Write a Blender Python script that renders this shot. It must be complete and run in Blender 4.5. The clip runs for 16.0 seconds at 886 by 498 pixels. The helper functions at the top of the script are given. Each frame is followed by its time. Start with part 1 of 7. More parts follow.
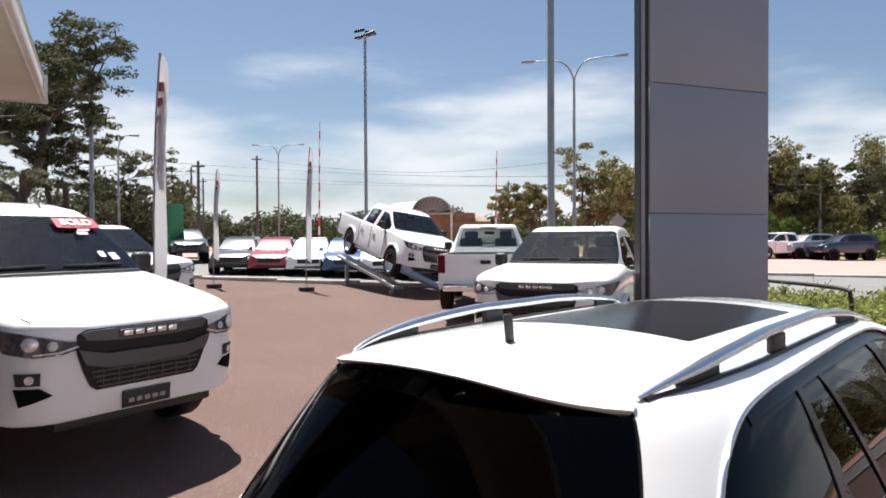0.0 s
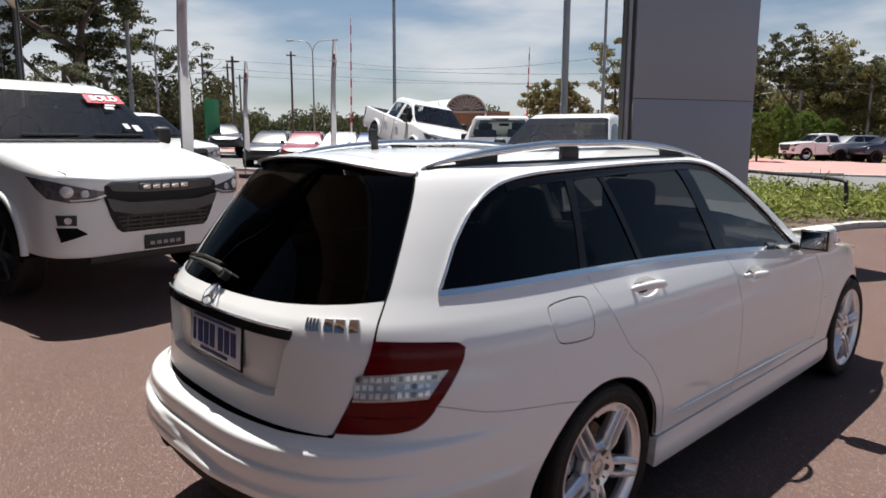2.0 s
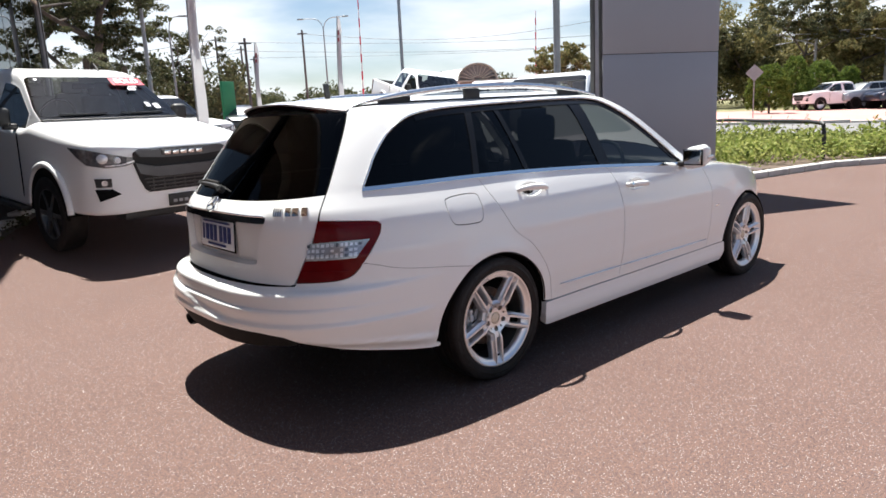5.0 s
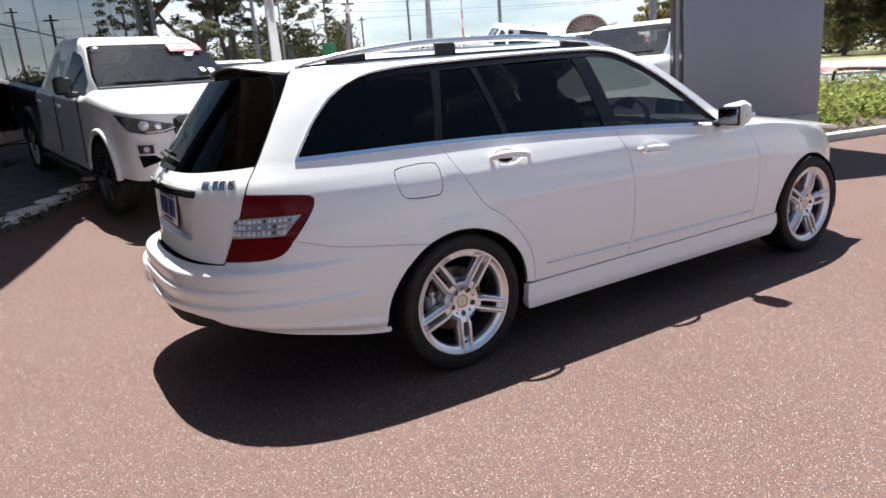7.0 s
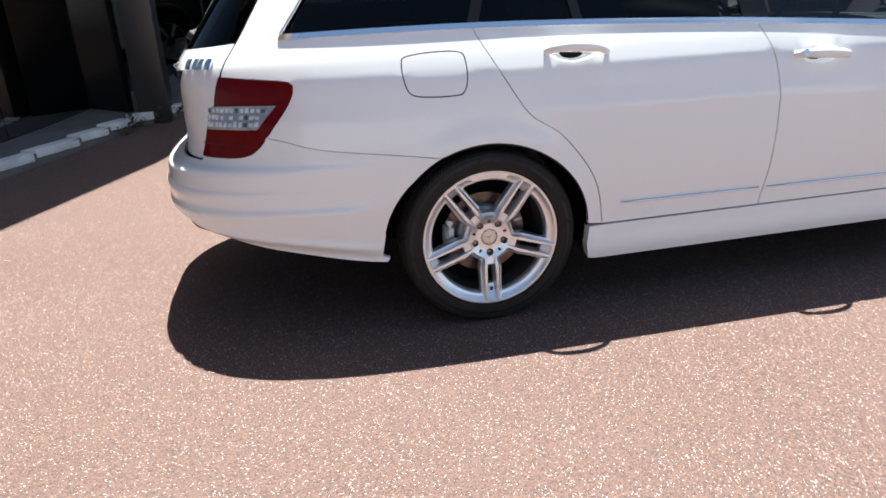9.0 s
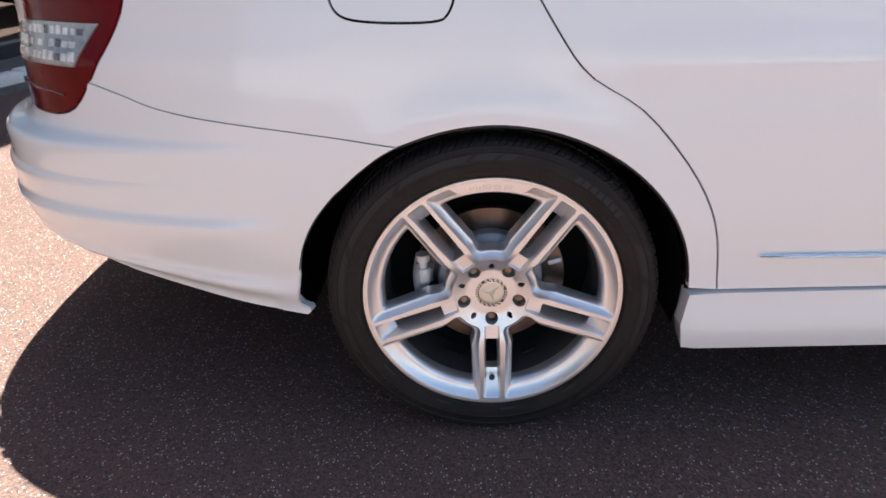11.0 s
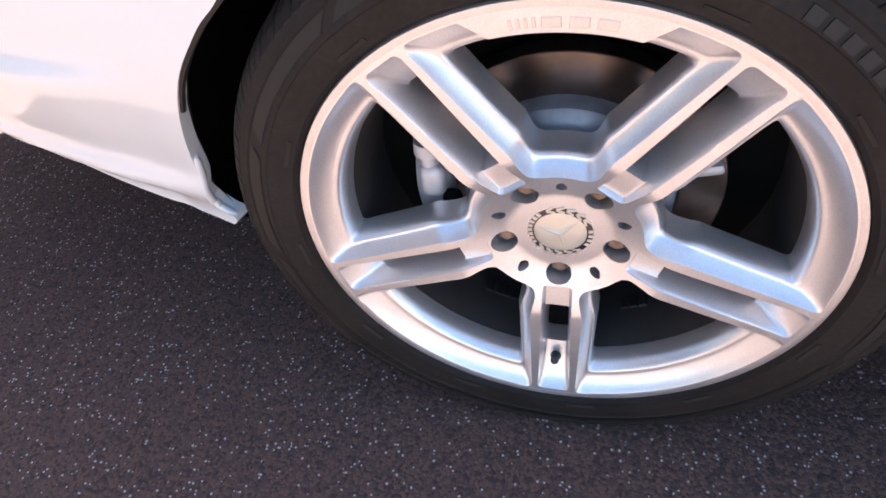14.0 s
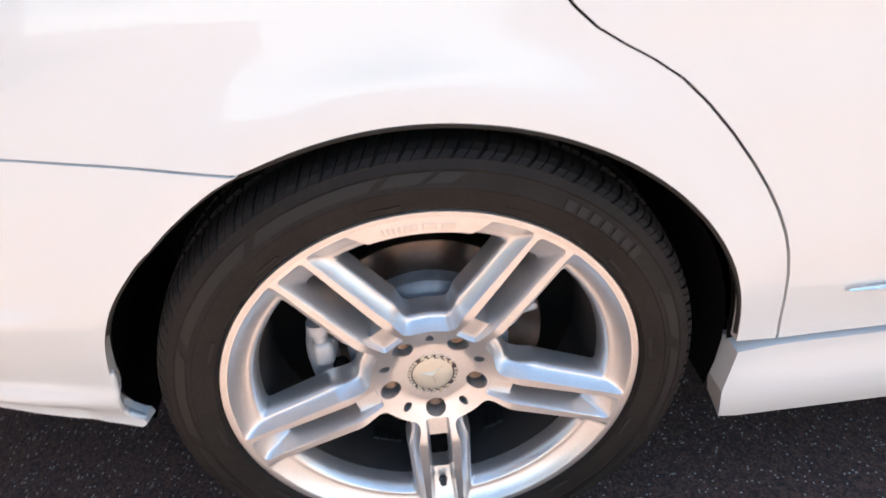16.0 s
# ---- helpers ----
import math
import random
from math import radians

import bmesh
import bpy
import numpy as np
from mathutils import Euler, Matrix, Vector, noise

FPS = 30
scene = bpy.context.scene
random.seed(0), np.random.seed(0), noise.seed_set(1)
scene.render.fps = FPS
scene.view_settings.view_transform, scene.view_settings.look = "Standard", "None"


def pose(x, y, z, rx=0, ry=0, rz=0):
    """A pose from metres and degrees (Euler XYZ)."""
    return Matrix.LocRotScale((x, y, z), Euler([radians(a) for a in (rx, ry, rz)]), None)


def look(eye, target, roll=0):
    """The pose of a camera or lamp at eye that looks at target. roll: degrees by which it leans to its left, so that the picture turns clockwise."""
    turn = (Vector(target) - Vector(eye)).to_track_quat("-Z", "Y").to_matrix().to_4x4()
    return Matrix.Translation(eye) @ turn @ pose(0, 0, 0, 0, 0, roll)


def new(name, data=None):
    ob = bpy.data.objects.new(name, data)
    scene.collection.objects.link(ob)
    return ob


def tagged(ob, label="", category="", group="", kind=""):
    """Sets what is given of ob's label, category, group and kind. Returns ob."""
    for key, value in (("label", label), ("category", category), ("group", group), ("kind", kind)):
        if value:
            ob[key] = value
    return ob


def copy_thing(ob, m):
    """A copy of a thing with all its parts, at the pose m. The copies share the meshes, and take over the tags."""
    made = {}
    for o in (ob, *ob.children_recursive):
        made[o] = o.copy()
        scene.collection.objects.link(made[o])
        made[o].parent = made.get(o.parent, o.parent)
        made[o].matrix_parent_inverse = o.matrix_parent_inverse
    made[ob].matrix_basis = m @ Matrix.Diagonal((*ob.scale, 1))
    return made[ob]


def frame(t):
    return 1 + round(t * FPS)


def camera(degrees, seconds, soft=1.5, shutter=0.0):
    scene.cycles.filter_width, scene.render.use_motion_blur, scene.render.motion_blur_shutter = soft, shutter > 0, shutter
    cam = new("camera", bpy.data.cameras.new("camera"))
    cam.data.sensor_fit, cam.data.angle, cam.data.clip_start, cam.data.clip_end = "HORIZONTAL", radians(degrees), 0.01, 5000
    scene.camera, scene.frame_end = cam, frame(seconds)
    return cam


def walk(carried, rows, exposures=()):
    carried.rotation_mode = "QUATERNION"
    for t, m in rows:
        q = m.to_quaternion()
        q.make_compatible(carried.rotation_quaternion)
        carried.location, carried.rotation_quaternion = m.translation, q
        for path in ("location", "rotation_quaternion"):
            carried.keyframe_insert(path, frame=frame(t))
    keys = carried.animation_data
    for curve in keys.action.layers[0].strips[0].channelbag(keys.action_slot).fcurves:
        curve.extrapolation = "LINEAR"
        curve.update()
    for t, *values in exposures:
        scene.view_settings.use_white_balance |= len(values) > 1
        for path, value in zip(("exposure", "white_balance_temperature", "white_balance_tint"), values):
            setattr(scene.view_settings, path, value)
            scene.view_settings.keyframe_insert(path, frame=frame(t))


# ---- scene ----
cam = camera(66.6, 16.0, soft=1.6, shutter=0.3)
# seconds, eye, target, roll
PATH = [
    (0, (1.14, -1.825, 1.74), (-0.23, -0.368, 1.709), -0.3),
    (0.5, (1.401, -1.849, 1.665), (-0.047, -0.472, 1.566), -0.1),
    (1, (1.561, -1.777, 1.57), (0.089, -0.433, 1.409), 0.5),
    (1.5, (1.831, -1.915, 1.533), (0.385, -0.557, 1.276), 0.4),
    (2, (2.134, -1.991, 1.489), (0.699, -0.635, 1.171), 0.2),
    (2.5, (2.396, -2.109, 1.45), (0.963, -0.76, 1.096), 0.1),
    (3, (2.655, -2.261, 1.426), (1.242, -0.909, 1.008), -0.7),
    (3.5, (2.869, -2.325, 1.407), (1.451, -0.986, 0.963), -1.5),
    (4, (3.04, -2.384, 1.405), (1.608, -1.059, 0.964), -1.7),
    (4.2, (3.069, -2.407, 1.381), (1.63, -1.085, 0.957), -2.1),
    (6.3, (3.26, -1.936, 1.336), (1.711, -0.743, 0.916), -3.5),
    (6.5, (3.268, -1.831, 1.332), (1.689, -0.69, 0.879), -3.5),
    (7, (3.318, -1.583, 1.314), (1.663, -0.575, 0.821), -4.5),
    (7.5, (3.385, -1.354, 1.264), (1.635, -0.528, 0.76), -4.3),
    (8, (3.314, -1.117, 1.195), (1.522, -0.399, 0.674), -3.8),
    (8.5, (3.194, -0.89, 1.227), (1.405, -0.289, 0.563), -3.4),
    (8.7, (3.15, -0.773, 1.16), (1.329, -0.279, 0.498), -3.9),
    (10.8, (2.094, -0.054, 0.997), (0.292, -0.112, 0.129), -2.6),
    (11, (1.988, -0.048, 0.974), (0.196, -0.115, 0.089), -2.3),
    (11.5, (1.757, -0.012, 0.919), (0.057, -0.226, -0.113), -4.5),
    (12, (1.556, 0.023, 0.888), (-0.064, -0.310, -0.237), -5.0),
    (12.5, (1.411, 0.016, 0.839), (-0.102, -0.330, -0.421), -5.2),
    (13, (1.322, 0.042, 0.807), (-0.118, -0.343, -0.526), -6.2),
    (13.5, (1.301, 0.038, 0.784), (-0.056, -0.386, -0.622), -7.7),
    (14, (1.303, 0.036, 0.777), (-0.002, -0.410, -0.671), -8.5),
    (14.5, (1.321, 0.038, 0.774), (0.048, -0.425, -0.697), -9.6),
    (15, (1.366, 0.005, 0.811), (0.055, -0.399, -0.645), -8.0),
    (15.5, (1.428, -0.006, 0.870), (-0.114, -0.093, -0.401), -4.3),
    (16, (1.447, -0.014, 0.905), (-0.201, 0.090, -0.224), -4.2),
]
walk(cam, [(t, look(e, g, r)) for t, e, g, r in PATH],
     exposures=[(0.0, 1.15, 6400, 10), (1.0, 0.80, 6400, 10), (2.0, 0.75, 6400, 10), (3.0, 1.08, 6600, 10), (4.0, 1.40, 6500, 9), (7.5, 1.50, 6200, 8), (8.7, 1.82, 6200, 4), (11.0, 2.28, 6400, 5), (12.0, 2.48, 6300, 6), (13.0, 2.80, 6300, 6), (14.5, 3.14, 6300, 6), (15.5, 3.26, 6700, 6), (16.0, 2.94, 6700, 0)])

# ---- light ----
SUN_TO = Vector((-0.355, 0.135, 1.0)).normalized()
sun_el = math.asin(SUN_TO.z)
sun_az = math.atan2(SUN_TO.x, SUN_TO.y)
world = bpy.data.worlds.new("sky")
scene.world = world
world.use_nodes = True
wn, wl = world.node_tree.nodes, world.node_tree.links
wn.clear()
w_out = wn.new("ShaderNodeOutputWorld")
w_bg = wn.new("ShaderNodeBackground")
w_sky = wn.new("ShaderNodeTexSky")
w_sky.sky_type = "NISHITA"
w_sky.sun_disc = False
w_sky.sun_elevation, w_sky.sun_rotation = sun_el, sun_az % (2 * math.pi)
w_sky.air_density, w_sky.dust_density, w_sky.ozone_density = 1.0, 0.9, 2.4
w_bg.inputs["Strength"].default_value = 0.0455
# thin cloud, thickest towards the horizon
w_tc = wn.new("ShaderNodeTexCoord")
w_map = wn.new("ShaderNodeMapping")
w_map.inputs["Scale"].default_value = (1.5, 1.5, 6.5)
w_noise = wn.new("ShaderNodeTexNoise")
w_noise.inputs["Scale"].default_value = 1.7
w_noise.inputs["Detail"].default_value = 7.0
w_noise.inputs["Roughness"].default_value = 0.5
w_sep = wn.new("ShaderNodeSeparateXYZ")
w_band = wn.new("ShaderNodeMapRange")
w_band.interpolation_type = "SMOOTHSTEP"
for k, v in (("From Min", 0.05), ("From Max", 0.34), ("To Min", 0.19), ("To Max", -0.20)):
    w_band.inputs[k].default_value = v
w_add = wn.new("ShaderNodeMath")
w_add.operation = "ADD"
w_ramp = wn.new("ShaderNodeMapRange")
w_ramp.interpolation_type = "SMOOTHSTEP"
for k, v in (("From Min", 0.45), ("From Max", 0.75), ("To Min", 0.02), ("To Max", 0.92)):
    w_ramp.inputs[k].default_value = v
w_mix = wn.new("ShaderNodeMix")
w_mix.data_type = "RGBA"
w_mix.inputs["B"].default_value = (9.4, 9.6, 9.9, 1)
wl.new(w_tc.outputs["Generated"], w_map.inputs["Vector"])
wl.new(w_map.outputs["Vector"], w_noise.inputs["Vector"])
wl.new(w_tc.outputs["Generated"], w_sep.inputs["Vector"])
wl.new(w_sep.outputs["Z"], w_band.inputs["Value"])
wl.new(w_noise.outputs["Fac"], w_add.inputs[0])
wl.new(w_band.outputs["Result"], w_add.inputs[1])
wl.new(w_add.outputs["Value"], w_ramp.inputs["Value"])
wl.new(w_ramp.outputs["Result"], w_mix.inputs["Factor"])
wl.new(w_sky.outputs["Color"], w_mix.inputs["A"])
wl.new(w_mix.outputs["Result"], w_bg.inputs["Color"])
wl.new(w_bg.outputs["Background"], w_out.inputs["Surface"])

sun = new("sun", bpy.data.lights.new("sun", "SUN"))
sun.data.energy = 5.0
sun.data.angle = radians(0.53)
sun.data.color = (1.0, 0.955, 0.89)
sun.matrix_world = look(SUN_TO * 60, (0, 0, 0))

# ---- materials ----
def mat(name, base, rough=0.5, metal=0.0, coat=0.0, spec=0.5, var=0.08, scale=6.0, fine=0.0, fine_scale=200.0, bump=0.0, bump_scale=120.0, coat_rough=0.03):
    """A principled material with a coarse and a fine variation of its base colour, and a fine bump."""
    m = bpy.data.materials.new(name)
    m.use_nodes = True
    n, l = m.node_tree.nodes, m.node_tree.links
    p = n["Principled BSDF"]
    p.inputs["Roughness"].default_value = rough
    p.inputs["Metallic"].default_value = metal
    p.inputs["Specular IOR Level"].default_value = spec
    p.inputs["Coat Weight"].default_value = coat
    p.inputs["Coat Roughness"].default_value = coat_rough
    p.inputs["Base Color"].default_value = (*base, 1)
    m.diffuse_color = (*base, 1)
    if var or fine or bump:
        tc = n.new("ShaderNodeTexCoord")
    if var or fine:
        col = None
        for amount, sc, det in ((var, scale, 4.0), (fine, fine_scale, 2.0)):
            if not amount:
                continue
            t = n.new("ShaderNodeTexNoise")
            t.inputs["Scale"].default_value, t.inputs["Detail"].default_value = sc, det
            l.new(tc.outputs["Object"], t.inputs["Vector"])
            r = n.new("ShaderNodeMapRange")
            for k, v in (("From Min", 0.3), ("From Max", 0.7), ("To Min", 1 - amount), ("To Max", 1 + amount)):
                r.inputs[k].default_value = v
            l.new(t.outputs["Fac"], r.inputs["Value"])
            mul = n.new("ShaderNodeMix")
            mul.data_type, mul.blend_type = "RGBA", "MULTIPLY"
            mul.inputs["Factor"].default_value = 1.0
            mul.inputs["A"].default_value = (*base, 1)
            if col is not None:
                l.new(col, mul.inputs["A"])
            l.new(r.outputs["Result"], mul.inputs["B"])
            col = mul.outputs["Result"]
        l.new(col, p.inputs["Base Color"])
    if bump:
        t = n.new("ShaderNodeTexNoise")
        t.inputs["Scale"].default_value, t.inputs["Detail"].default_value = bump_scale, 3.0
        l.new(tc.outputs["Object"], t.inputs["Vector"])
        b = n.new("ShaderNodeBump")
        b.inputs["Strength"].default_value, b.inputs["Distance"].default_value = bump, 0.004
        l.new(t.outputs["Fac"], b.inputs["Height"])
        l.new(b.outputs["Normal"], p.inputs["Normal"])
    return m


def glass_mat(name, tint, rough=0.0, ior=1.5):
    """Thin tinted glass: dims what is behind it and mirrors by Fresnel."""
    m = bpy.data.materials.new(name)
    m.use_nodes = True
    n, l = m.node_tree.nodes, m.node_tree.links
    n.clear()
    o, mx = n.new("ShaderNodeOutputMaterial"), n.new("ShaderNodeMixShader")
    t, g, f = n.new("ShaderNodeBsdfTransparent"), n.new("ShaderNodeBsdfGlossy"), n.new("ShaderNodeFresnel")
    t.inputs["Color"].default_value = (*tint, 1)
    g.inputs["Roughness"].default_value = rough
    f.inputs["IOR"].default_value = ior
    l.new(f.outputs["Fac"], mx.inputs["Fac"])
    l.new(t.outputs["BSDF"], mx.inputs[1])
    l.new(g.outputs["BSDF"], mx.inputs[2])
    l.new(mx.outputs["Shader"], o.inputs["Surface"])
    m.diffuse_color = (*tint, 1)
    return m


def asphalt_mat():
    """Red-brown asphalt with pale, dark and rusty stone chips showing in the binder."""
    m = mat("red_asphalt", (0.145, 0.088, 0.073), rough=0.85, var=0.0, spec=0.12)
    n, l = m.node_tree.nodes, m.node_tree.links
    p = n["Principled BSDF"]
    tc = n.new("ShaderNodeTexCoord")

    def noise_node(sc, det, rough=0.5):
        t = n.new("ShaderNodeTexNoise")
        t.inputs["Scale"].default_value, t.inputs["Detail"].default_value, t.inputs["Roughness"].default_value = sc, det, rough
        l.new(tc.outputs["Object"], t.inputs["Vector"])
        return t.outputs["Fac"]

    def mix(a, b, fac, blend="MIX"):
        x = n.new("ShaderNodeMix")
        x.data_type, x.blend_type = "RGBA", blend
        for s, v in (("A", a), ("B", b)):
            if isinstance(v, tuple):
                x.inputs[s].default_value = (*v, 1)
            else:
                l.new(v, x.inputs[s])
        if isinstance(fac, float):
            x.inputs["Factor"].default_value = fac
        else:
            l.new(fac, x.inputs["Factor"])
        return x.outputs["Result"]

    def ramp(v, a, b, lo=0.0, hi=1.0):
        r = n.new("ShaderNodeMapRange")
        for k, x in (("From Min", a), ("From Max", b), ("To Min", lo), ("To Max", hi)):
            r.inputs[k].default_value = x
        l.new(v, r.inputs["Value"])
        return r.outputs["Result"]

    chips = n.new("ShaderNodeTexVoronoi")
    chips.inputs["Scale"].default_value = 235.0
    chips.inputs["Randomness"].default_value = 1.0
    l.new(tc.outputs["Object"], chips.inputs["Vector"])
    sep = n.new("ShaderNodeSeparateColor")
    l.new(chips.outputs["Color"], sep.inputs["Color"])
    base = mix((0.0972, 0.0641, 0.0578), (0.1187, 0.0813, 0.0746), ramp(noise_node(0.55, 5.0), 0.35, 0.65))
    base = mix(base, (0.0903, 0.0593, 0.0516), ramp(noise_node(2.3, 6.0, 0.65), 0.52, 0.75, 0.0, 0.5))
    tone = mix(base, (0.0636, 0.0464, 0.0430), ramp(sep.outputs["Green"], 0.60, 0.72, 0.0, 0.7))
    tone = mix(tone, (0.1720, 0.1032, 0.0791), ramp(sep.outputs["Blue"], 0.6, 0.65, 0.0, 0.8))
    face = ramp(chips.outputs["Distance"], 0.0013 * 235, 0.0020 * 235, 1.0, 0.0)
    pale_sel = n.new("ShaderNodeMath")
    pale_sel.operation = "GREATER_THAN"
    pale_sel.inputs[1].default_value = 0.915
    l.new(sep.outputs["Red"], pale_sel.inputs[0])
    pale = n.new("ShaderNodeMath")
    pale.operation = "MULTIPLY"
    l.new(pale_sel.outputs["Value"], pale.inputs[0])
    l.new(face, pale.inputs[1])
    col = mix(tone, (0.4902, 0.4644, 0.4386), pale.outputs["Value"])
    l.new(col, p.inputs["Base Color"])
    bump = n.new("ShaderNodeBump")
    bump.inputs["Strength"].default_value, bump.inputs["Distance"].default_value = 0.45, 0.0034
    hsum = n.new("ShaderNodeMath")
    hsum.operation = "MULTIPLY_ADD"
    l.new(chips.outputs["Distance"], hsum.inputs[0])
    hsum.inputs[1].default_value = -1.0
    l.new(noise_node(420.0, 3.0), hsum.inputs[2])
    l.new(hsum.outputs["Value"], bump.inputs["Height"])
    l.new(bump.outputs["Normal"], p.inputs["Normal"])
    return m


M_PAINT = mat("white_car_paint", (0.86, 0.86, 0.845), rough=0.35, coat=1.0, var=0.012, scale=1.5, coat_rough=0.015)
M_UTE = mat("white_ute_paint", (0.86, 0.86, 0.855), rough=0.4, coat=0.8, var=0.015, scale=1.5)
M_RUBBER = mat("tyre_rubber", (0.0135, 0.0105, 0.0092), rough=0.66, spec=0.3, var=0.35, scale=14.0, fine=0.2, fine_scale=160, bump=0.15, bump_scale=240)
M_BLACK = mat("black_plastic", (0.018, 0.018, 0.018), rough=0.55, var=0.15, bump=0.1)
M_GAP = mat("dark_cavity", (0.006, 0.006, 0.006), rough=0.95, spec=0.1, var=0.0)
M_GLOSSBLACK = mat("gloss_black_trim", (0.010, 0.010, 0.011), rough=0.2, spec=0.22, coat=0.0, var=0.0)
M_CHROME = mat("polished_chrome", (0.86, 0.87, 0.88), rough=0.09, metal=1.0, var=0.03, scale=3.0)
M_RAIL = mat("anodised_aluminium", (0.70, 0.72, 0.74), rough=0.24, metal=1.0, var=0.04)
M_ALLOY = mat("silver_alloy_paint", (0.82, 0.82, 0.83), rough=0.34, metal=0.84, coat=0.2, var=0.05, scale=20, fine=0.06, fine_scale=700, coat_rough=0.1)
M_ALLOYLIP = mat("machined_alloy", (0.74, 0.72, 0.71), rough=0.30, metal=0.8, var=0.05, scale=30, fine=0.06, fine_scale=600)
M_BRAKE = mat("brake_disc_steel", (0.15, 0.115, 0.095), rough=0.33, metal=0.9, var=0.3, scale=30)
M_CALIPER = mat("cast_caliper", (0.55, 0.56, 0.58), rough=0.5, metal=0.4, var=0.15, scale=40)
M_BOLT = mat("rusty_bolt_steel", (0.3, 0.21, 0.15), rough=0.55, metal=0.7, var=0.4, scale=90)
M_GLASSDARK = glass_mat("privacy_glass", (0.026, 0.026, 0.028), ior=1.32)
M_GLASSREAR = glass_mat("rear_privacy_glass", (0.010, 0.010, 0.011), ior=1.28)
M_GLASS = glass_mat("clear_glass", (0.55, 0.6, 0.58))
M_GLASSMID = glass_mat("tinted_glass", (0.075, 0.08, 0.08))
M_SEATGREY = mat("grey_seat_cloth", (0.20, 0.20, 0.205), rough=0.9, var=0.15)
M_SEAT = mat("black_leather", (0.02, 0.02, 0.021), rough=0.5, var=0.15, bump=0.2, bump_scale=300)
M_CARPET = mat("grey_carpet", (0.03, 0.03, 0.031), rough=0.95, var=0.2, fine=0.3, fine_scale=300)
M_RED = mat("red_lamp_lens", (0.115, 0.0025, 0.004), rough=0.10, spec=0.18, var=0.12, scale=25)
M_STOP = mat("dark_red_stop_lens", (0.030, 0.004, 0.004), rough=0.15, spec=0.3, var=0.2, scale=25)
M_LAMPCLEAR = mat("clear_lamp_lens", (0.72, 0.72, 0.73), rough=0.15, metal=0.35, coat=1.0, var=0.3, scale=60)
M_LAMPGREY = mat("lamp_reflector_cell", (0.42, 0.42, 0.43), rough=0.2, metal=0.5, coat=0.5, var=0.2, scale=60)
M_GLASSFAR = mat("dark_car_glass", (0.012, 0.013, 0.014), rough=0.03, spec=0.6, var=0.0)
M_MIRROR = mat("mirror_glass", (0.42, 0.43, 0.44), rough=0.02, metal=1.0, var=0.0)
M_LAMPDARK = mat("smoked_lamp_lens", (0.1, 0.1, 0.11), rough=0.1, metal=0.3, coat=1.0, var=0.4, scale=40)
M_PLATE = mat("white_plate", (0.72, 0.73, 0.76), rough=0.35, var=0.03)
M_INK = mat("blue_plate_ink", (0.02, 0.035, 0.16), rough=0.4, var=0.05)
M_SOLD = mat("red_sign_vinyl", (0.62, 0.012, 0.05), rough=0.45, var=0.04)
M_FLAGINK = mat("faded_red_print", (0.38, 0.10, 0.11), rough=0.8, var=0.15, scale=6)
M_WHITE = mat("white_vinyl", (0.8, 0.8, 0.8), rough=0.5, var=0.03)
M_ASPHALT = asphalt_mat()
M_ROAD = mat("grey_asphalt", (0.16, 0.155, 0.15), rough=0.9, var=0.12, scale=0.6, fine=0.2, fine_scale=30)
M_PINK = mat("pink_paving", (0.46, 0.23, 0.205), rough=0.9, var=0.1, scale=0.7, fine=0.12, fine_scale=20)
M_CONC = mat("pale_concrete", (0.46, 0.44, 0.41), rough=0.85, var=0.16, scale=2.2, fine=0.12, fine_scale=60, bump=0.2, bump_scale=60)
# footpath: the shade under the canopy is put into this dark base colour
M_PATHSHADE = mat("shade_darkened_path", (0.105, 0.10, 0.098), rough=0.9, var=0.25, scale=2.2, fine=0.25, fine_scale=60, bump=0.25, bump_scale=60)
M_PANEL = mat("grey_composite_panel", (0.315, 0.328, 0.36), rough=0.5, metal=0.1, coat=0.0, var=0.03, scale=0.8)
M_SOFFIT = mat("cream_soffit", (0.62, 0.56, 0.46), rough=0.7, var=0.04, scale=0.7)
M_FASCIA = mat("pale_fascia", (0.6, 0.6, 0.58), rough=0.5, var=0.05, scale=1.0)
M_DARKWALL = mat("dark_composite_panel", (0.045, 0.042, 0.042), rough=0.3, var=0.06, coat=0.2)
M_COLUMN = mat("black_column_panel", (0.022, 0.021, 0.021), rough=0.35, metal=0.0, var=0.06, scale=0.9)
M_KERB = mat("painted_kerb", (0.62, 0.62, 0.61), rough=0.8, var=0.18, scale=5.0, fine=0.1, fine_scale=60)
M_GRASS = mat("dry_grass", (0.17, 0.16, 0.07), rough=0.95, var=0.3, scale=0.4, fine=0.3, fine_scale=8)
M_EARTH = mat("bark_soil", (0.10, 0.07, 0.05), rough=0.95, var=0.3, scale=3)
M_POLE = mat("galvanised_pole", (0.30, 0.31, 0.32), rough=0.45, metal=0.5, var=0.08)
M_WOODPOLE = mat("weathered_timber", (0.105, 0.10, 0.098), rough=0.9, var=0.2, scale=3)
M_BARK = mat("eucalypt_bark", (0.085, 0.070, 0.058), rough=0.9, var=0.35, scale=2.5, fine=0.2, fine_scale=12, bump=0.5, bump_scale=12)
M_FLAG = mat("white_flag_cloth", (0.72, 0.72, 0.73), rough=0.8, var=0.06, scale=1.5)
flag_nodes = M_FLAG.node_tree
flag_glow, flag_mix = flag_nodes.nodes.new("ShaderNodeBsdfTranslucent"), flag_nodes.nodes.new("ShaderNodeMixShader")
flag_glow.inputs["Color"].default_value = (0.8, 0.8, 0.81, 1)
flag_mix.inputs["Fac"].default_value = 0.5
flag_nodes.links.new(flag_nodes.nodes["Principled BSDF"].outputs["BSDF"], flag_mix.inputs[1])
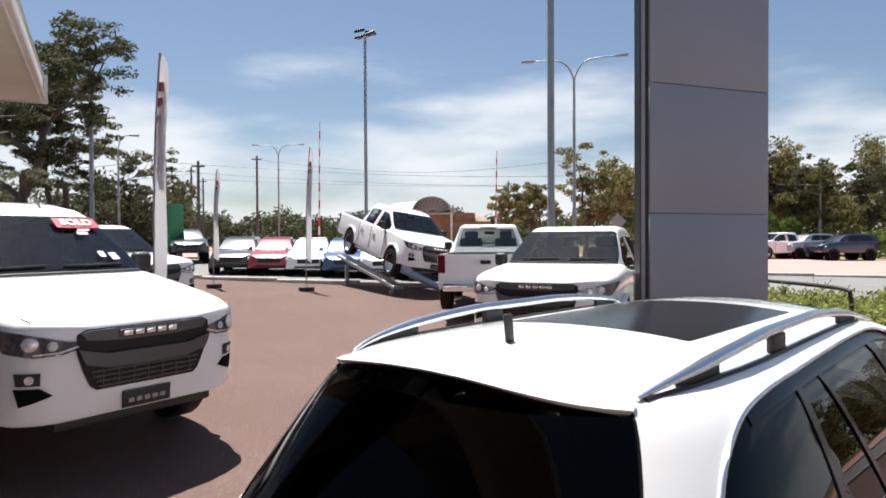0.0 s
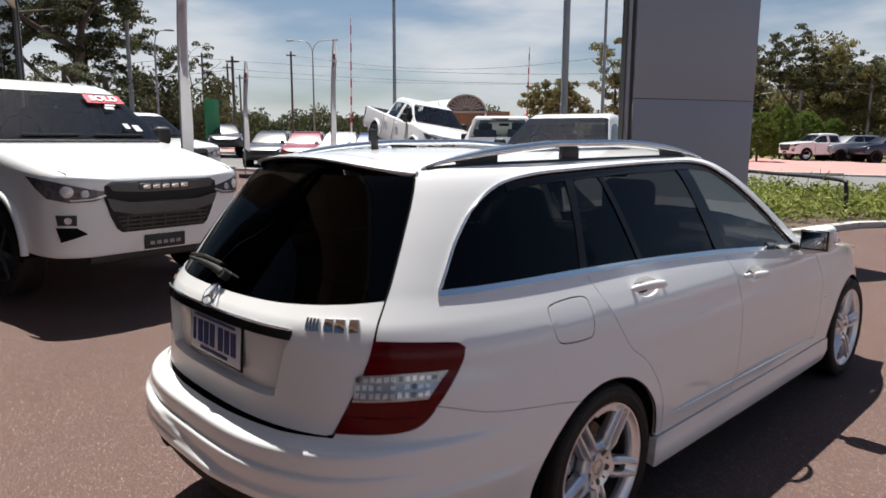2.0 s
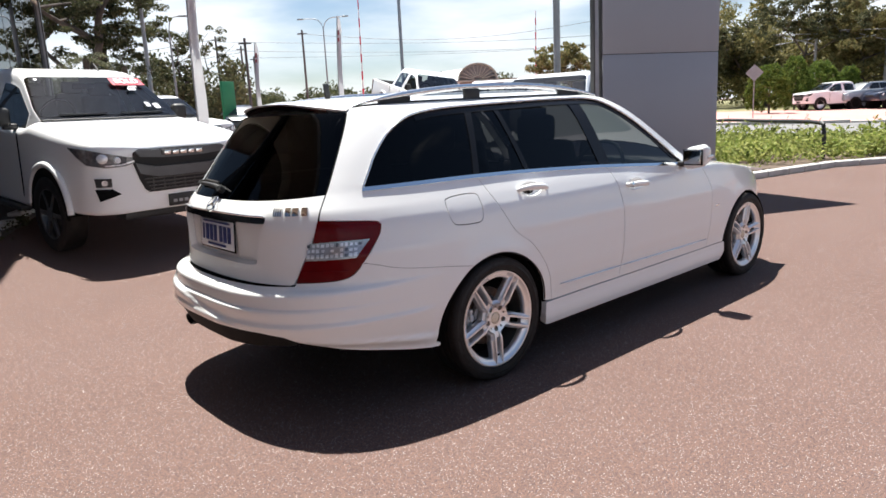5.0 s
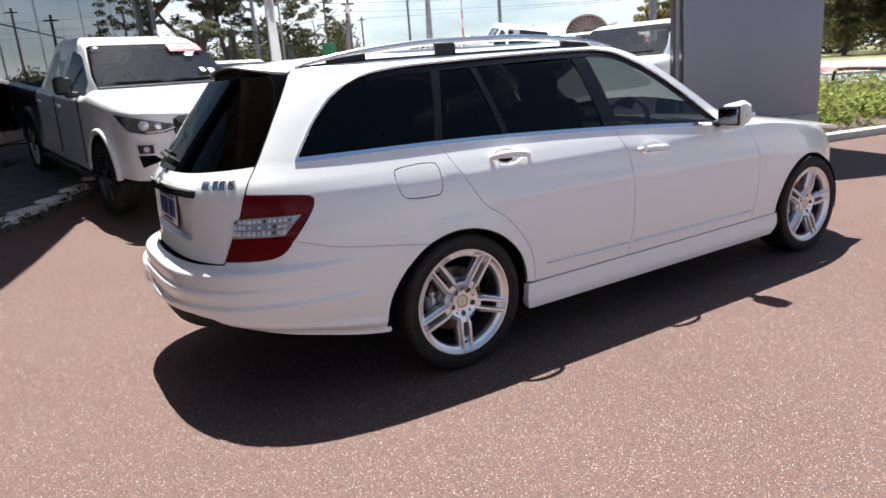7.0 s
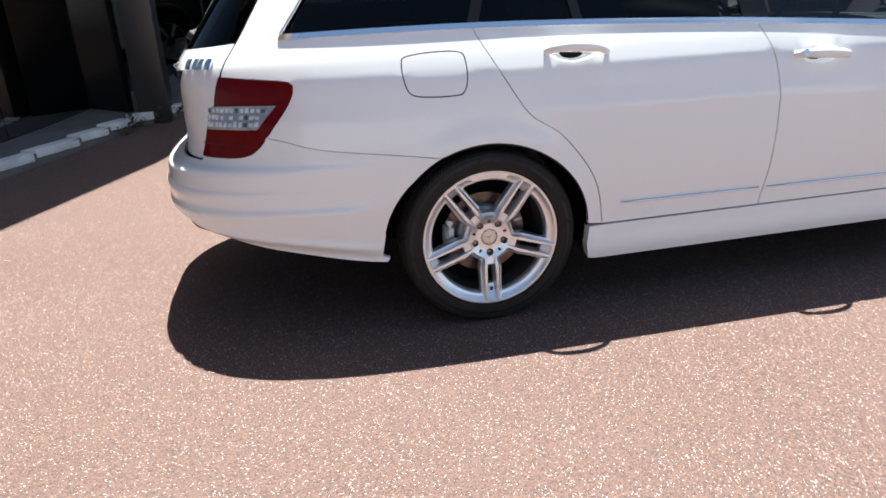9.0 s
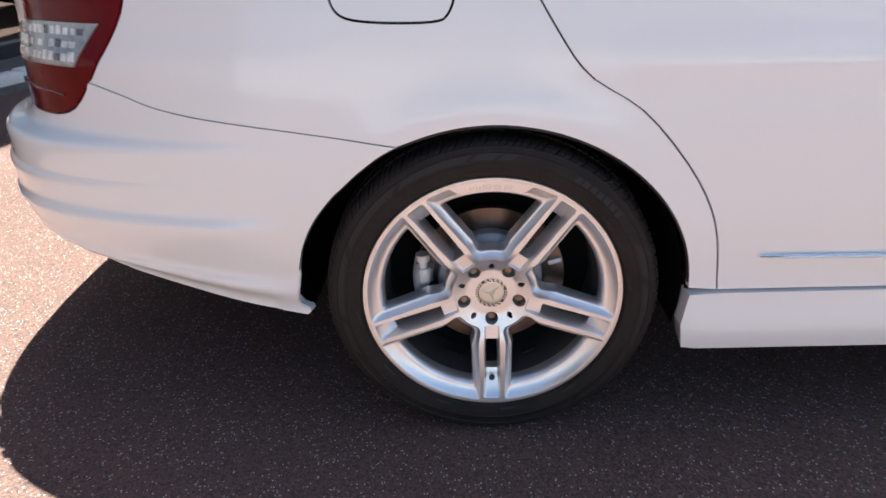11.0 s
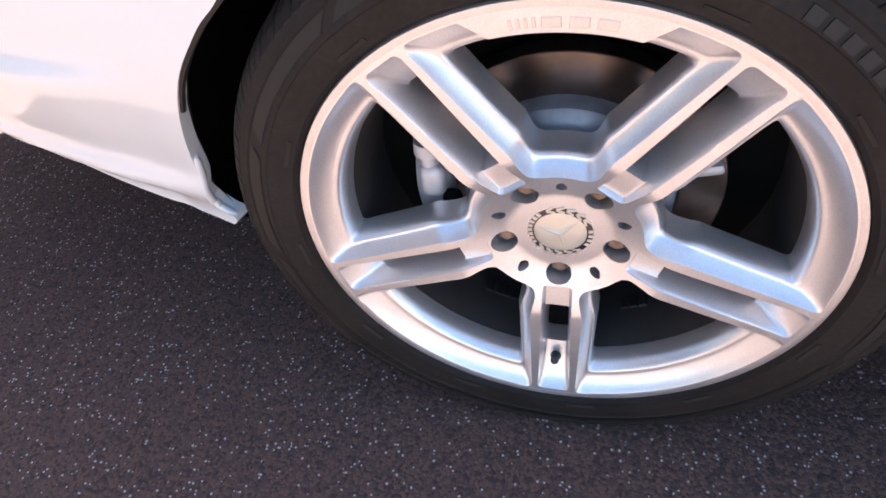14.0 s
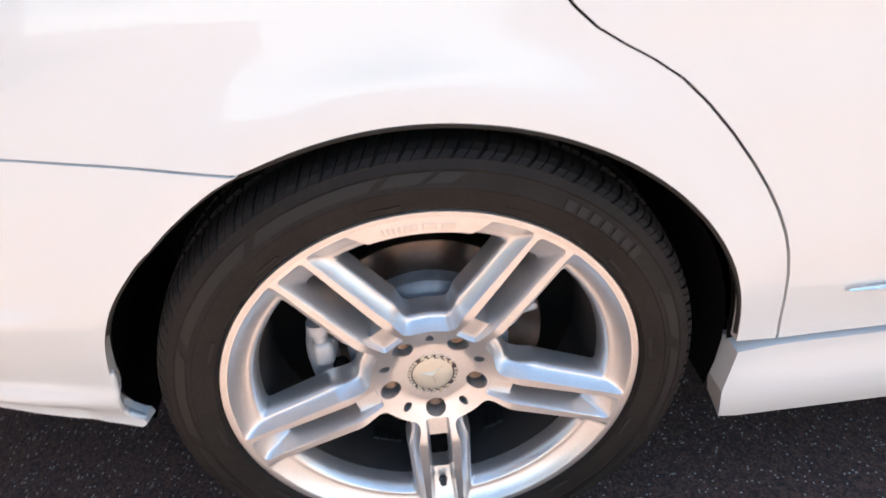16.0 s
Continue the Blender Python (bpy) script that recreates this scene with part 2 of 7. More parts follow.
flag_nodes.links.new(flag_glow.outputs["BSDF"], flag_mix.inputs[2])
flag_nodes.links.new(flag_mix.outputs["Shader"], flag_nodes.nodes["Material Output"].inputs["Surface"])
M_GREEN = mat("green_sign_face", (0.03, 0.26, 0.10), rough=0.5, var=0.05)
M_ROOFTIN = mat("weathered_sheet_roof", (0.36, 0.38, 0.34), rough=0.5, var=0.12, scale=0.6)
M_WALLBRICK = mat("brown_brickwork", (0.26, 0.16, 0.11), rough=0.9, var=0.2, scale=1.5)


def leaf_mat(name, a, b):
    """Foliage whose tone changes from clump to clump."""
    m = mat(name, a, rough=0.75, var=0.0, spec=0.25)
    n, l = m.node_tree.nodes, m.node_tree.links
    g = n.new("ShaderNodeNewGeometry")
    x = n.new("ShaderNodeMix")
    x.data_type = "RGBA"
    x.inputs["A"].default_value, x.inputs["B"].default_value = (*a, 1), (*b, 1)
    l.new(g.outputs["Random Per Island"], x.inputs["Factor"])
    l.new(x.outputs["Result"], n["Principled BSDF"].inputs["Base Color"])
    # light that shines through the leaf
    t, s, o = n.new("ShaderNodeBsdfTranslucent"), n.new("ShaderNodeMixShader"), n["Material Output"]
    l.new(x.outputs["Result"], t.inputs["Color"])
    s.inputs["Fac"].default_value = 0.4
    l.new(n["Principled BSDF"].outputs["BSDF"], s.inputs[1])
    l.new(t.outputs["BSDF"], s.inputs[2])
    l.new(s.outputs["Shader"], o.inputs["Surface"])
    return m


M_LEAF = leaf_mat("eucalypt_leaves", (0.075, 0.080, 0.030), (0.26, 0.225, 0.095))
M_LEAFDARK = leaf_mat("dark_tree_leaves", (0.030, 0.040, 0.018), (0.12, 0.118, 0.058))
M_HEDGE = leaf_mat("hedge_leaves", (0.14, 0.19, 0.035), (0.36, 0.37, 0.12))
M_SHRUB = leaf_mat("shrub_leaves", (0.07, 0.12, 0.02), (0.18, 0.22, 0.05))

# ---- building tools ----
def thing(name, label, category, x=0.0, y=0.0, z=0.0, rz=0.0, group="", kind=""):
    ob = new(name)
    ob.matrix_world = pose(x, y, z, 0, 0, rz)
    return tagged(ob, label, category, group, kind)


def link_mesh(name, me, material, parent=None, label="", m=None):
    ob = new(name, me)
    for k in (material if isinstance(material, (list, tuple)) else [material]):
        me.materials.append(k)
    if parent is not None:
        ob.parent = parent
    if m is not None:
        ob.matrix_basis = m
    if label:
        ob["label"] = label
    return ob


def part(name, bm, material, parent=None, label="", smooth=None, m=None):
    """One mesh object out of a bmesh. smooth: degrees over which edges stay sharp."""
    bmesh.ops.recalc_face_normals(bm, faces=bm.faces[:])
    me = bpy.data.meshes.new(name)
    bm.to_mesh(me)
    bm.free()
    if smooth:
        for p in me.polygons:
            p.use_smooth = True
        me.set_sharp_from_angle(angle=radians(smooth))
    return link_mesh(name, me, material, parent, label, m)


def add_box(bm, c, size, rot=None, bevel=0.0, seg=2):
    """A box, its edges rounded, in a bmesh."""
    t = bmesh.new()
    bmesh.ops.create_cube(t, size=1.0)
    bmesh.ops.scale(t, vec=size, verts=t.verts)
    if bevel:
        bmesh.ops.bevel(t, geom=t.edges[:], offset=min(bevel, 0.45 * min(size)), segments=seg, profile=0.5, affect="EDGES")
    m = Matrix.Translation(c) @ (rot if rot is not None else Matrix.Identity(4))
    join(bm, t, m)


def join(bm, t, m=None):
    me = bpy.data.meshes.new("tmp")
    t.to_mesh(me)
    t.free()
    if m is not None:
        me.transform(m)
    bm.from_mesh(me)
    bpy.data.meshes.remove(me)


def box(name, c, size, material, parent=None, label="", bevel=0.0, rot=None, seg=2, smooth=None):
    bm = bmesh.new()
    add_box(bm, c, size, rot, bevel, seg)
    return part(name, bm, material, parent, label, smooth or (40 if bevel else None))


def add_cyl(bm, a, b, ra, rb=None, seg=16, caps=True):
    a, b = Vector(a), Vector(b)
    d = b - a
    t = bmesh.new()
    bmesh.ops.create_cone(t, cap_ends=caps, segments=seg, radius1=ra, radius2=ra if rb is None else rb, depth=d.length)
    join(bm, t, Matrix.Translation((a + b) / 2) @ d.to_track_quat("Z", "Y").to_matrix().to_4x4())


def cyl(name, a, b, ra, material, parent=None, rb=None, seg=16, label=""):
    bm = bmesh.new()
    add_cyl(bm, a, b, ra, rb, seg)
    return part(name, bm, material, parent, label, 40)


def add_tube(bm, pts, r, seg=8, close=False, flat=1.0, up=(0, 0, 1)):
    """A tube along points; r a radius or one for each point. flat squeezes it across."""
    n = len(pts)
    pts = [Vector(p) for p in pts]
    rings = []
    for i, p in enumerate(pts):
        a = pts[(i - 1) % n] if (close or i) else p
        b = pts[(i + 1) % n] if (close or i < n - 1) else p
        d = (b - a).normalized()
        u = d.cross(Vector(up))
        u = u.normalized() if u.length > 1e-5 else Vector((1, 0, 0))
        v = u.cross(d).normalized()
        rr = r[i] if isinstance(r, (list, tuple)) else r
        rings.append([bm.verts.new(p + rr * (math.cos(2 * math.pi * k / seg) * u + flat * math.sin(2 * math.pi * k / seg) * v)) for k in range(seg)])
    for i in range(n if close else n - 1):
        q, w = rings[i], rings[(i + 1) % n]
        for k in range(seg):
            bm.faces.new((q[k], q[(k + 1) % seg], w[(k + 1) % seg], w[k]))
    if not close:
        bm.faces.new(rings[0][::-1])
        bm.faces.new(rings[-1])


def tube(name, pts, r, material, parent=None, label="", seg=8, close=False, flat=1.0, up=(0, 0, 1)):
    bm = bmesh.new()
    add_tube(bm, pts, r, seg, close, flat, up)
    return part(name, bm, material, parent, label, 50)


def add_lathe(bm, profile, seg=64, m=None, a0=0.0, a1=2 * math.pi):
    """Turns (radius, along) round the x axis."""
    full = abs(a1 - a0 - 2 * math.pi) < 1e-6
    m = m or Matrix.Identity(4)
    rings = []
    for k in range(seg if full else seg + 1):
        a = a0 + (a1 - a0) * k / seg
        rings.append([bm.verts.new(m @ Vector((x, r * math.cos(a), r * math.sin(a)))) for r, x in profile])
    for k in range(seg):
        q, w = rings[k], rings[(k + 1) % len(rings)]
        for j in range(len(profile) - 1):
            bm.faces.new((q[j], q[j + 1], w[j + 1], w[j]))


def lathe(name, profile, material, parent=None, label="", seg=64, smooth=35, m=None, a0=0.0, a1=2 * math.pi):
    bm = bmesh.new()
    add_lathe(bm, profile, seg, m, a0, a1)
    return part(name, bm, material, parent, label, smooth)


def spline(pts, n, close=False):
    """n points along a smooth curve through pts (any dimension)."""
    p = [np.array(q, float) for q in pts]
    k = len(p)
    out = []
    spans = k if close else k - 1
    for i in range(n if close else n):
        t = i * spans / (n if close else n - 1)
        j = min(int(t), spans - 1)
        u = t - j
        if close:
            a, b, c, d = p[(j - 1) % k], p[j % k], p[(j + 1) % k], p[(j + 2) % k]
        else:
            a, b, c, d = p[max(j - 1, 0)], p[j], p[j + 1], p[min(j + 2, k - 1)]
        out.append(tuple(float(w) for w in 0.5 * (2 * b + (c - a) * u + (2 * a - 5 * b + 4 * c - d) * u * u + (3 * b - a - 3 * c + d) * u ** 3)))
    return out


def curve1(xs, ys):
    """A smooth function through points (monotone cubic)."""
    xs, ys = np.array(xs, float), np.array(ys, float)
    h = np.diff(xs)
    dl = np.diff(ys) / h
    m = np.zeros(len(xs))
    m[0], m[-1] = dl[0], dl[-1]
    for i in range(1, len(xs) - 1):
        if dl[i - 1] * dl[i] > 0:
            w1, w2 = 2 * h[i] + h[i - 1], h[i] + 2 * h[i - 1]
            m[i] = (w1 + w2) / (w1 / dl[i - 1] + w2 / dl[i])

    def f(x):
        x = min(max(x, xs[0]), xs[-1])
        i = min(int(np.searchsorted(xs, x, side="right")) - 1, len(h) - 1)
        t = (x - xs[i]) / h[i]
        return float(ys[i] * (1 + 2 * t) * (1 - t) ** 2 + h[i] * m[i] * t * (1 - t) ** 2 + ys[i + 1] * t * t * (3 - 2 * t) + h[i] * m[i + 1] * t * t * (t - 1))
    return f


def inside(pt, loop):
    x, y = pt
    c = False
    for i in range(len(loop)):
        (x1, y1), (x2, y2) = loop[i - 1], loop[i]
        if (y1 > y) != (y2 > y) and x < (x2 - x1) * (y - y1) / (y2 - y1) + x1:
            c = not c
    return c


def dense(loop, step, close=True):
    """The loop with points no further apart than step."""
    out = []
    n = len(loop)
    for i in range(n if close else n - 1):
        a, b = loop[i], loop[(i + 1) % n]
        k = max(1, int(math.ceil(math.dist(a, b) / step)))
        out += [(a[0] + (b[0] - a[0]) * j / k, a[1] + (b[1] - a[1]) * j / k) for j in range(k)]
    if not close:
        out.append(loop[-1])
    return out


def fill2d(outline, step, holes=(), lines=()):
    """Triangles that fill a plane outline, less its holes, with edges along the given lines. Returns points, triangles and the boundary loops."""
    from mathutils.geometry import delaunay_2d_cdt
    loops = [dense(outline, step)] + [dense(h, step) for h in holes]
    pts, edges = [], []
    for lp in loops:
        k = len(pts)
        pts += lp
        edges += [(k + i, k + (i + 1) % len(lp)) for i in range(len(lp))]
    for ln in lines:
        ln = dense(ln, step, close=False)
        k = len(pts)
        pts += ln
        edges += [(k + i, k + i + 1) for i in range(len(ln) - 1)]
    fixed = np.array(pts)
    lo, hi = fixed.min(0), fixed.max(0)
    gx = np.arange(lo[0] + step * 0.5, hi[0], step)
    gy = np.arange(lo[1] + step * 0.5, hi[1], step * 0.87)
    for j, y in enumerate(gy):
        for x in gx:
            q = (x + (0.5 * step if j % 2 else 0), y)
            if np.min(np.abs(fixed - q).max(1)) < step * 0.42:
                continue
            if inside(q, loops[0]) and not any(inside(q, h) for h in loops[1:]):
                pts.append(q)
    vs, _, fs, *_ = delaunay_2d_cdt([Vector(p) for p in pts], edges, [], 0, 1e-7, False)
    keep = []
    for f in fs:
        c = (sum(vs[i].x for i in f) / len(f), sum(vs[i].y for i in f) / len(f))
        if inside(c, loops[0]) and not any(inside(c, h) for h in loops[1:]):
            keep.append(tuple(f))
    return [(v.x, v.y) for v in vs], keep, loops


def edge_loops(faces):
    """The boundary edges of a set of triangles, in the direction of their faces."""
    seen = {}
    for f in faces:
        for i in range(len(f)):
            a, b = f[i], f[(i + 1) % len(f)]
            seen[(a, b)] = 1
    return [e for e in seen if (e[1], e[0]) not in seen]


def sheet(name, outline, place, thick, material, parent, step=0.03, holes=(), lines=(), label="", flip=False, smooth=None):
    """A curved panel: a plane outline carried by place(u, v) -> point, normal; its edges folded back by thick."""
    pts, tris, _ = fill2d(outline, step, holes, lines)
    pn = [place(u, v) for u, v in pts]
    # outward: against the given normals
    f0 = tris[len(tris) // 2]
    a, b, c = (pn[i][0] for i in f0)
    if ((b - a).cross(c - a)).dot(pn[f0[0]][1]) < 0:
        tris = [t[::-1] for t in tris]
    verts = [p for p, _ in pn]
    normals = [n for _, n in pn]
    faces = list(tris)
    if thick:
        rim = edge_loops(tris)
        ids = {}
        for e in rim:
            for i in e:
                if i not in ids:
                    ids[i] = (len(verts), len(verts) + 1)
                    p, n = pn[i]
                    verts += [p, p - n * thick]
                    normals += [n, n]
        for a, b in rim:
            faces.append((ids[b][0], ids[a][0], ids[a][1], ids[b][1]))
    me = bpy.data.meshes.new(name)
    me.from_pydata([tuple(v) for v in verts], [], faces)
    nt = len(tris)
    for i, p in enumerate(me.polygons):
        p.use_smooth = i < nt
    if smooth:
        me.set_sharp_from_angle(angle=radians(smooth))
    else:
        loop_n = []
        for i, p in enumerate(me.polygons):
            for li in p.loop_indices:
                vi = me.loops[li].vertex_index
                loop_n.append(normals[vi] if i < nt else p.normal)
        me.normals_split_custom_set([tuple(q) for q in loop_n])
    return link_mesh(name, me, material, parent, label)

# ---- ground ----
def gz(x, y):
    """The yard is level round the estate car and rises gently beyond it, more so towards the showroom's apron."""
    u = min(1.0, max(0.0, (-x - 2.8) / 6.0))
    v = min(1.0, max(0.0, (3.8 - y) / 2.8))
    return 0.021 * min(max(0.0, -x - 2.5), 45.0) + 0.34 * u * u * (3 - 2 * u) * v * v * (3 - 2 * v)


def ground_sheet(name, poly, lift, material, label, category, step=6.0, edge=0.0):
    """A piece of the ground that follows its rise; edge: how far its rim goes down."""
    def place(x, y):
        return Vector((x, y, gz(x, y) + lift)), Vector((0, 0, 1))
    ob = sheet(name, poly, place, edge, material, None, step=step)
    return tagged(ob, label, category, kind="structure")


xs = [-900, -300, -120, -70, -47.5, -30, -18, -12, -10, -9, -8, -7, -6, -5, -4.2, -3.4, -2.8, -1, 0, 1, 2, 3, 5, 8, 15, 40, 120, 400, 900]
ys = [-900, -300, -100, -40, -20, -10, -6, -3, -2, -1, 0, 1, 1.6, 2.2, 2.8, 3.4, 4, 4.6, 6, 9, 14, 20, 40, 80, 150, 300, 900]
me = bpy.data.meshes.new("ground")
me.from_pydata([(x, y, gz(x, y)) for y in ys for x in xs], [], [(j * len(xs) + i, j * len(xs) + i + 1, (j + 1) * len(xs) + i + 1, (j + 1) * len(xs) + i) for j in range(len(ys) - 1) for i in range(len(xs) - 1)])
tagged(link_mesh("ground", me, M_ASPHALT), "red-brown asphalt of the car yard with pale stone chips", "ground", kind="structure")

# road beyond the planting, with its coloured paving and the verge behind
def band(name, near, far, lift, material, label):
    """A strip across the view, between two distances on the way out past the planting."""
    d, u = Vector((-0.42, 0.91)).normalized(), Vector((0.91, 0.42)).normalized()
    pts = [d * near - u * 90, d * near + u * 90, d * far + u * 90, d * far - u * 90]
    return ground_sheet(name, [(p.x, p.y) for p in pts], lift, material, label, "road", step=9)


band("road", 17.5, 29, 0.008, M_ROAD, "grey asphalt side road with pale edges")
band("pavement", 29, 50, 0.012, M_PINK, "wide strip of pink block paving along the road")
band("verge", 50, 130, 0.02, M_GRASS, "dry grass verge in front of the trees")
for near in (17.3, 29.0):
    d, u = Vector((-0.42, 0.91)).normalized(), Vector((0.91, 0.42)).normalized()
    bm = bmesh.new()
    c = d * near
    bm2 = bmesh.new()
    pts = [c - u * 60, c, c + u * 60]
    for k in range(40):
        a, b = c + u * (-60 + 3 * k), c + u * (-60 + 3 * k + 2.98)
        q = (a + b) / 2
        add_box(bm, (q.x, q.y, gz(q.x, q.y) + 0.06), (2.98, 0.16, 0.13), rot=Matrix.Rotation(math.atan2(u.y, u.x), 4, "Z"), bevel=0.02, seg=1)
    bm2.free()
    tagged(part("kerb", bm, M_CONC), "pale concrete kerb along the side road", "kerb", kind="structure")

# ---- planted bed with its kerb, hedge and rail ----
BED = [(-2.02, 8.15), (-1.70, 9.9), (-1.45, 11.3), (-0.60, 12.75), (1.6, 14.6), (4.5, 16.6), (3.0, 18.4), (-1.0, 16.2), (-3.6, 15.2), (-6.2, 14.4), (-6.6, 12.0), (-4.9, 9.0), (-3.4, 8.2)]
ground_sheet("planting_bed", [(x + (0.12 if x < -3 else -0.10), y) for x, y in BED], 0.10, M_EARTH, "bark-covered soil of the raised bed", "ground", step=1.0, edge=0.2)
front = dense(BED[:6], 0.6, close=False)
kerb_ob = thing("bed_kerb", "pale concrete kerb round the planted bed", "kerb", kind="structure")
for i in range(len(front) - 1):
    a, b = Vector(front[i]), Vector(front[i + 1])
    c, d = (a + b) / 2, b - a
    box("kerb_stone", (c.x, c.y, gz(c.x, c.y) + 0.05), (d.length - 0.012, 0.18, 0.12), M_CONC, kerb_ob, bevel=0.025, rot=Matrix.Rotation(math.atan2(d.y, d.x), 4, "Z"))


rnd = random.Random(4)
verts, faces = [], []


def leaf_mesh(name, spots, n_each, spread, size, material, rnd, squash=1.0):
    """Leaf quads about many spots, as one mesh."""
    vs, fs = [], []
    for c, k in spots:
        for _ in range(int(n_each * k)):
            v = Vector((rnd.gauss(0, 1), rnd.gauss(0, 1), rnd.gauss(0, 1)))
            v = v.normalized() * (rnd.random() ** 0.5) * spread * k
            p = Vector(c) + Vector((v.x, v.y, v.z * squash))
            a = Vector((rnd.gauss(0, 1), rnd.gauss(0, 1), rnd.gauss(0, 0.8) + 0.3)).normalized()
            b = (Matrix.Rotation(rnd.random() * 6.28, 3, a) @ a.orthogonal()).normalized()
            d = a.cross(b)
            s = size * (0.55 + 0.9 * rnd.random())
            i = len(vs)
            vs += [tuple(p - b * s), tuple(p + d * s * 0.45 + a * s * 0.12), tuple(p + b * s), tuple(p - d * s * 0.45 + a * s * 0.12)]
            fs.append((i, i + 1, i + 2, i + 3))
    m = bpy.data.meshes.new(name)
    m.from_pydata(vs, [], fs)
    m.materials.append(material)
    return m


spots = []
while len(spots) < 620:
    p = (rnd.uniform(-6.6, 4.5), rnd.uniform(8.1, 18.0))
    if inside(p, BED) and inside((p[0] + 0.28, p[1] - 0.22), BED):
        spots.append(((p[0], p[1], 0.22 + 0.16 * rnd.random() + (0.25 if rnd.random() < 0.05 else 0)), 0.7 + 0.6 * rnd.random()))
me = leaf_mesh("hedge", spots, 46, 0.34, 0.055, M_HEDGE, rnd, squash=0.75)
tagged(new("hedge", me), "low leafy green hedge filling the kerbed bed", "hedge", kind="stuff")
# twigs of the taller shoots
bm = bmesh.new()
for _ in range(46):
    c, k = spots[rnd.randrange(len(spots))]
    a = Vector(c)
    add_tube(bm, [a, a + Vector((rnd.uniform(-0.06, 0.06), rnd.uniform(-0.06, 0.06), 0.35)), a + Vector((rnd.uniform(-0.16, 0.16), rnd.uniform(-0.16, 0.16), 0.62))], 0.005, seg=4)
tagged(part("hedge_shoots", bm, M_EARTH), "thin bare shoots standing above the hedge", "hedge", kind="stuff")

rail_line = [(-5.4, 14.6, 0.1), (-5.4, 14.6, 0.66), (-5.15, 14.5, 0.80), (-3.6, 13.4, 0.80), (-2.0, 12.0, 0.80), (-1.78, 11.82, 0.66), (-1.76, 11.8, 0.1)]
guard = thing("guard_rail", "dark painted pipe rail bent down at its ends", "rail")
tube("rail_pipe", spline(rail_line, 46), 0.04, M_BLACK, guard, seg=10)
guard2 = thing("guard_rail", "dark painted pipe rail bent down at its ends", "rail")
tube("rail_pipe", spline([(-1.2, 13.6, 0.1), (-1.2, 13.6, 0.6), (-1.0, 13.75, 0.78), (1.0, 15.4, 0.78), (3.2, 17.0, 0.78), (3.3, 17.1, 0.1)], 40), 0.04, M_BLACK, guard2, seg=10)

# ---- tall grey sign pylon ----
pl = Vector((-2.72, 5.86))
pr = Vector((-1.86, 7.70))
pu = (pr - pl).normalized()
pn = Vector((pu.y, -pu.x))
pylon = thing("sign_pylon", "tall pylon clad in grey composite panels on a low plinth", "sign pylon", (pl.x + pr.x) / 2, (pl.y + pr.y) / 2, 0, math.degrees(math.atan2(pu.y, pu.x)))
pw = (pr - pl).length
box("plinth", (0, 0.10, 0.225), (pw + 0.02, 0.24, 0.45), M_CONC, pylon, bevel=0.01)
zz = 0.455
for h in (1.585, 1.61, 1.61, 1.12):
    box("cladding_panel", (0.05, 0.08, zz + h / 2 - 0.003), (pw - 0.10, 0.16, h - 0.008), M_PANEL, pylon, bevel=0.006, seg=2)
    zz += h
box("edge_channel", (-pw / 2 + 0.01, 0.10, 3.42), (0.06, 0.10, 5.92), M_DARKWALL, pylon)
box("edge_flange", (-pw / 2 + 0.028, 0.06, 3.42), (0.05, 0.05, 5.92), M_PANEL, pylon, bevel=0.005)
box("core", (0.02, 0.085, 3.40), (pw - 0.14, 0.11, 5.90), M_DARKWALL, pylon)

# ---- showroom: glass front under a deep canopy ----
fd_ = Vector((0.942, -0.336)).normalized()      # along the front, towards the camera's side
fn_ = Vector((0.336, 0.942)).normalized()       # out of the front
F0 = Vector((-21.2, 2.95))                       # far corner of the glass
EH = 5.95


def fr(a, b):
    """Plan of the showroom: a along the front from its far corner, b out of it."""
    p = F0 + fd_ * a + fn_ * b
    return p.x, p.y


show = thing("showroom", "car showroom with a mirror-glass front under a deep cream canopy", "building", kind="structure")
ang = math.degrees(math.atan2(fd_.y, fd_.x))
RZ = Matrix.Rotation(radians(ang), 4, "Z")
M_MIRRORGLASS = glass_mat("reflective_shopfront_glass", (0.03, 0.032, 0.035), rough=0.0, ior=4.8)
pane_w = 1.42
for i in range(28):
    for z0, z1 in ((0.12, 2.55), (2.57, 5.2)):
        a = pane_w * (i + 0.5)
        x, y = fr(a, 0)
        box("shop_pane", (x, y, (z0 + z1) / 2), (pane_w - 0.012, 0.02, z1 - z0), M_MIRRORGLASS, show, rot=RZ)
    if i % 2 == 0:
        x, y = fr(pane_w * i, -0.03)
        box("mullion", (x, y, 2.7), (0.05, 0.09, 5.2), M_DARKWALL, show, rot=RZ)
x, y = fr(0.0, 0.0)
box("corner_post", (x, y, 2.7), (0.09, 0.14, 5.2), M_POLE, show, rot=RZ, bevel=0.01)
x, y = fr(19.9, 0.0)
box("head_panel", (x, y, 5.55), (39.8, 0.10, 0.7), M_SOFFIT, show, rot=RZ)
x, y = fr(19.9, -6.0)
box("interior_wall", (x, y, 2.7), (39.8, 0.2, 5.4), M_DARKWALL, show, rot=RZ)
box("interior_floor", (fr(19.9, -3.1)[0], fr(19.9, -3.1)[1], 0.08), (39.7, 6.0, 0.06), M_CONC, show, rot=RZ)
x, y = fr(-0.06, -3.0)
box("end_wall", (x, y, 2.9), (0.2, 6.2, 5.7), M_DARKWALL, show, rot=RZ)
x, y = fr(19.4, -2.125)
box("canopy_soffit", (x, y, EH - 0.06), (40.0, 7.69, 0.10), M_SOFFIT, show, rot=RZ)
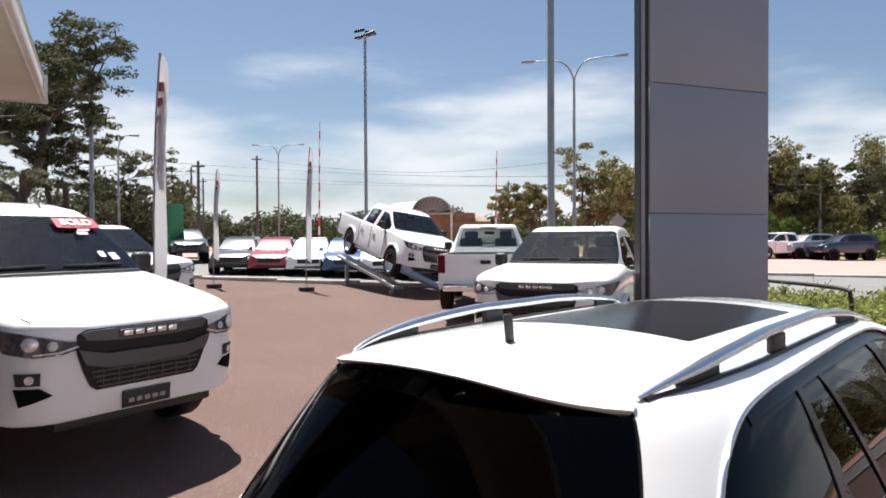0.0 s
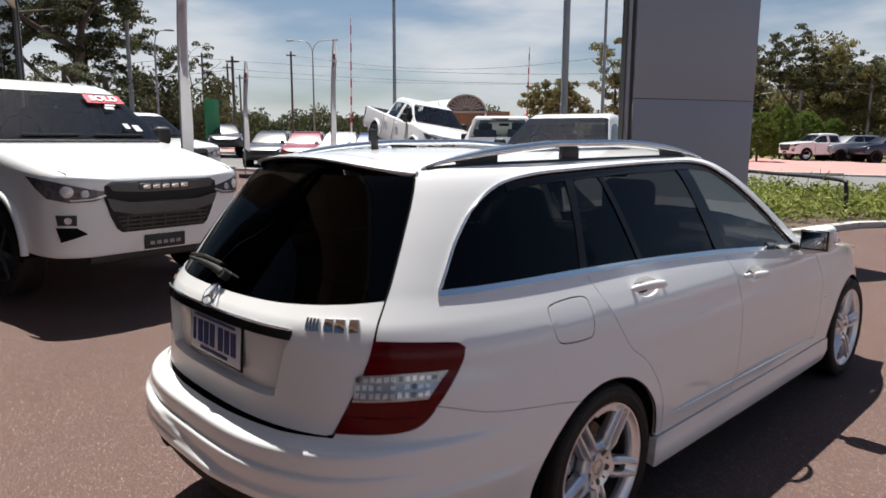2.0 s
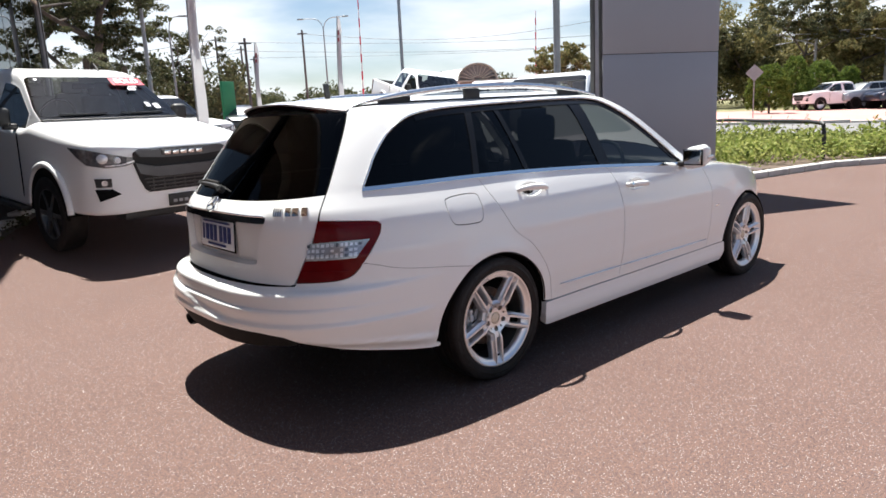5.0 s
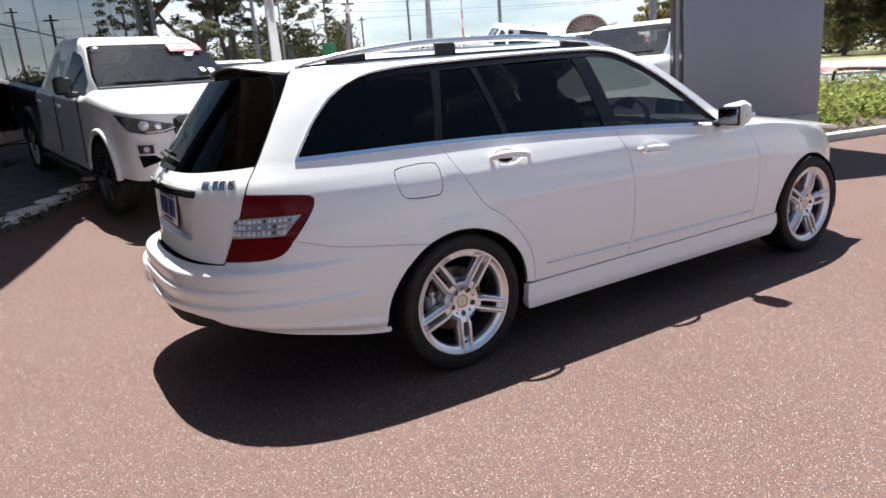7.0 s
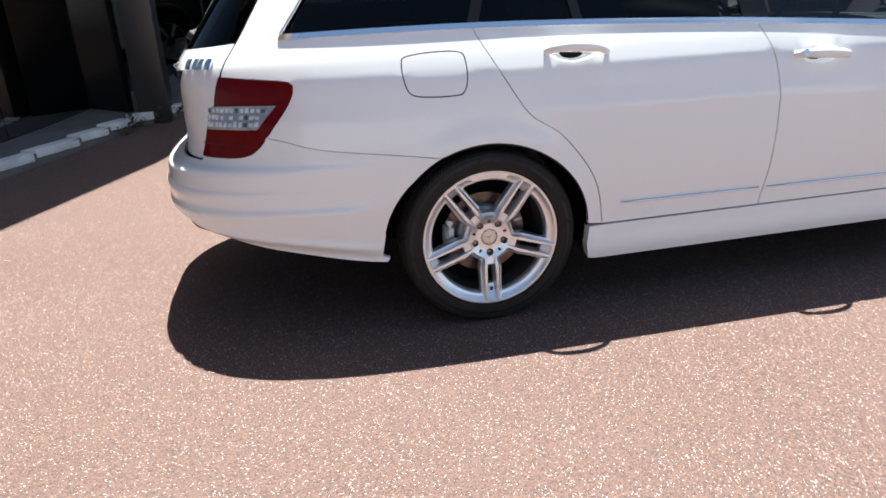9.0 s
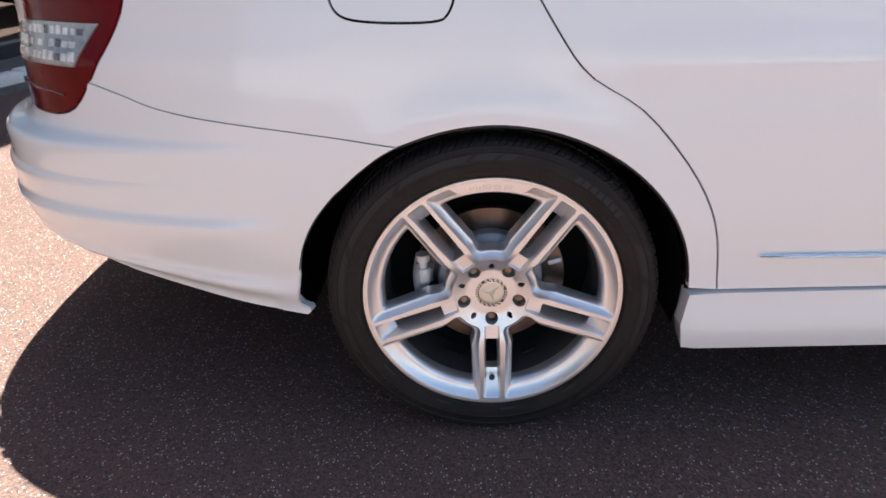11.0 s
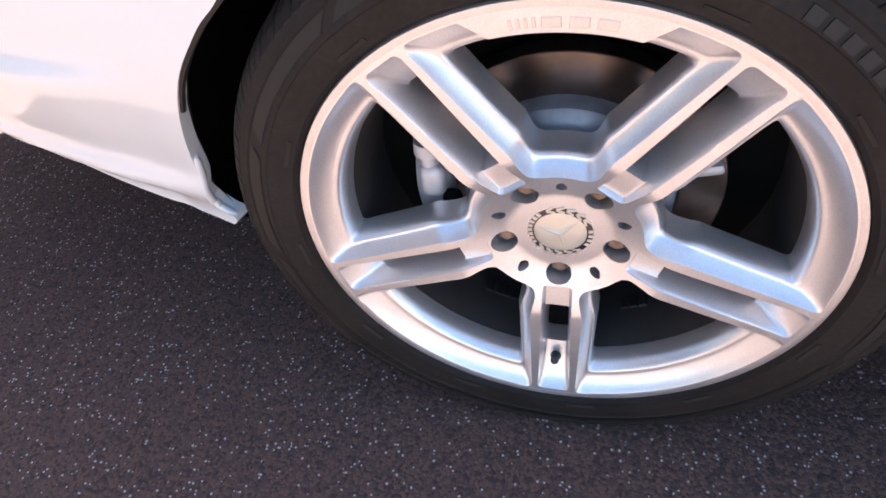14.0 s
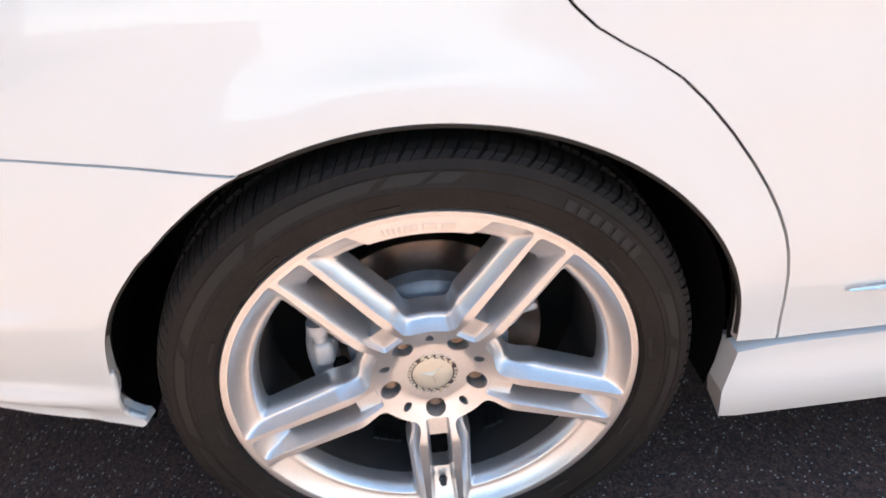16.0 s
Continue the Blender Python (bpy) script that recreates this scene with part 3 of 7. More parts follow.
x, y = fr(19.4, 1.60)
box("canopy_fascia", (x, y, EH + 0.28), (40.1, 0.05, 0.86), M_FASCIA, show, rot=RZ, bevel=0.01)
x, y = fr(-0.62, -2.125)
box("canopy_fascia", (x, y, EH + 0.28), (0.05, 7.74, 0.86), M_FASCIA, show, rot=RZ, bevel=0.01)
x, y = fr(19.4, -2.125)
box("canopy_roof", (x, y, EH + 0.6), (40.0, 7.6, 0.08), M_ROOFTIN, show, rot=RZ)
box("soffit_lamp", (fr(9, 0.6)[0], fr(9, 0.6)[1], EH - 0.125), (0.3, 0.3, 0.03), M_WHITE, show, rot=RZ, bevel=0.01)
# column and paved edge under the canopy
col = thing("canopy_column", "dark clad canopy column standing at the edge of the paving", "column", -4.67, -2.09, 0.0, 0, kind="structure")
box("column_shaft", (0, 0, 3.0), (0.34, 0.31, 5.9), M_COLUMN, col, bevel=0.012)
box("column_joint", (0, 0, 1.35), (0.346, 0.316, 0.012), M_GAP, col)
wing_wall = thing("entrance_wall", "black glass entrance wall behind the canopy column", "wall", -5.45, -3.33, 0.0, 51, kind="structure")
box("wall_panel", (0, 0, 2.95), (2.55, 0.08, 5.9), M_GLOSSBLACK, wing_wall, bevel=0.006)
EDGE = [(26.0, 0.42), (19.5, 0.60), (18.4, 0.68), (17.6, 0.76), (16.9, 1.12), (16.0, 1.38), (15.4, 1.48), (14.0, 1.7), (0.5, 1.7)]
slab = [fr(40.0, 0.02), fr(40.0, 0.1)] + [fr(a, b) for a, b in EDGE] + [fr(0.5, 0.02)]
bm = bmesh.new()
f = bm.faces.new([bm.verts.new((x, y, 0.13)) for x, y in dense(slab, 0.7)])
if f.normal.z < 0:
    f.normal_flip()
r = bmesh.ops.extrude_face_region(bm, geom=[f])
for v in [g for g in r["geom"] if isinstance(g, bmesh.types.BMVert)]:
    v.co.z = -0.02
bmesh.ops.bevel(bm, geom=[e for e in bm.edges if e.verts[0].co.z > 0.1 and e.verts[1].co.z > 0.1], offset=0.02, segments=2, affect="EDGES")
cuts = [(fr(a, 0)[0], fr(a, 0)[1]) for a in [11 + 0.5 * k for k in range(20)]]
for x, y in cuts:
    bmesh.ops.bisect_plane(bm, geom=bm.verts[:] + bm.edges[:] + bm.faces[:], plane_co=(x, y, 0), plane_no=(fd_.x, fd_.y, 0))
for v in bm.verts:
    v.co.z += gz(v.co.x, v.co.y) - 0.02
foot = tagged(part("footpath", bm, M_PATHSHADE, smooth=40), "footpath with a broken edge along the showroom, coloured dark for the canopy's shade", "pavement", kind="structure")
kl = dense([fr(a, b - 0.075) for a, b in EDGE[:8]], 0.75, close=False)
for (x0, y0), (x1, y1) in zip(kl, kl[1:]):
    d = Vector((x1 - x0, y1 - y0))
    x, y = (x0 + x1) / 2, (y0 + y1) / 2
    box("kerb_stone", (x, y, gz(x, y) + 0.085), (d.length - 0.01, 0.15, 0.08), M_KERB, foot, bevel=0.012, rot=Matrix.Rotation(math.atan2(d.y, d.x), 4, "Z"))
wspots = []
for k in range(70):
    a = rnd.uniform(15.0, 18.0)
    b = float(np.interp(a, [15.4, 16.0, 16.9, 17.6, 18.4], [1.48, 1.38, 1.12, 0.76, 0.68]))
    x, y = fr(a, b + rnd.uniform(-0.03, 0.10))
    wspots.append(((x, y, gz(x, y) + rnd.uniform(0.0, 0.13)), 0.5 + 0.5 * rnd.random()))
me = leaf_mesh("weeds", wspots, 9, 0.09, 0.026, M_LEAFDARK, rnd)
tagged(new("weeds", me), "weeds growing along the broken edge of the footpath", "weeds", kind="stuff")

# ---- estate car: body surface ----
# y runs forward from the rear axle, x outward, z up. s runs along the flank (s = y there) and round the corner to the tail's middle.
Y0, NREAR = 0.05, 3.85
W_SIDE = curve1((0.15, 0.19, 0.24, 0.30, 0.345, 0.41, 0.50, 0.62, 0.74, 0.83, 0.872, 0.887, 0.902, 0.945, 0.985, 1.02, 1.06, 1.12, 1.20, 1.28, 1.34, 1.375, 1.40, 1.42),
                (0.835, 0.862, 0.872, 0.866, 0.868, 0.876, 0.885, 0.885, 0.874, 0.861, 0.8525, 0.8485, 0.8420, 0.8215, 0.800, 0.782, 0.765, 0.738, 0.700, 0.658, 0.622, 0.594, 0.562, 0.515))
Y_REAR = curve1((0.15, 0.20, 0.26, 0.32, 0.42, 0.50, 0.532, 0.540, 0.549, 0.558, 0.592, 0.605, 0.613, 0.630, 0.640, 0.67, 0.72, 0.80, 0.88, 0.95, 0.985, 1.02, 1.10, 1.20, 1.30, 1.36, 1.42),
                (-0.95, -1.015, -1.06, -1.09, -1.130, -1.148, -1.152, -1.150, -1.1400, -1.1390, -1.1385, -1.1360, -1.1290, -1.070, -1.060, -1.054, -1.052, -1.056, -1.06, -1.048, -1.025, -0.999, -0.940, -0.866, -0.788, -0.741, -0.693))
Y_FRONT = curve1((0.15, 0.25, 0.45, 0.60, 0.72, 0.80, 0.9), (3.40, 3.48, 3.53, 3.52, 3.46, 3.36, 3.1))
_th = np.linspace(0, math.pi / 2, 1600)


def _unit(n, a, b):
    r = (np.cos(_th) ** n + np.sin(_th) ** n) ** (-1 / n)
    xi, eta = r * np.sin(_th), r * np.cos(_th)
    arc = np.concatenate(([0], np.cumsum(np.hypot(np.diff(xi) * a, np.diff(eta) * b))))
    return xi, eta, arc


_XR, _ER, _AR = _unit(NREAR, 0.86, 1.11)
_XU, _EU, _AU = _unit(3.05, 0.86, 1.11)
_XF, _EF, _AF = _unit(3.0, 0.86, 1.15)
S_TAIL = Y0 - _AR[-1]
YF0 = 2.38
S_NOSE = YF0 + _AF[-1]


def taper(y):
    """The flank draws in a little towards the nose."""
    return 1.0 - 0.012 * max(0.0, (y - 1.2) / 1.2) ** 2


def body_xyz(s, z):
    w = W_SIDE(z)
    if s < Y0:
        a = min(abs(s - S_TAIL), _AR[-1])
        xi, eta = float(np.interp(a, _AR, _XR)), float(np.interp(a, _AR, _ER))
        sx = -1.0 if s < S_TAIL else 1.0
        # the corners are rounded, most of all above the bumper
        q = min(1.0, max(0.0, (z - 0.60) / 0.24))
        q, b = max(0.75, q * q * (3 - 2 * q)), a * _AU[-1] / _AR[-1]
        xi, eta = xi + q * (float(np.interp(b, _AU, _XU)) - xi), eta + q * (float(np.interp(b, _AU, _EU)) - eta)
        y = Y0 - (Y0 - Y_REAR(z)) * eta
        return (sx * (w * xi - tuck(y, z) * min(1.0, xi * 1.1)), y, z)
    if s > YF0:
        a = min(s - YF0, _AF[-1])
        xi, eta = float(np.interp(_AF[-1] - a, _AF, _XF)), float(np.interp(_AF[-1] - a, _AF, _EF))
        return (w * taper(YF0) * xi, YF0 + (Y_FRONT(z) - YF0) * eta, z)
    return (w * taper(s), s, z)


def tuck(y, z):
    """The flank draws in behind the rear arch, most of all low down."""
    a = min(1.0, max(0.0, (0.12 - y) / 0.4))
    b = min(1.0, max(0.0, (y + 1.0) / 0.35))
    a, b = a * a * (3 - 2 * a), b * b * (3 - 2 * b)
    low = 1.0 / (1.0 + math.exp((z - 0.47) / 0.05))
    return a * b * (0.008 + 0.014 * low)


def flare(s, z):
    """How far the lips of the wheel arches stand out."""
    out = 0.0
    for yc in (0.0, 2.76):
        r = math.hypot(s - yc, z - 0.318)
        out += 0.006 * math.exp(-((r - 0.355) / 0.045) ** 2) * (1 if z > 0.3 else math.exp(-((z - 0.3) / 0.05) ** 2))
    # the crease along the flank and the bumper's two steps
    out += 0.006 * math.exp(-((z - (0.76 - 0.02 * s)) / 0.035) ** 2) * (1.0 if 0.3 < s < 2.2 else math.exp(-min(abs(s - 0.3), abs(s - 2.2)) ** 2 / 0.02))
    if s < -0.33:
        f = min(1.0, (-0.33 - s) / 0.14)
        out += f * (0.013 / (1 + math.exp((z - 0.478) / 0.0045)) - 0.013 * min(1.0, max(0.0, (0.47 - z) / 0.13)) + 0.013 / (1 + math.exp((z - 0.338 - 0.13 * max(0.0, -0.42 - s)) / 0.0045)))
    zr = 0.325 + 0.17 * max(0.0, -0.42 - s)
    if s < -0.33 and z < zr:
        f = min(1.0, (-0.33 - s) / 0.12) * min(1.0, max(0.0, (s + 1.5) / 0.4))
        q = min(1.0, (zr - z) / 0.055)
        out -= f * 0.030 * q * q * (3 - 2 * q)
    return out


def body_pt(s, z, off=0.0, side=1):
    """A point of the body and its outward normal; side -1 is the other flank."""
    h = 0.002
    f = flare(s, z)

    def q(a, b):
        p = Vector(body_xyz(a, b))
        return p
    ds, dz = q(s + h, z) - q(s - h, z), q(s, z + h) - q(s, z - h)
    n = ds.cross(dz)
    n = n.normalized() if n.length > 1e-9 else Vector((1, 0, 0))
    ref = Vector((0.0, -1.0, 0.3)) if s < S_TAIL + 0.5 else Vector((1.0, 0, 0.1)) if s < 3.0 else Vector((0.3, 1, 0))
    if n.dot(ref) < 0:
        n = -n
    p = q(s, z) + n * (off + f)
    # normal of the flared surface
    fs = (flare(s + h, z) - flare(s - h, z)) / max(ds.length, 1e-6)
    fz = (flare(s, z + h) - flare(s, z - h)) / max(dz.length, 1e-6)
    n = (n - fs * ds.normalized() - fz * dz.normalized()).normalized()
    if side < 0:
        p, n = Vector((-p.x, p.y, p.z)), Vector((-n.x, n.y, n.z))
    return p, n


def skin(off=0.0, side=1):
    return lambda s, z: body_pt(s, z, off, side)


def mir(loop):
    """The same outline on the other side of the tail's middle."""
    return [(2 * S_TAIL - s, z) for s, z in loop]


def arc_pts(yc, a0, a1, n, rx=0.366, rz=0.342, zc=0.318):
    return [(yc + rx * math.cos(radians(a0 + (a1 - a0) * i / n)), zc + rz * math.sin(radians(a0 + (a1 - a0) * i / n))) for i in range(n + 1)]


# edge of the bumper at the rear wheel arch, from below upwards
ARCH_END = spline([(-0.378, 0.326), (-0.366, 0.358), (-0.352, 0.394), (-0.334, 0.436), (-0.308, 0.481), (-0.275, 0.522), (-0.236, 0.564), (-0.196, 0.5975), (-0.160, 0.6235)], 30)


def arch_s(z):
    return float(np.interp(z, [p[1] for p in ARCH_END], [p[0] for p in ARCH_END]))


SEAM_RD = spline([(-0.020, 1.026), (0.042, 0.916), (0.110, 0.800), (0.162, 0.732), (0.258, 0.668), (0.352, 0.555), (0.402, 0.45), (0.425, 0.322)], 26)
SEAM_FD = spline([(1.035, 0.982), (1.075, 0.90), (1.100, 0.78), (1.100, 0.62), (1.085, 0.45), (1.066, 0.322)], 18)
SEAM_WING = spline([(2.06, 0.905), (2.12, 0.86), (2.178, 0.77), (2.192, 0.68), (2.180, 0.52), (2.155, 0.322)], 18)
DLO_TOP = spline([(-0.725, 1.043), (-0.705, 1.10), (-0.668, 1.187), (-0.585, 1.279), (-0.435, 1.342), (-0.20, 1.370), (0.15, 1.382), (0.45, 1.390), (0.765, 1.396), (1.036, 1.397), (1.16, 1.390), (1.281, 1.362), (1.478, 1.258), (1.716, 1.080), (1.87, 0.945)], 60)
BELT = spline([(-0.725, 1.033), (-0.4, 1.036), (-0.02, 1.034), (0.34, 1.024), (0.70, 1.008), (1.035, 0.990), (1.514, 0.957), (1.88, 0.932)], 40)
ROOF_EDGE = spline([(-0.86, 1.386), (-0.70, 1.398), (-0.40, 1.405), (0.0, 1.408), (0.45, 1.412), (0.80, 1.415), (1.05, 1.415), (1.19, 1.409), (1.32, 1.384), (1.52, 1.284), (1.76, 1.108), (2.0, 0.925)], 50)
GATE_EDGE = spline([(-0.860, 1.386), (-0.872, 1.25), (-0.888, 1.10), (-0.897, 1.03), (-0.922, 0.925), (-0.975, 0.82), (-1.03, 0.73), (-1.076, 0.648)], 30)
LAMP_TOP = [(-0.922, 0.920), (-0.80, 0.912), (-0.70, 0.904), (-0.662, 0.899), (-0.645, 0.886)]
LAMP_SIDE = spline([(-0.645, 0.886), (-0.655, 0.85), (-0.70, 0.79), (-0.755, 0.728), (-0.80, 0.685), (-0.845, 0.665), (-0.92, 0.657), (-1.068, 0.654)], 20)
BUMP_SEAM = spline([(-0.165, 0.624), (-0.354, 0.651), (-0.52, 0.672), (-0.617, 0.689), (-0.69, 0.710), (-0.762, 0.727)], 16)


def shift(line, d):
    """The line moved to its left by d."""
    out = []
    for i, p in enumerate(line):
        a, b = line[max(i - 1, 0)], line[min(i + 1, len(line) - 1)]
        dx, dz = b[0] - a[0], b[1] - a[1]
        ln = math.hypot(dx, dz) or 1
        out.append((p[0] - d * dz / ln, p[1] + d * dx / ln))
    return out


G = 0.0022


def cup_loop(hs, hz, k=1.0):
    """Outline of the grip recess behind a door handle."""
    return [(hs - 0.012 + 0.085 * k * math.cos(a), hz + 0.002 + 0.036 * k * math.sin(a)) for a in [2 * math.pi * i / 30 for i in range(30)]]


def cup_place(hs, hz, side):
    def at(s, z):
        e = math.hypot((s - hs + 0.012) / 0.085, (z - hz - 0.002) / 0.036)
        p, n = body_pt(s, z, 0.0, side)
        return p - n * 0.026 * max(0.0, 1 - e * e) ** 0.7, n

    def place(s, z):
        p, n = at(s, z)
        a, b = at(s + 0.002, z)[0] - at(s - 0.002, z)[0], at(s, z + 0.002)[0] - at(s, z - 0.002)[0]
        m = a.cross(b).normalized()
        return p, m if m.dot(n) > 0 else -m
    return place


car = thing("estate_car", "white estate car with silver twin-spoke wheels parked on red asphalt", "car")

for side in (1, -1):
    fuel = spline([(-0.262, 0.955), (-0.16, 0.964), (-0.075, 0.958), (-0.056, 0.93), (-0.056, 0.87), (-0.070, 0.832), (-0.10, 0.820), (-0.20, 0.822), (-0.255, 0.834), (-0.274, 0.87), (-0.280, 0.93)], 44, close=True)
    cut = [fuel] if side > 0 else []
    # flank: rear quarter, pillar and the rail over the windows, one pressing
    lamp_edge = [p for p in LAMP_SIDE if p[1] > 0.729]
    loop = ([(p[0] - 0.0016, p[1]) for p in SEAM_RD] + arc_pts(0, 2, 116, 46, 0.370, 0.340) + BUMP_SEAM[1:]
            + lamp_edge[::-1] + LAMP_TOP[::-1][1:]
            + [p for p in GATE_EDGE[::-1] if p[1] > 0.93] + ROOF_EDGE[1:] + DLO_TOP[::-1] + [p for p in BELT[1:] if p[0] < -0.03])
    sheet("quarter_panel", loop, skin(0, side), 0.014, M_PAINT, car, step=0.03, holes=cut)
    if side > 0:
        flap = shift(fuel + fuel[:1], -0.0042)[:-1]
        sheet("fuel_flap", flap, skin(-0.0005), 0.01, M_PAINT, car, step=0.03)
    rear_door = ([(p[0] + G, p[1]) for p in SEAM_RD[::-1]] + [p for p in BELT if 0.0 < p[0] < 1.03] + [(p[0] - G, p[1]) for p in SEAM_FD])
    rd = sheet("rear_door", rear_door, skin(0, side), 0.014, M_PAINT, car, step=0.04, holes=[cup_loop(0.335, 0.935)])
    front_door = ([(p[0] + G, p[1]) for p in SEAM_FD[::-1]] + [p for p in BELT if 1.05 < p[0]] + [(1.9, 0.928)] + [(p[0] - G, p[1]) for p in SEAM_WING])
    fd = sheet("front_door", front_door, skin(0, side), 0.014, M_PAINT, car, step=0.045, holes=[cup_loop(1.275, 0.862)])
    wing = ([(p[0] + G, p[1]) for p in SEAM_WING[::-1]] + [(2.3, 0.893), (2.6, 0.868), (2.95, 0.825), (3.25, 0.765), (3.38, 0.70), (3.42, 0.60), (3.2, 0.56)]
            + arc_pts(2.76, 40, 178, 40) + [(2.38, 0.322)])
    sheet("front_wing", wing, skin(0, side), 0.014, M_PAINT, car, step=0.05)
    fbump = arc_pts(2.76, 38, 3, 14)[::1] + [(3.14, 0.24), (3.5, 0.22), (S_NOSE - 0.002, 0.2), (S_NOSE - 0.002, 0.60), (3.43, 0.595), (3.21, 0.555)]
    sheet("front_bumper", fbump, skin(0, side), 0.014, M_PAINT, car, step=0.07)
    skirt = [(0.372, 0.316)] + [(0.362, 0.25), (0.372, 0.195), (0.40, 0.19), (1.4, 0.192), (2.36, 0.192), (2.41, 0.25), (2.405, 0.318), (1.4, 0.3175)]
    sheet("side_skirt", skirt, skin(0.006, side), 0.04, M_PAINT, car, step=0.035)
    # dark shell behind the shut lines
    shell = [(0.372, 0.30)] + arc_pts(0, 2, 116, 30) + [(-0.35, 0.60), (-0.8, 0.60), (-0.96, 0.90), (-0.7, 1.02)] + [(p[0], p[1] - 0.008) for p in BELT[3:]] + [(2.1, 0.89), (2.4, 0.87), (2.42, 0.6)] + arc_pts(2.76, 160, 178, 8) + [(2.38, 0.3)]
    sheet("inner_shell", shell, skin(-0.02, side), 0.0, M_GAP, car, step=0.09)
    # windows
    # glass: quarter light, rear door, rear door fixed pane, front door
    quarter = [p for p in DLO_TOP if p[0] < 0.13] + [(0.13, 1.380), (-0.025, 1.036)] + [p for p in BELT[::-1] if p[0] < -0.03]
    sheet("quarter_window", quarter, skin(-0.008, side), 0.003, M_GLASSDARK, car, step=0.06, label="dark tinted rear quarter window")
    rear_l = [(-0.012, 1.038), (0.135, 1.380)] + [p for p in DLO_TOP if 0.16 < p[0] < 0.94] + [(0.955, 1.394), (0.985, 0.995)] + [p for p in BELT[::-1] if 0.0 < p[0] < 0.98]
    sheet("rear_door_window", rear_l, skin(-0.009, side), 0.003, M_GLASSDARK, car, step=0.06, label="dark tinted rear door window")
    front_l = [(1.09, 0.989), (1.015, 1.395)] + [p for p in DLO_TOP if 1.03 < p[0]] + [p for p in BELT[::-1] if 1.1 < p[0]]
    sheet("front_door_window", front_l, skin(-0.009, side), 0.003, M_GLASSMID, car, step=0.06, label="lightly tinted front door window")
    for nm, a, b, wd in (("pillar_trim", (-0.019, 1.036), (0.105, 1.378), 0.022), ("pillar_trim", (0.362, 1.030), (0.300, 1.382), 0.017), ("pillar_trim", (1.040, 0.996), (0.985, 1.392), 0.052)):
        strip = [(a[0] - wd, a[1]), (a[0] + wd, a[1]), (b[0] + wd, b[1]), (b[0] - wd, b[1])]
        sheet(nm, strip, skin(-0.004, side), 0.006, M_GLOSSBLACK, car, step=0.06)
    # black frame band inside the bright surround
    band = DLO_TOP[18:] + shift(DLO_TOP, -0.034)[18:-2][::-1]
    sheet("window_frame", band, skin(-0.0045, side), 0.004, M_GLOSSBLACK, car, step=0.04)
    ring = [body_pt(s, z, 0.003, side)[0] for s, z in shift(DLO_TOP, -0.003)]
    tube("window_trim", ring, 0.0055, M_CHROME, car, "bright window surround", seg=8)
    strip = [(p[0], p[1] + 0.009) for p in BELT] + [(p[0], p[1] - 0.009) for p in BELT[::-1]]
    sheet("waist_trim", strip, skin(0.005, side), 0.006, M_CHROME, car, step=0.05, label="bright waistline strip")
    # rubbing strip low on the doors
    for a, b in ((0.487, 1.055), (1.085, 2.13)):
        strip = [body_pt(a + (b - a) * i / 10, 0.394 - 0.010 * (a + (b - a) * i / 10 - 0.487), 0.002, side)[0] for i in range(11)]
        tube("door_moulding", strip, [0.002] + [0.007] * 9 + [0.002], M_PAINT, car, seg=8, flat=0.5)
        tube("door_moulding_trim", [p + Vector((0.004 * side, 0, 0.004)) for p in strip], 0.0022, M_CHROME, car, seg=6)
    # handles
    for hs, hz in ((0.335, 0.935), (1.275, 0.862)):
        bm = bmesh.new()
        pts = []
        for i in range(15):
            u = i / 14
            p, n = body_pt(hs - 0.115 + 0.23 * u, hz + 0.004 - 0.014 * u, 0.0, side)
            lift = 0.040 * math.sin(math.pi * min(max((u - 0.05) / 0.9, 0), 1)) ** 0.45 if 0.05 < u < 0.95 else 0.0
            pts.append(p + n * lift)
        add_tube(bm, pts, [0.006] + [0.0105] * 3 + [0.0125] * 7 + [0.0105] * 3 + [0.006], seg=12, flat=1.35)
        part("door_handle", bm, M_PAINT, rd if hs < 1 else fd, smooth=60)

        sheet("handle_cup", cup_loop(hs, hz), cup_place(hs, hz, side), 0.0, M_PAINT, rd if hs < 1 else fd, step=0.012, label="shadowed grip recess")
    if side > 0:
        p, n = body_pt(1.185, 0.868, 0.024)
        cyl("key_cover", p - n * 0.02, p + n * 0.012, 0.011, M_CHROME, fd, seg=16)
    # wing badge
    sheet("wing_badge", [(2.235, 0.602), (2.30, 0.602), (2.30, 0.612), (2.235, 0.612)], skin(0.003, side), 0.003, M_CHROME, car, step=0.03)
    # inner lining of the wheel arches
    for yc in (0.0, 2.76):
        bm = bmesh.new()
        n = 30
        ring_o, ring_i = [], []
        for i in range(n + 1):
            a = radians(-14 + 208 * i / n)
            yy, zz = yc + (0.364 if i < n / 2 else 0.396) * math.cos(a), 0.318 + 0.335 * math.sin(a)
            ring_o.append(bm.verts.new((side * 0.85, yy, max(zz, 0.2)) if i < n / 2 else body_pt(yy, max(zz, 0.245), -0.03, side)[0]))
            ring_i.append(bm.verts.new((side * 0.50, yy, max(zz, 0.2))))
        back = [bm.verts.new((side * 0.499, v.co.y, v.co.z)) for v in ring_i]
        for i in range(n):
            bm.faces.new((ring_o[i], ring_o[i + 1], ring_i[i + 1], ring_i[i]))
        bm.faces.new(back)
        # its outer flange meets the panels' folded edge
        flange = []
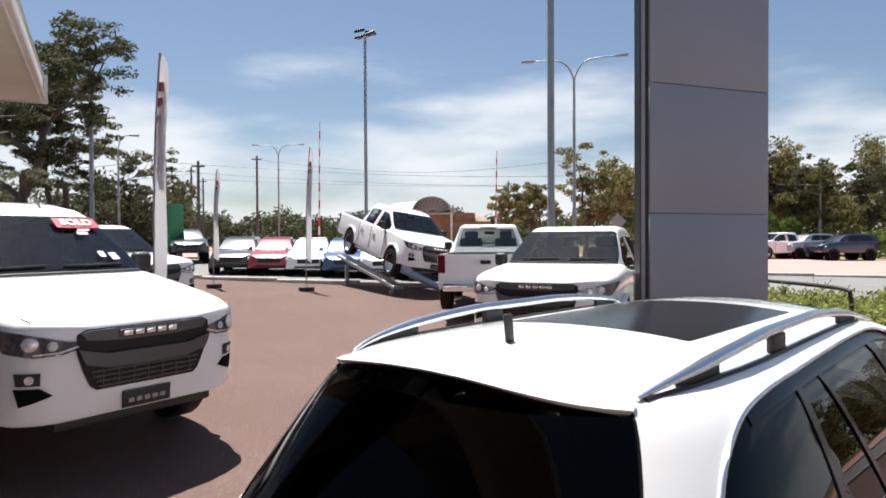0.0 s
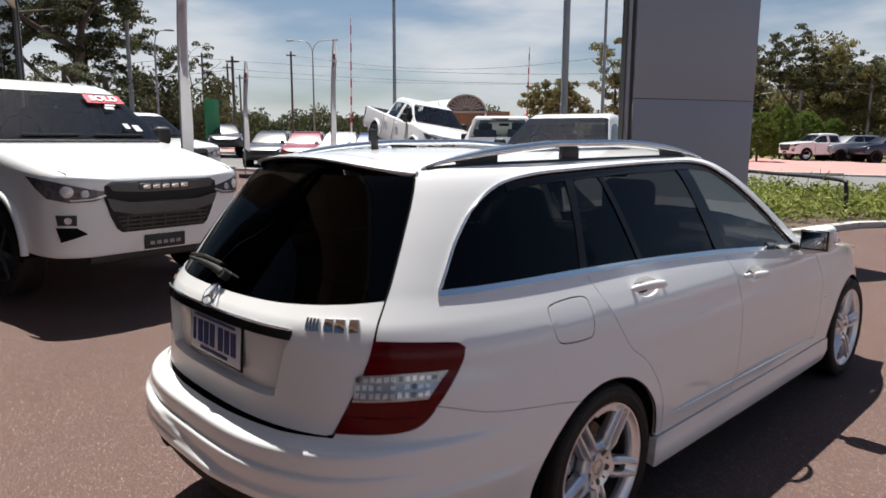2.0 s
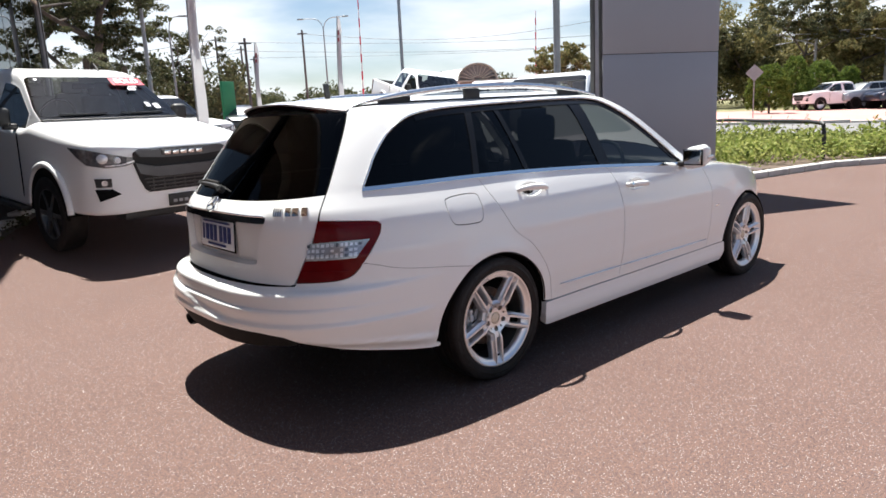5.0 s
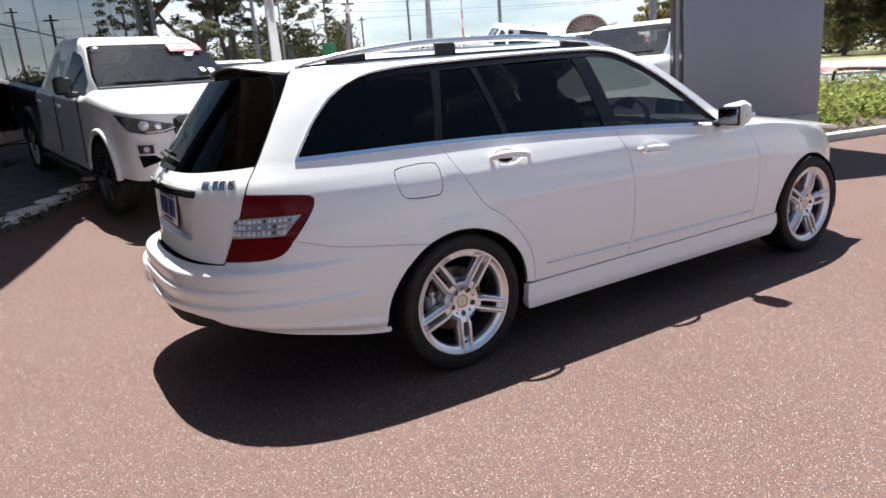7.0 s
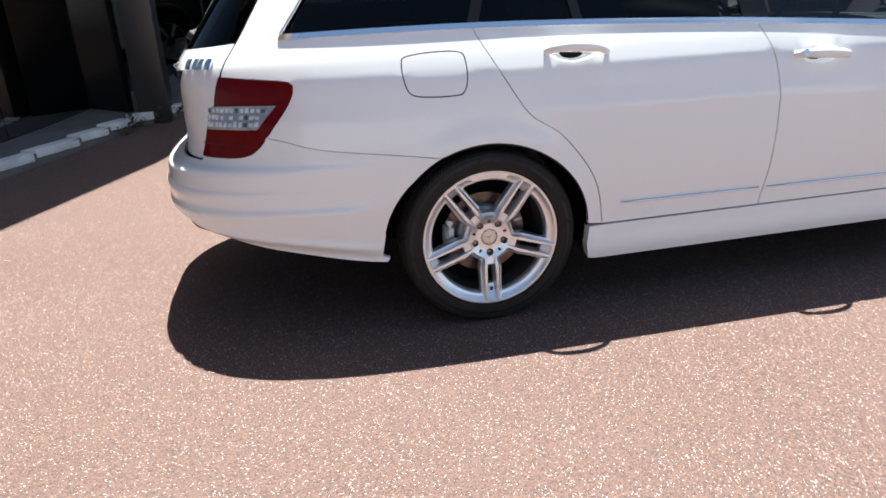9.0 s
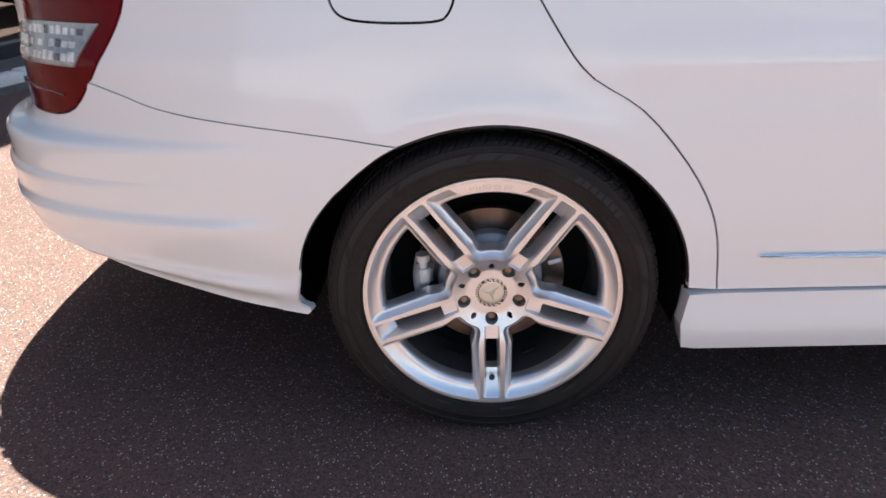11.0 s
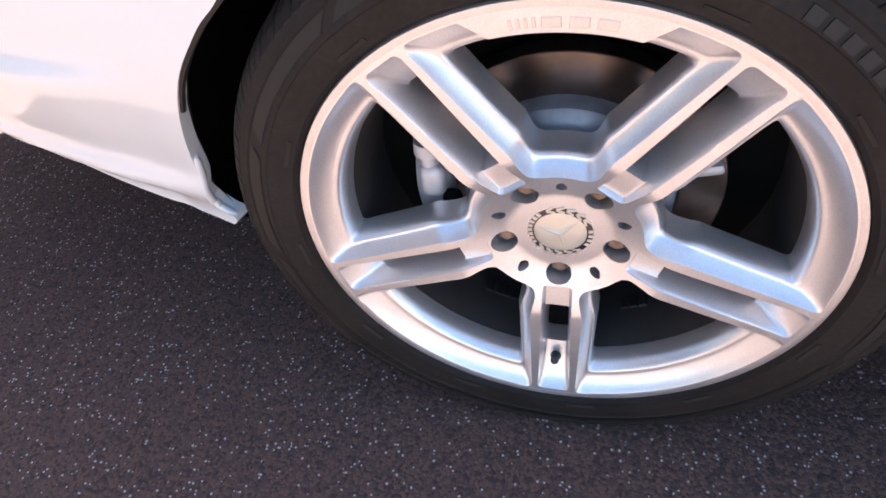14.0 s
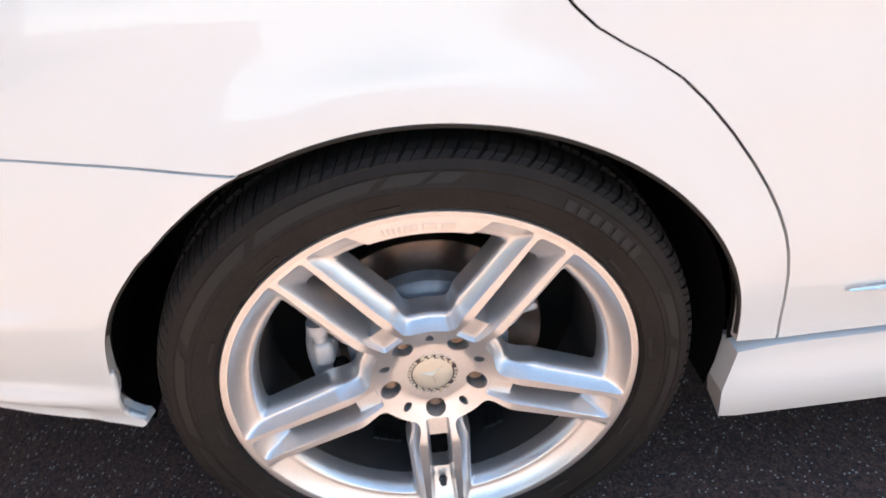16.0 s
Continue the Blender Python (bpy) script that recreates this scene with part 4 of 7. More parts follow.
        for i in range(n // 2, n + 1):
            a = radians(-14 + 208 * i / n)
            zz = max(0.262, 0.318 + 0.335 * math.sin(a))
            yy = 0.3575 * math.cos(a) if zz > 0.615 else arch_s(zz) + 0.0015 if yc == 0.0 else 0.350 * math.cos(min(a, math.pi))
            flange.append(bm.verts.new(body_pt(yc + yy, zz, -0.016, side)[0]))
        for k in range(len(flange) - 1):
            bm.faces.new((ring_o[n // 2 + k], ring_o[n // 2 + k + 1], flange[k + 1], flange[k]))
        if yc == 0.0:
            bm.faces.new([bm.verts.new(q) for q in ((side * 0.80, -0.400, 0.31), (side * 0.50, -0.400, 0.31), (side * 0.50, -0.366, 0.240), (side * 0.80, -0.366, 0.252))])
        part("wheel_arch_liner", bm, M_GAP, car, smooth=50)
    # lip of the rear arch, and the black flap behind the bumper's end
    tube("arch_lip", [body_pt(s, z, -0.005, side)[0] for s, z in arc_pts(0, 4, 116, 30, 0.370, 0.338) + ARCH_END[:10:-1]], 0.004, M_BLACK, car, seg=6)
    # sill end caps
    bm = bmesh.new()
    add_box(bm, (side * 0.80, 0.385, 0.25), (0.13, 0.02, 0.12), bevel=0.006)
    part("skirt_end", bm, M_BLACK, car, smooth=40)

# ---- tail ----
mat_valance = mat("matt_black_valance", (0.010, 0.010, 0.010), rough=0.75, spec=0.2, var=0.2, bump=0.1)
bump = ([(-0.386, 0.306), (-0.390, 0.295), (-0.388, 0.286), (-0.378, 0.280), (-0.368, 0.280), (-0.367, 0.273), (-0.378, 0.264), (-0.43, 0.266), (-0.52, 0.280), (-0.66, 0.305), (-0.76, 0.323), (-0.86, 0.346), (-0.93, 0.369), (-0.985, 0.388), (-1.03, 0.410), (-1.08, 0.430), (-1.2, 0.443), (S_TAIL, 0.447)])
bump_low = bump + mir(bump)[::-1][1:]
bump_up = [p for p in LAMP_SIDE if p[0] < -0.765] + [(-1.074, 0.640), (-1.25, 0.632), (-1.5, 0.628), (S_TAIL, 0.627)]
half = BUMP_SEAM + bump_up
full_up = ARCH_END + [(p[0], p[1] - 0.0017) for p in half]
bump_loop = bump_low + mir(full_up) + [(p[0], p[1]) for p in full_up[::-1]]
bumper = sheet("rear_bumper", bump_loop, skin(0.002), 0.02, M_PAINT, car, step=0.015, lines=[[(-0.40, z), (-1.0, z), (-1.75, z)] for z in (0.466, 0.473, 0.478, 0.483, 0.490, 0.462)] + [[(-0.62, z), (2 * S_TAIL + 0.62, z)] for z in (0.530, 0.536, 0.541, 0.546, 0.552, 0.559, 0.592, 0.600, 0.606, 0.611, 0.617, 0.624)])
dif = [(-1.02, 0.412), (-1.05, 0.428), (-1.08, 0.440), (-1.2, 0.453), (S_TAIL, 0.457)]
dif_low = [(-1.02, 0.385), (-1.08, 0.360), (-1.3, 0.345), (S_TAIL, 0.340)]
sheet("rear_diffuser", dif + mir(dif)[::-1][1:] + mir(dif_low) + dif_low[::-1][1:], skin(-0.010), 0.05, mat_valance, car, step=0.05, label="black lower valance")
box("underbody", (0, 1.38, 0.235), (1.52, 1.92, 0.05), M_GAP, car)
box("underbody", (0, -0.15, 0.27), (0.97, 1.10, 0.05), M_GAP, car)
for sx in (-1,):
    bm = bmesh.new()
    t = bmesh.new()
    add_lathe(t, [(0.035, 0.0), (0.035, 0.11), (0.031, 0.11), (0.030, 0.03), (0.0, 0.03)], 24, m=Matrix.Rotation(radians(-90), 4, "Z"))
    join(bm, t, Matrix.Translation((sx * 0.50, -0.93, 0.298)) @ Matrix.Diagonal((1.6, 1, 0.9, 1)))
    part("exhaust_tip", bm, M_BLACK, car, smooth=40)
for sx, fn in ((1, lambda q: q), (-1, mir)):
    refl = fn([(-0.985, 0.452), (-1.10, 0.458), (-1.10, 0.478), (-0.99, 0.472)])
    sheet("tow_cover", refl, skin(0.0035), 0.003, M_PAINT, car, step=0.03)

for side in (1, -1):
    edge_r = ARCH_END[5::-1] + [(-0.3815, 0.316), (-0.386, 0.306), (-0.390, 0.295), (-0.388, 0.285), (-0.378, 0.279), (-0.366, 0.2785)]
    tube("bumper_edge", [body_pt(a, b, -0.0035, side)[0] for a, b in edge_r], [0.003] + [0.0055] * (len(edge_r) - 2) + [0.003], M_PAINT, bumper, seg=8)
# tailgate below the glass, with the recess for the plate
edge = [(p[0] - 0.004, p[1]) for p in GATE_EDGE if p[1] < 1.02]
gl_bot = spline([(-0.900, 1.022), (-1.05, 1.012), (-1.3, 1.002), (S_TAIL, 0.998)], 12)
low = [(-1.082, 0.648), (-1.10, 0.643), (-1.25, 0.641), (-1.5, 0.638), (S_TAIL, 0.637)]
gap_up = [(-1.03, 0.668), (-1.3, 0.664), (S_TAIL, 0.662)]
gap_low = [(-1.06, 0.612), (-1.3, 0.609), (S_TAIL, 0.608)]
# near-black sheet added behind the lower gap to give its shade
sheet("tailgate_gap_shade", gap_up + mir(gap_up)[::-1][1:] + mir(gap_low) + gap_low[::-1][1:], skin(-0.024), 0.0, M_GAP, car, step=0.05, label="near-black sheet standing in for the shade in the gap under the tailgate")
r_half = spline([(S_TAIL, 0.930), (-1.42, 0.930), (-1.215, 0.928), (-1.24, 0.86), (-1.285, 0.75), (-1.31, 0.722), (-1.45, 0.716), (S_TAIL, 0.715)], 30)
recess = r_half + mir(r_half)[::-1][1:-1]
right = gl_bot[::-1] + edge + low
gate_loop = right + mir(right)[::-1][1:-1]
gate = sheet("tailgate", gate_loop, skin(0), 0.016, M_PAINT, car, step=0.04, holes=[recess])
rec_in = [(S_TAIL + (s - S_TAIL) * 0.94, 0.822 + (z - 0.822) * 0.90) for s, z in recess]
sheet("plate_recess", rec_in, skin(-0.030), 0.0, M_PAINT, gate, step=0.05)
bm = bmesh.new()
a_ring = [bm.verts.new(body_pt(s, z, 0.0)[0]) for s, z in recess]
b_ring = [bm.verts.new(body_pt(s, z, -0.030)[0]) for s, z in rec_in]
for i in range(len(a_ring)):
    j = (i + 1) % len(a_ring)
    bm.faces.new((a_ring[i], a_ring[j], b_ring[j], b_ring[i]))
part("plate_recess_wall", bm, M_PAINT, gate, smooth=60)
garnish = [(-1.195, 0.925), (-1.195, 0.938), (-1.4, 0.943), (S_TAIL, 0.944)]
garnish_b = [(-1.205, 0.908), (-1.4, 0.911), (S_TAIL, 0.912)]
sheet("handle_garnish", garnish + mir(garnish)[::-1][1:] + mir(garnish_b) + garnish_b[::-1][1:], skin(0.008), 0.03, M_GLOSSBLACK, gate, step=0.05)
tube("garnish_trim", [body_pt(s, z, 0.010)[0] for s, z in dense(garnish[1:], 0.05, False) + dense(mir(garnish[1:])[::-1], 0.05, False)[1:]], 0.004, M_CHROME, gate, seg=6)
# number plate with its characters as plain bars
plate = thing("number_plate", "white number plate with blue bars in the tailgate recess", "number plate", 0.0, -1.036, 0.828)
plate.rotation_euler = (radians(-4), 0, 0)
box("plate_panel", (0, 0, 0), (0.372, 0.006, 0.136), M_PLATE, plate, bevel=0.008)
box("plate_surround", (0, 0.003, 0), (0.392, 0.006, 0.154), M_GLOSSBLACK, plate, bevel=0.01)
for i, bx in enumerate((-0.150, -0.104, -0.058, -0.012, 0.050, 0.096, 0.142)):
    box("plate_bar", (bx, -0.0045, 0.004), (0.016 if i == 0 else 0.032, 0.003, 0.078), M_INK, plate)
box("plate_bar", (0, -0.0045, -0.052), (0.20, 0.003, 0.011), M_INK, plate)
box("plate_bar", (0, -0.0045, 0.058), (0.30, 0.003, 0.008), M_INK, plate)
# round emblem and the lettering's block on the tailgate
ec, en = body_pt(S_TAIL, 0.972, 0.004)
em = Matrix.Translation(ec) @ en.to_track_quat("X", "Z").to_matrix().to_4x4()
lathe("emblem_ring", [(0.036, 0.0), (0.0365, 0.008), (0.041, 0.009), (0.0445, 0.006), (0.044, 0.0), (0.036, 0.0)], M_CHROME, gate, seg=40, m=em)
for k in range(3):
    bm = bmesh.new()
    add_cyl(bm, (0.005, 0, 0), (0.005, 0.038 * math.sin(k * 2.0944), 0.038 * math.cos(k * 2.0944)), 0.008, 0.0025, 8)
    bm.transform(em)
    part("emblem_ray", bm, M_CHROME, gate, smooth=40)
for side_name, fn in (("r", lambda q: q), ("l", mir)):
    wide = [0.0, 0.012, 0.024, 0.036, 0.062, 0.098, 0.142, 0.186] if side_name == "r" else [0.02, 0.055, 0.09, 0.125]
    for i, o in enumerate(wide):
        bw = 0.008 if (side_name == "r" and i < 4) else 0.030
        if side_name == "r" and i == 7:
            continue
        s0 = -1.145 + o if side_name == "r" else -1.12 + o
        sheet("tailgate_letter", fn([(s0, 0.9405), (s0 + bw, 0.941), (s0 + bw, 0.974), (s0, 0.9735)]), skin(0.007), 0.007, M_CHROME, gate, step=0.02)
# tailgate glass
g_half = [(p[0] - 0.006, p[1]) for p in GATE_EDGE if p[1] > 1.022]
g_half[0] = (-0.868, 1.372)
g_top = [(S_TAIL, 1.375), (-1.3, 1.376), (-1.0, 1.376)]
g_loop = g_top + g_half + gl_bot[0:] 
glass_loop = g_loop + mir(g_loop)[::-1][1:-1]
sheet("rear_window", glass_loop, skin(-0.002), 0.006, M_GLASSREAR, gate, step=0.06, label="dark tinted rear window")
# wiper
wp = [body_pt(s, z, 0.018)[0] for s, z in ((S_TAIL + 0.02, 1.035), (S_TAIL - 0.08, 1.045), (S_TAIL - 0.22, 1.05), (S_TAIL - 0.36, 1.045))]
tube("wiper_arm", wp, [0.016, 0.012, 0.009, 0.006], M_BLACK, gate, seg=8)
wb = [body_pt(s, z, 0.008)[0] for s, z in ((S_TAIL - 0.06, 1.062), (S_TAIL - 0.25, 1.068), (S_TAIL - 0.42, 1.055))]
tube("wiper_blade", wb, 0.007, M_RUBBER, gate, seg=6)
cyl("wiper_pivot", body_pt(S_TAIL + 0.02, 1.035, -0.01)[0], body_pt(S_TAIL + 0.02, 1.035, 0.028)[0], 0.018, M_BLACK, gate)

for side in (1, -1):
    tube("tailgate_gap", [body_pt(a - 0.004, b, -0.0030, side)[0] for a, b in GATE_EDGE if b > 0.90], 0.0042, M_GAP, gate, seg=6)
# tail lamps
cell_rnd = random.Random(5)
for sx, fn in ((1, lambda q: q), (-1, mir)):
    lamp_loop = [(-0.930, 0.918)] + [(p[0], p[1] - 0.004) for p in LAMP_TOP[1:]] + [(p[0] - 0.003, p[1] + 0.001) for p in LAMP_SIDE[1:]] + [(-1.02, 0.745), (-0.968, 0.83)]
    band_t, band_b = [(-0.985, 0.824), (-0.85, 0.827), (-0.712, 0.826)], [(-0.787, 0.752), (-0.90, 0.752), (-1.013, 0.751)]
    clear = band_t + [(-0.74, 0.80)] + band_b
    tl = sheet("tail_lamp", fn(lamp_loop), skin(0.004), 0.03, M_RED, car, step=0.03, label="red tail lamp with a clear band")
    sheet("lamp_band", fn(clear), skin(0.0065), 0.004, M_LAMPGREY, tl, step=0.03, label="clear indicator and reversing band")
    for r in range(3):
        for c in range((11, 11, 12)[r]):
            u = -0.985 + 0.021 * c
            zz = 0.764 + 0.022 * r
            k, lean, top = cell_rnd.uniform(0.75, 1.05), 0.004 * (2 - r), 0.013 * cell_rnd.uniform(0.6, 1.0)
            if r == 1 and c in (4, 6):
                continue
            sheet("lamp_cell", fn([(u - 0.0145 * k - lean, zz - 0.003), (u + 0.0005 - lean, zz - 0.003), (u - lean + 0.0035, zz + top), (u - 0.0115 * k - lean, zz + top)]), skin(0.008), 0.002, M_LAMPDARK if cell_rnd.random() < 0.10 else M_LAMPCLEAR, tl, step=0.05)
    tube("lamp_rib", [body_pt(s, z, 0.0055)[0] for s, z in fn([(-1.045, 0.705), (-0.95, 0.703), (-0.83, 0.70)])], 0.003, M_RED, tl, seg=6)

# roof, spoiler, windscreen, bonnet
roof_pts = [Vector(body_xyz(s, z)) for s, z in ROOF_EDGE]
r_y = curve1([p.y for p in roof_pts], [p.x for p in roof_pts])
r_z = curve1([p.y for p in roof_pts], [p.z for p in roof_pts])
r_x = r_y


def roof_at(u, y):
    """u from -1 to 1 across the car."""
    xe, ze = r_x(y), r_z(y)
    crown = 0.052 if y < 1.1 else 0.052 + 0.05 * min(1, (y - 1.1) / 0.6)
    lead = 0.0 if y < 1.0 else 0.10 * min(1.0, (y - 1.0) / 0.4) * (1 - u * u)
    return Vector((u * xe, y + lead, ze + crown * (1 - abs(u) ** 2.2)))


def roof_place(u, y):
    p = roof_at(u, y)
    a, b = roof_at(u + 0.002, y) - roof_at(u - 0.002, y), roof_at(u, y + 0.002) - roof_at(u, y - 0.002)
    return p, a.cross(b).normalized()


Y_RT, Y_RF = roof_pts[0].y + 0.004, 1.08
sheet("roof", [(-1, Y_RT), (1, Y_RT), (1, Y_RF), (-1, Y_RF)], roof_place, 0.01, M_PAINT, car, step=0.06)
sun_roof = [(-0.62, 0.05), (0.62, 0.05), (0.64, 0.98), (-0.64, 0.98)]
sheet("glass_roof", sun_roof, lambda u, y: (roof_place(u, y)[0] + roof_place(u, y)[1] * 0.002, roof_place(u, y)[1]), 0.0, M_GLOSSBLACK, car, step=0.08, label="black glass roof panel")
sheet("windscreen", [(-0.97, Y_RF + 0.01), (0.97, Y_RF + 0.01), (0.97, 1.93), (-0.97, 1.93)], roof_place, 0.004, M_GLASS, car, step=0.08)
# spoiler over the rear window
bm = bmesh.new()
n = 25
rows = []
for i in range(n):
    u = -1 + 2 * i / (n - 1)
    xe = 0.478 * u
    bow = 0.075 * (1 - u * u)
    top0 = roof_at(u * 0.99, Y_RT + 0.0)
    zt = top0.z
    ytip = Y_RT - 0.012 - 0.146 * (1 - abs(u) ** 5)
    row = [Vector((xe, Y_RT + 0.002 - bow * 0.3 + 0.02, zt - 0.028)), Vector((xe, Y_RT + 0.0, zt + 0.001)), Vector((xe, Y_RT + 0.55 * (ytip - Y_RT), zt + 0.004)), Vector((xe, ytip, zt - 0.004 - 0.004 * (1 - u * u))),
           Vector((xe, ytip + 0.006, zt - 0.014)), Vector((xe, ytip + 0.035 * (1 - 0.7 * u * u), zt - 0.018)), Vector((xe, Y_RT - bow * 0.9 + 0.02, zt - 0.036))]
    rows.append([bm.verts.new(p) for p in row])
for i in range(n - 1):
    for j in range(6):
        bm.faces.new((rows[i][j], rows[i + 1][j], rows[i + 1][j + 1], rows[i][j + 1]))
spoiler = part("spoiler", bm, M_PAINT, gate, smooth=45)
bm = bmesh.new()
lamp = []
for i in range(21):
    u = -0.86 + 1.72 * i / 20
    yt, zt = Y_RT - 0.158 + 0.146 * abs(u) ** 5, roof_at(u, Y_RT).z
    lamp.append([bm.verts.new((0.478 * u, yt + dy, zt + dz)) for dy, dz in ((0.012, -0.012), (0.010, -0.018), (0.028, -0.037), (0.040, -0.037))])
for p, q in zip(lamp, lamp[1:]):
    for j in range(3):
        bm.faces.new((p[j], q[j], q[j + 1], p[j + 1]))
part("high_brake_lamp", bm, M_STOP, spoiler, "dark red high-level brake lamp strip", smooth=50)

# antenna
ap = roof_at(0.0, -0.34)
bm = bmesh.new()
add_box(bm, (0, -0.345, ap.z + 0.035), (0.010, 0.034, 0.085), bevel=0.004)
for v in bm.verts:
    if v.co.z > ap.z + 0.03:
        v.co.y += 0.02 - 0.028
part("roof_antenna", bm, M_BLACK, car, smooth=40)

# roof rails
for side in (1, -1):
    bm = bmesh.new()
    pts, rad = [], []
    for i in range(41):
        u = i / 40
        y = -0.515 + 1.79 * u
        q = roof_at(0.955, y)
        lift = 0.058 * min(1.0, math.sin(math.pi * min(max(u, 0.0), 1.0)) ** 0.85 * 1.08)
        pts.append(Vector((side * (q.x + 0.006 - 0.012 * math.sin(math.pi * u)), y, q.z + lift + 0.004)))
        rad.append(0.007 + 0.0115 * min(1.0, 7 * u, 7 * (1 - u)))
    add_tube(bm, pts, rad, seg=14, flat=0.85)
    rail = part("roof_rail", bm, M_RAIL, car, "silver roof rail on black feet", smooth=50)
    for lo, hi in ((3, 7), (33, 37)):
        bm = bmesh.new()
        top = [pts[k] - Vector((0, 0, 0.006)) for k in range(lo, hi + 1)]
        low = [Vector((p.x, p.y, roof_at(0.955, p.y).z - 0.004)) for p in top]
        ring = top + low[::-1]
        a = [bm.verts.new(p + Vector((0.008, 0, 0))) for p in ring]
        b = [bm.verts.new(p - Vector((0.008, 0, 0))) for p in ring]
        bm.faces.new(a)
        bm.faces.new(b[::-1])
        for k in range(len(ring)):
            bm.faces.new((a[k - 1], b[k - 1], b[k], a[k]))
        part("rail_end", bm, M_BLACK, rail)
    for u in (0.41,):
        y = -0.515 + 1.79 * u
        q = roof_at(0.955, y)
        bm = bmesh.new()
        add_box(bm, (side * (q.x + 0.002), y, q.z + 0.025), (0.022, 0.11, 0.052), bevel=0.006)
        part("rail_foot", bm, M_BLACK, rail, smooth=40)
    strip = [roof_at(0.985, -0.50 + 1.65 * i / 20) + Vector((0, 0, 0.003)) for i in range(21)]
    tube("roof_channel", [Vector((side * p.x, p.y, p.z)) for p in strip], 0.006, M_BLACK, car, seg=6)


def bonnet_place(u, v):
    """v from 0 at the windscreen to 1 at the nose."""
    y = 1.80 + (3.36 - 1.80) * v
    xe = 0.80 * (1 - 0.22 * max(0, v - 0.35) ** 1.6)
    ze = 0.905 - 0.14 * v ** 1.5
    def at(a, b):
        yy = 1.80 + 1.56 * b
        xx = 0.80 * (1 - 0.22 * max(0, b - 0.35) ** 1.6) * a
        zz = 0.905 - 0.14 * max(b, 0) ** 1.5 + 0.075 * (1 - abs(a) ** 2.5) * (1 - 0.25 * b)
        return Vector((xx, yy, zz))
    a, b = at(u + 0.003, v) - at(u - 0.003, v), at(u, v + 0.003) - at(u, v - 0.003)
    return at(u, v), a.cross(b).normalized()


sheet("bonnet", [(-1, 0), (1, 0), (1, 1), (-1, 1)], bonnet_place, 0.02, M_PAINT, car, step=0.1)

# mirrors
for side in (1, -1):
    bm = bmesh.new()
    t = bmesh.new()
    add_box(t, (0, 0, 0), (0.172, 0.12, 0.145), bevel=0.045, seg=4)
    for v in t.verts:
        v.co.z += 0.02 * (v.co.x / 0.1)
        if v.co.y > 0:
            v.co.x *= 0.9
            v.co.z *= 0.85
    join(bm, t, Matrix.Translation((side * 0.942, 1.85, 0.982)) @ (Matrix.Diagonal((side, 1, 1, 1))))
    mirror_ob = part("door_mirror", bm, M_PAINT, car, smooth=50)
    bm = bmesh.new()
    add_box(bm, (side * 0.940, 1.789, 0.984), (0.136, 0.012, 0.104), bevel=0.02, seg=3)
    part("mirror_surround", bm, M_GLOSSBLACK, mirror_ob, smooth=40)
    bm = bmesh.new()
    add_box(bm, (side * 0.940, 1.784, 0.985), (0.120, 0.010, 0.090), bevel=0.018, seg=3)
    part("mirror_glass", bm, M_MIRROR, mirror_ob, smooth=40)
    box("mirror_arm", (side * 0.855, 1.845, 0.935), (0.10, 0.06, 0.035), M_BLACK, mirror_ob, bevel=0.012)
    box("mirror_indicator", (side * 1.02, 1.86, 0.982), (0.02, 0.085, 0.022), M_LAMPCLEAR, mirror_ob, bevel=0.006)

# ---- cabin ----
box("cabin_floor", (0, 1.38, 0.42), (1.60, 1.96, 0.04), M_CARPET, car)
box("rear_floor", (0, -0.25, 0.42), (0.97, 1.28, 0.04), M_CARPET, car)
box("load_floor", (0, -0.38, 0.62), (1.15, 1.0, 0.05), M_CARPET, car)
box("load_side_trim", (0.66, -0.30, 0.78), (0.05, 0.66, 0.34), M_CARPET, car)
box("load_side_trim", (-0.66, -0.30, 0.78), (0.05, 0.66, 0.34), M_CARPET, car)
box("parcel_blind", (0, -0.30, 0.985), (1.2, 0.7, 0.012), M_BLACK, car)
box("dashboard", (0, 1.86, 0.82), (1.42, 0.42, 0.24), M_BLACK, car, bevel=0.07, seg=3)
for px in (-0.38, 0.38):
    for py, nm in ((1.05, "front_seat"), (0.22, "rear_seat")):
        bm = bmesh.new()
        add_box(bm, (px, py + 0.22, 0.55), (0.50, 0.52, 0.16), bevel=0.06, seg=3)
        add_box(bm, (px, py - 0.06, 0.86), (0.48, 0.15, 0.60), rot=Matrix.Rotation(radians(14), 4, "X"), bevel=0.06, seg=3)
        seat = part(nm, bm, M_SEAT, car, smooth=50)
        bm = bmesh.new()
        add_box(bm, (px, py - 0.155, 1.225), (0.27, 0.10, 0.17), bevel=0.045, seg=3)
        part("headrest", bm, M_SEAT, seat, smooth=50)
bm = bmesh.new()
ring = [Vector((0.38 + 0.185 * math.cos(a), 1.55 + 0.07 * math.sin(a), 0.93 + 0.17 * math.sin(a))) for a in [2 * math.pi * k / 28 for k in range(28)]]
add_tube(bm, ring, 0.014, seg=8, close=True, up=(0.1, 1, 0.2))
add_box(bm, (0.38, 1.55, 0.93), (0.34, 0.03, 0.05), bevel=0.012)
add_box(bm, (0.38, 1.57, 0.91), (0.13, 0.05, 0.12), bevel=0.03)
part("steering_wheel", bm, M_BLACK, car, smooth=50)
box("rear_view_mirror", (0.0, 1.32, 1.32), (0.22, 0.03, 0.06), M_BLACK, car, bevel=0.015)

# ---- wheels ----


def rot2(p, a):
    c, s = math.cos(a), math.sin(a)
    return (p[0] * c - p[1] * s, p[0] * s + p[1] * c)


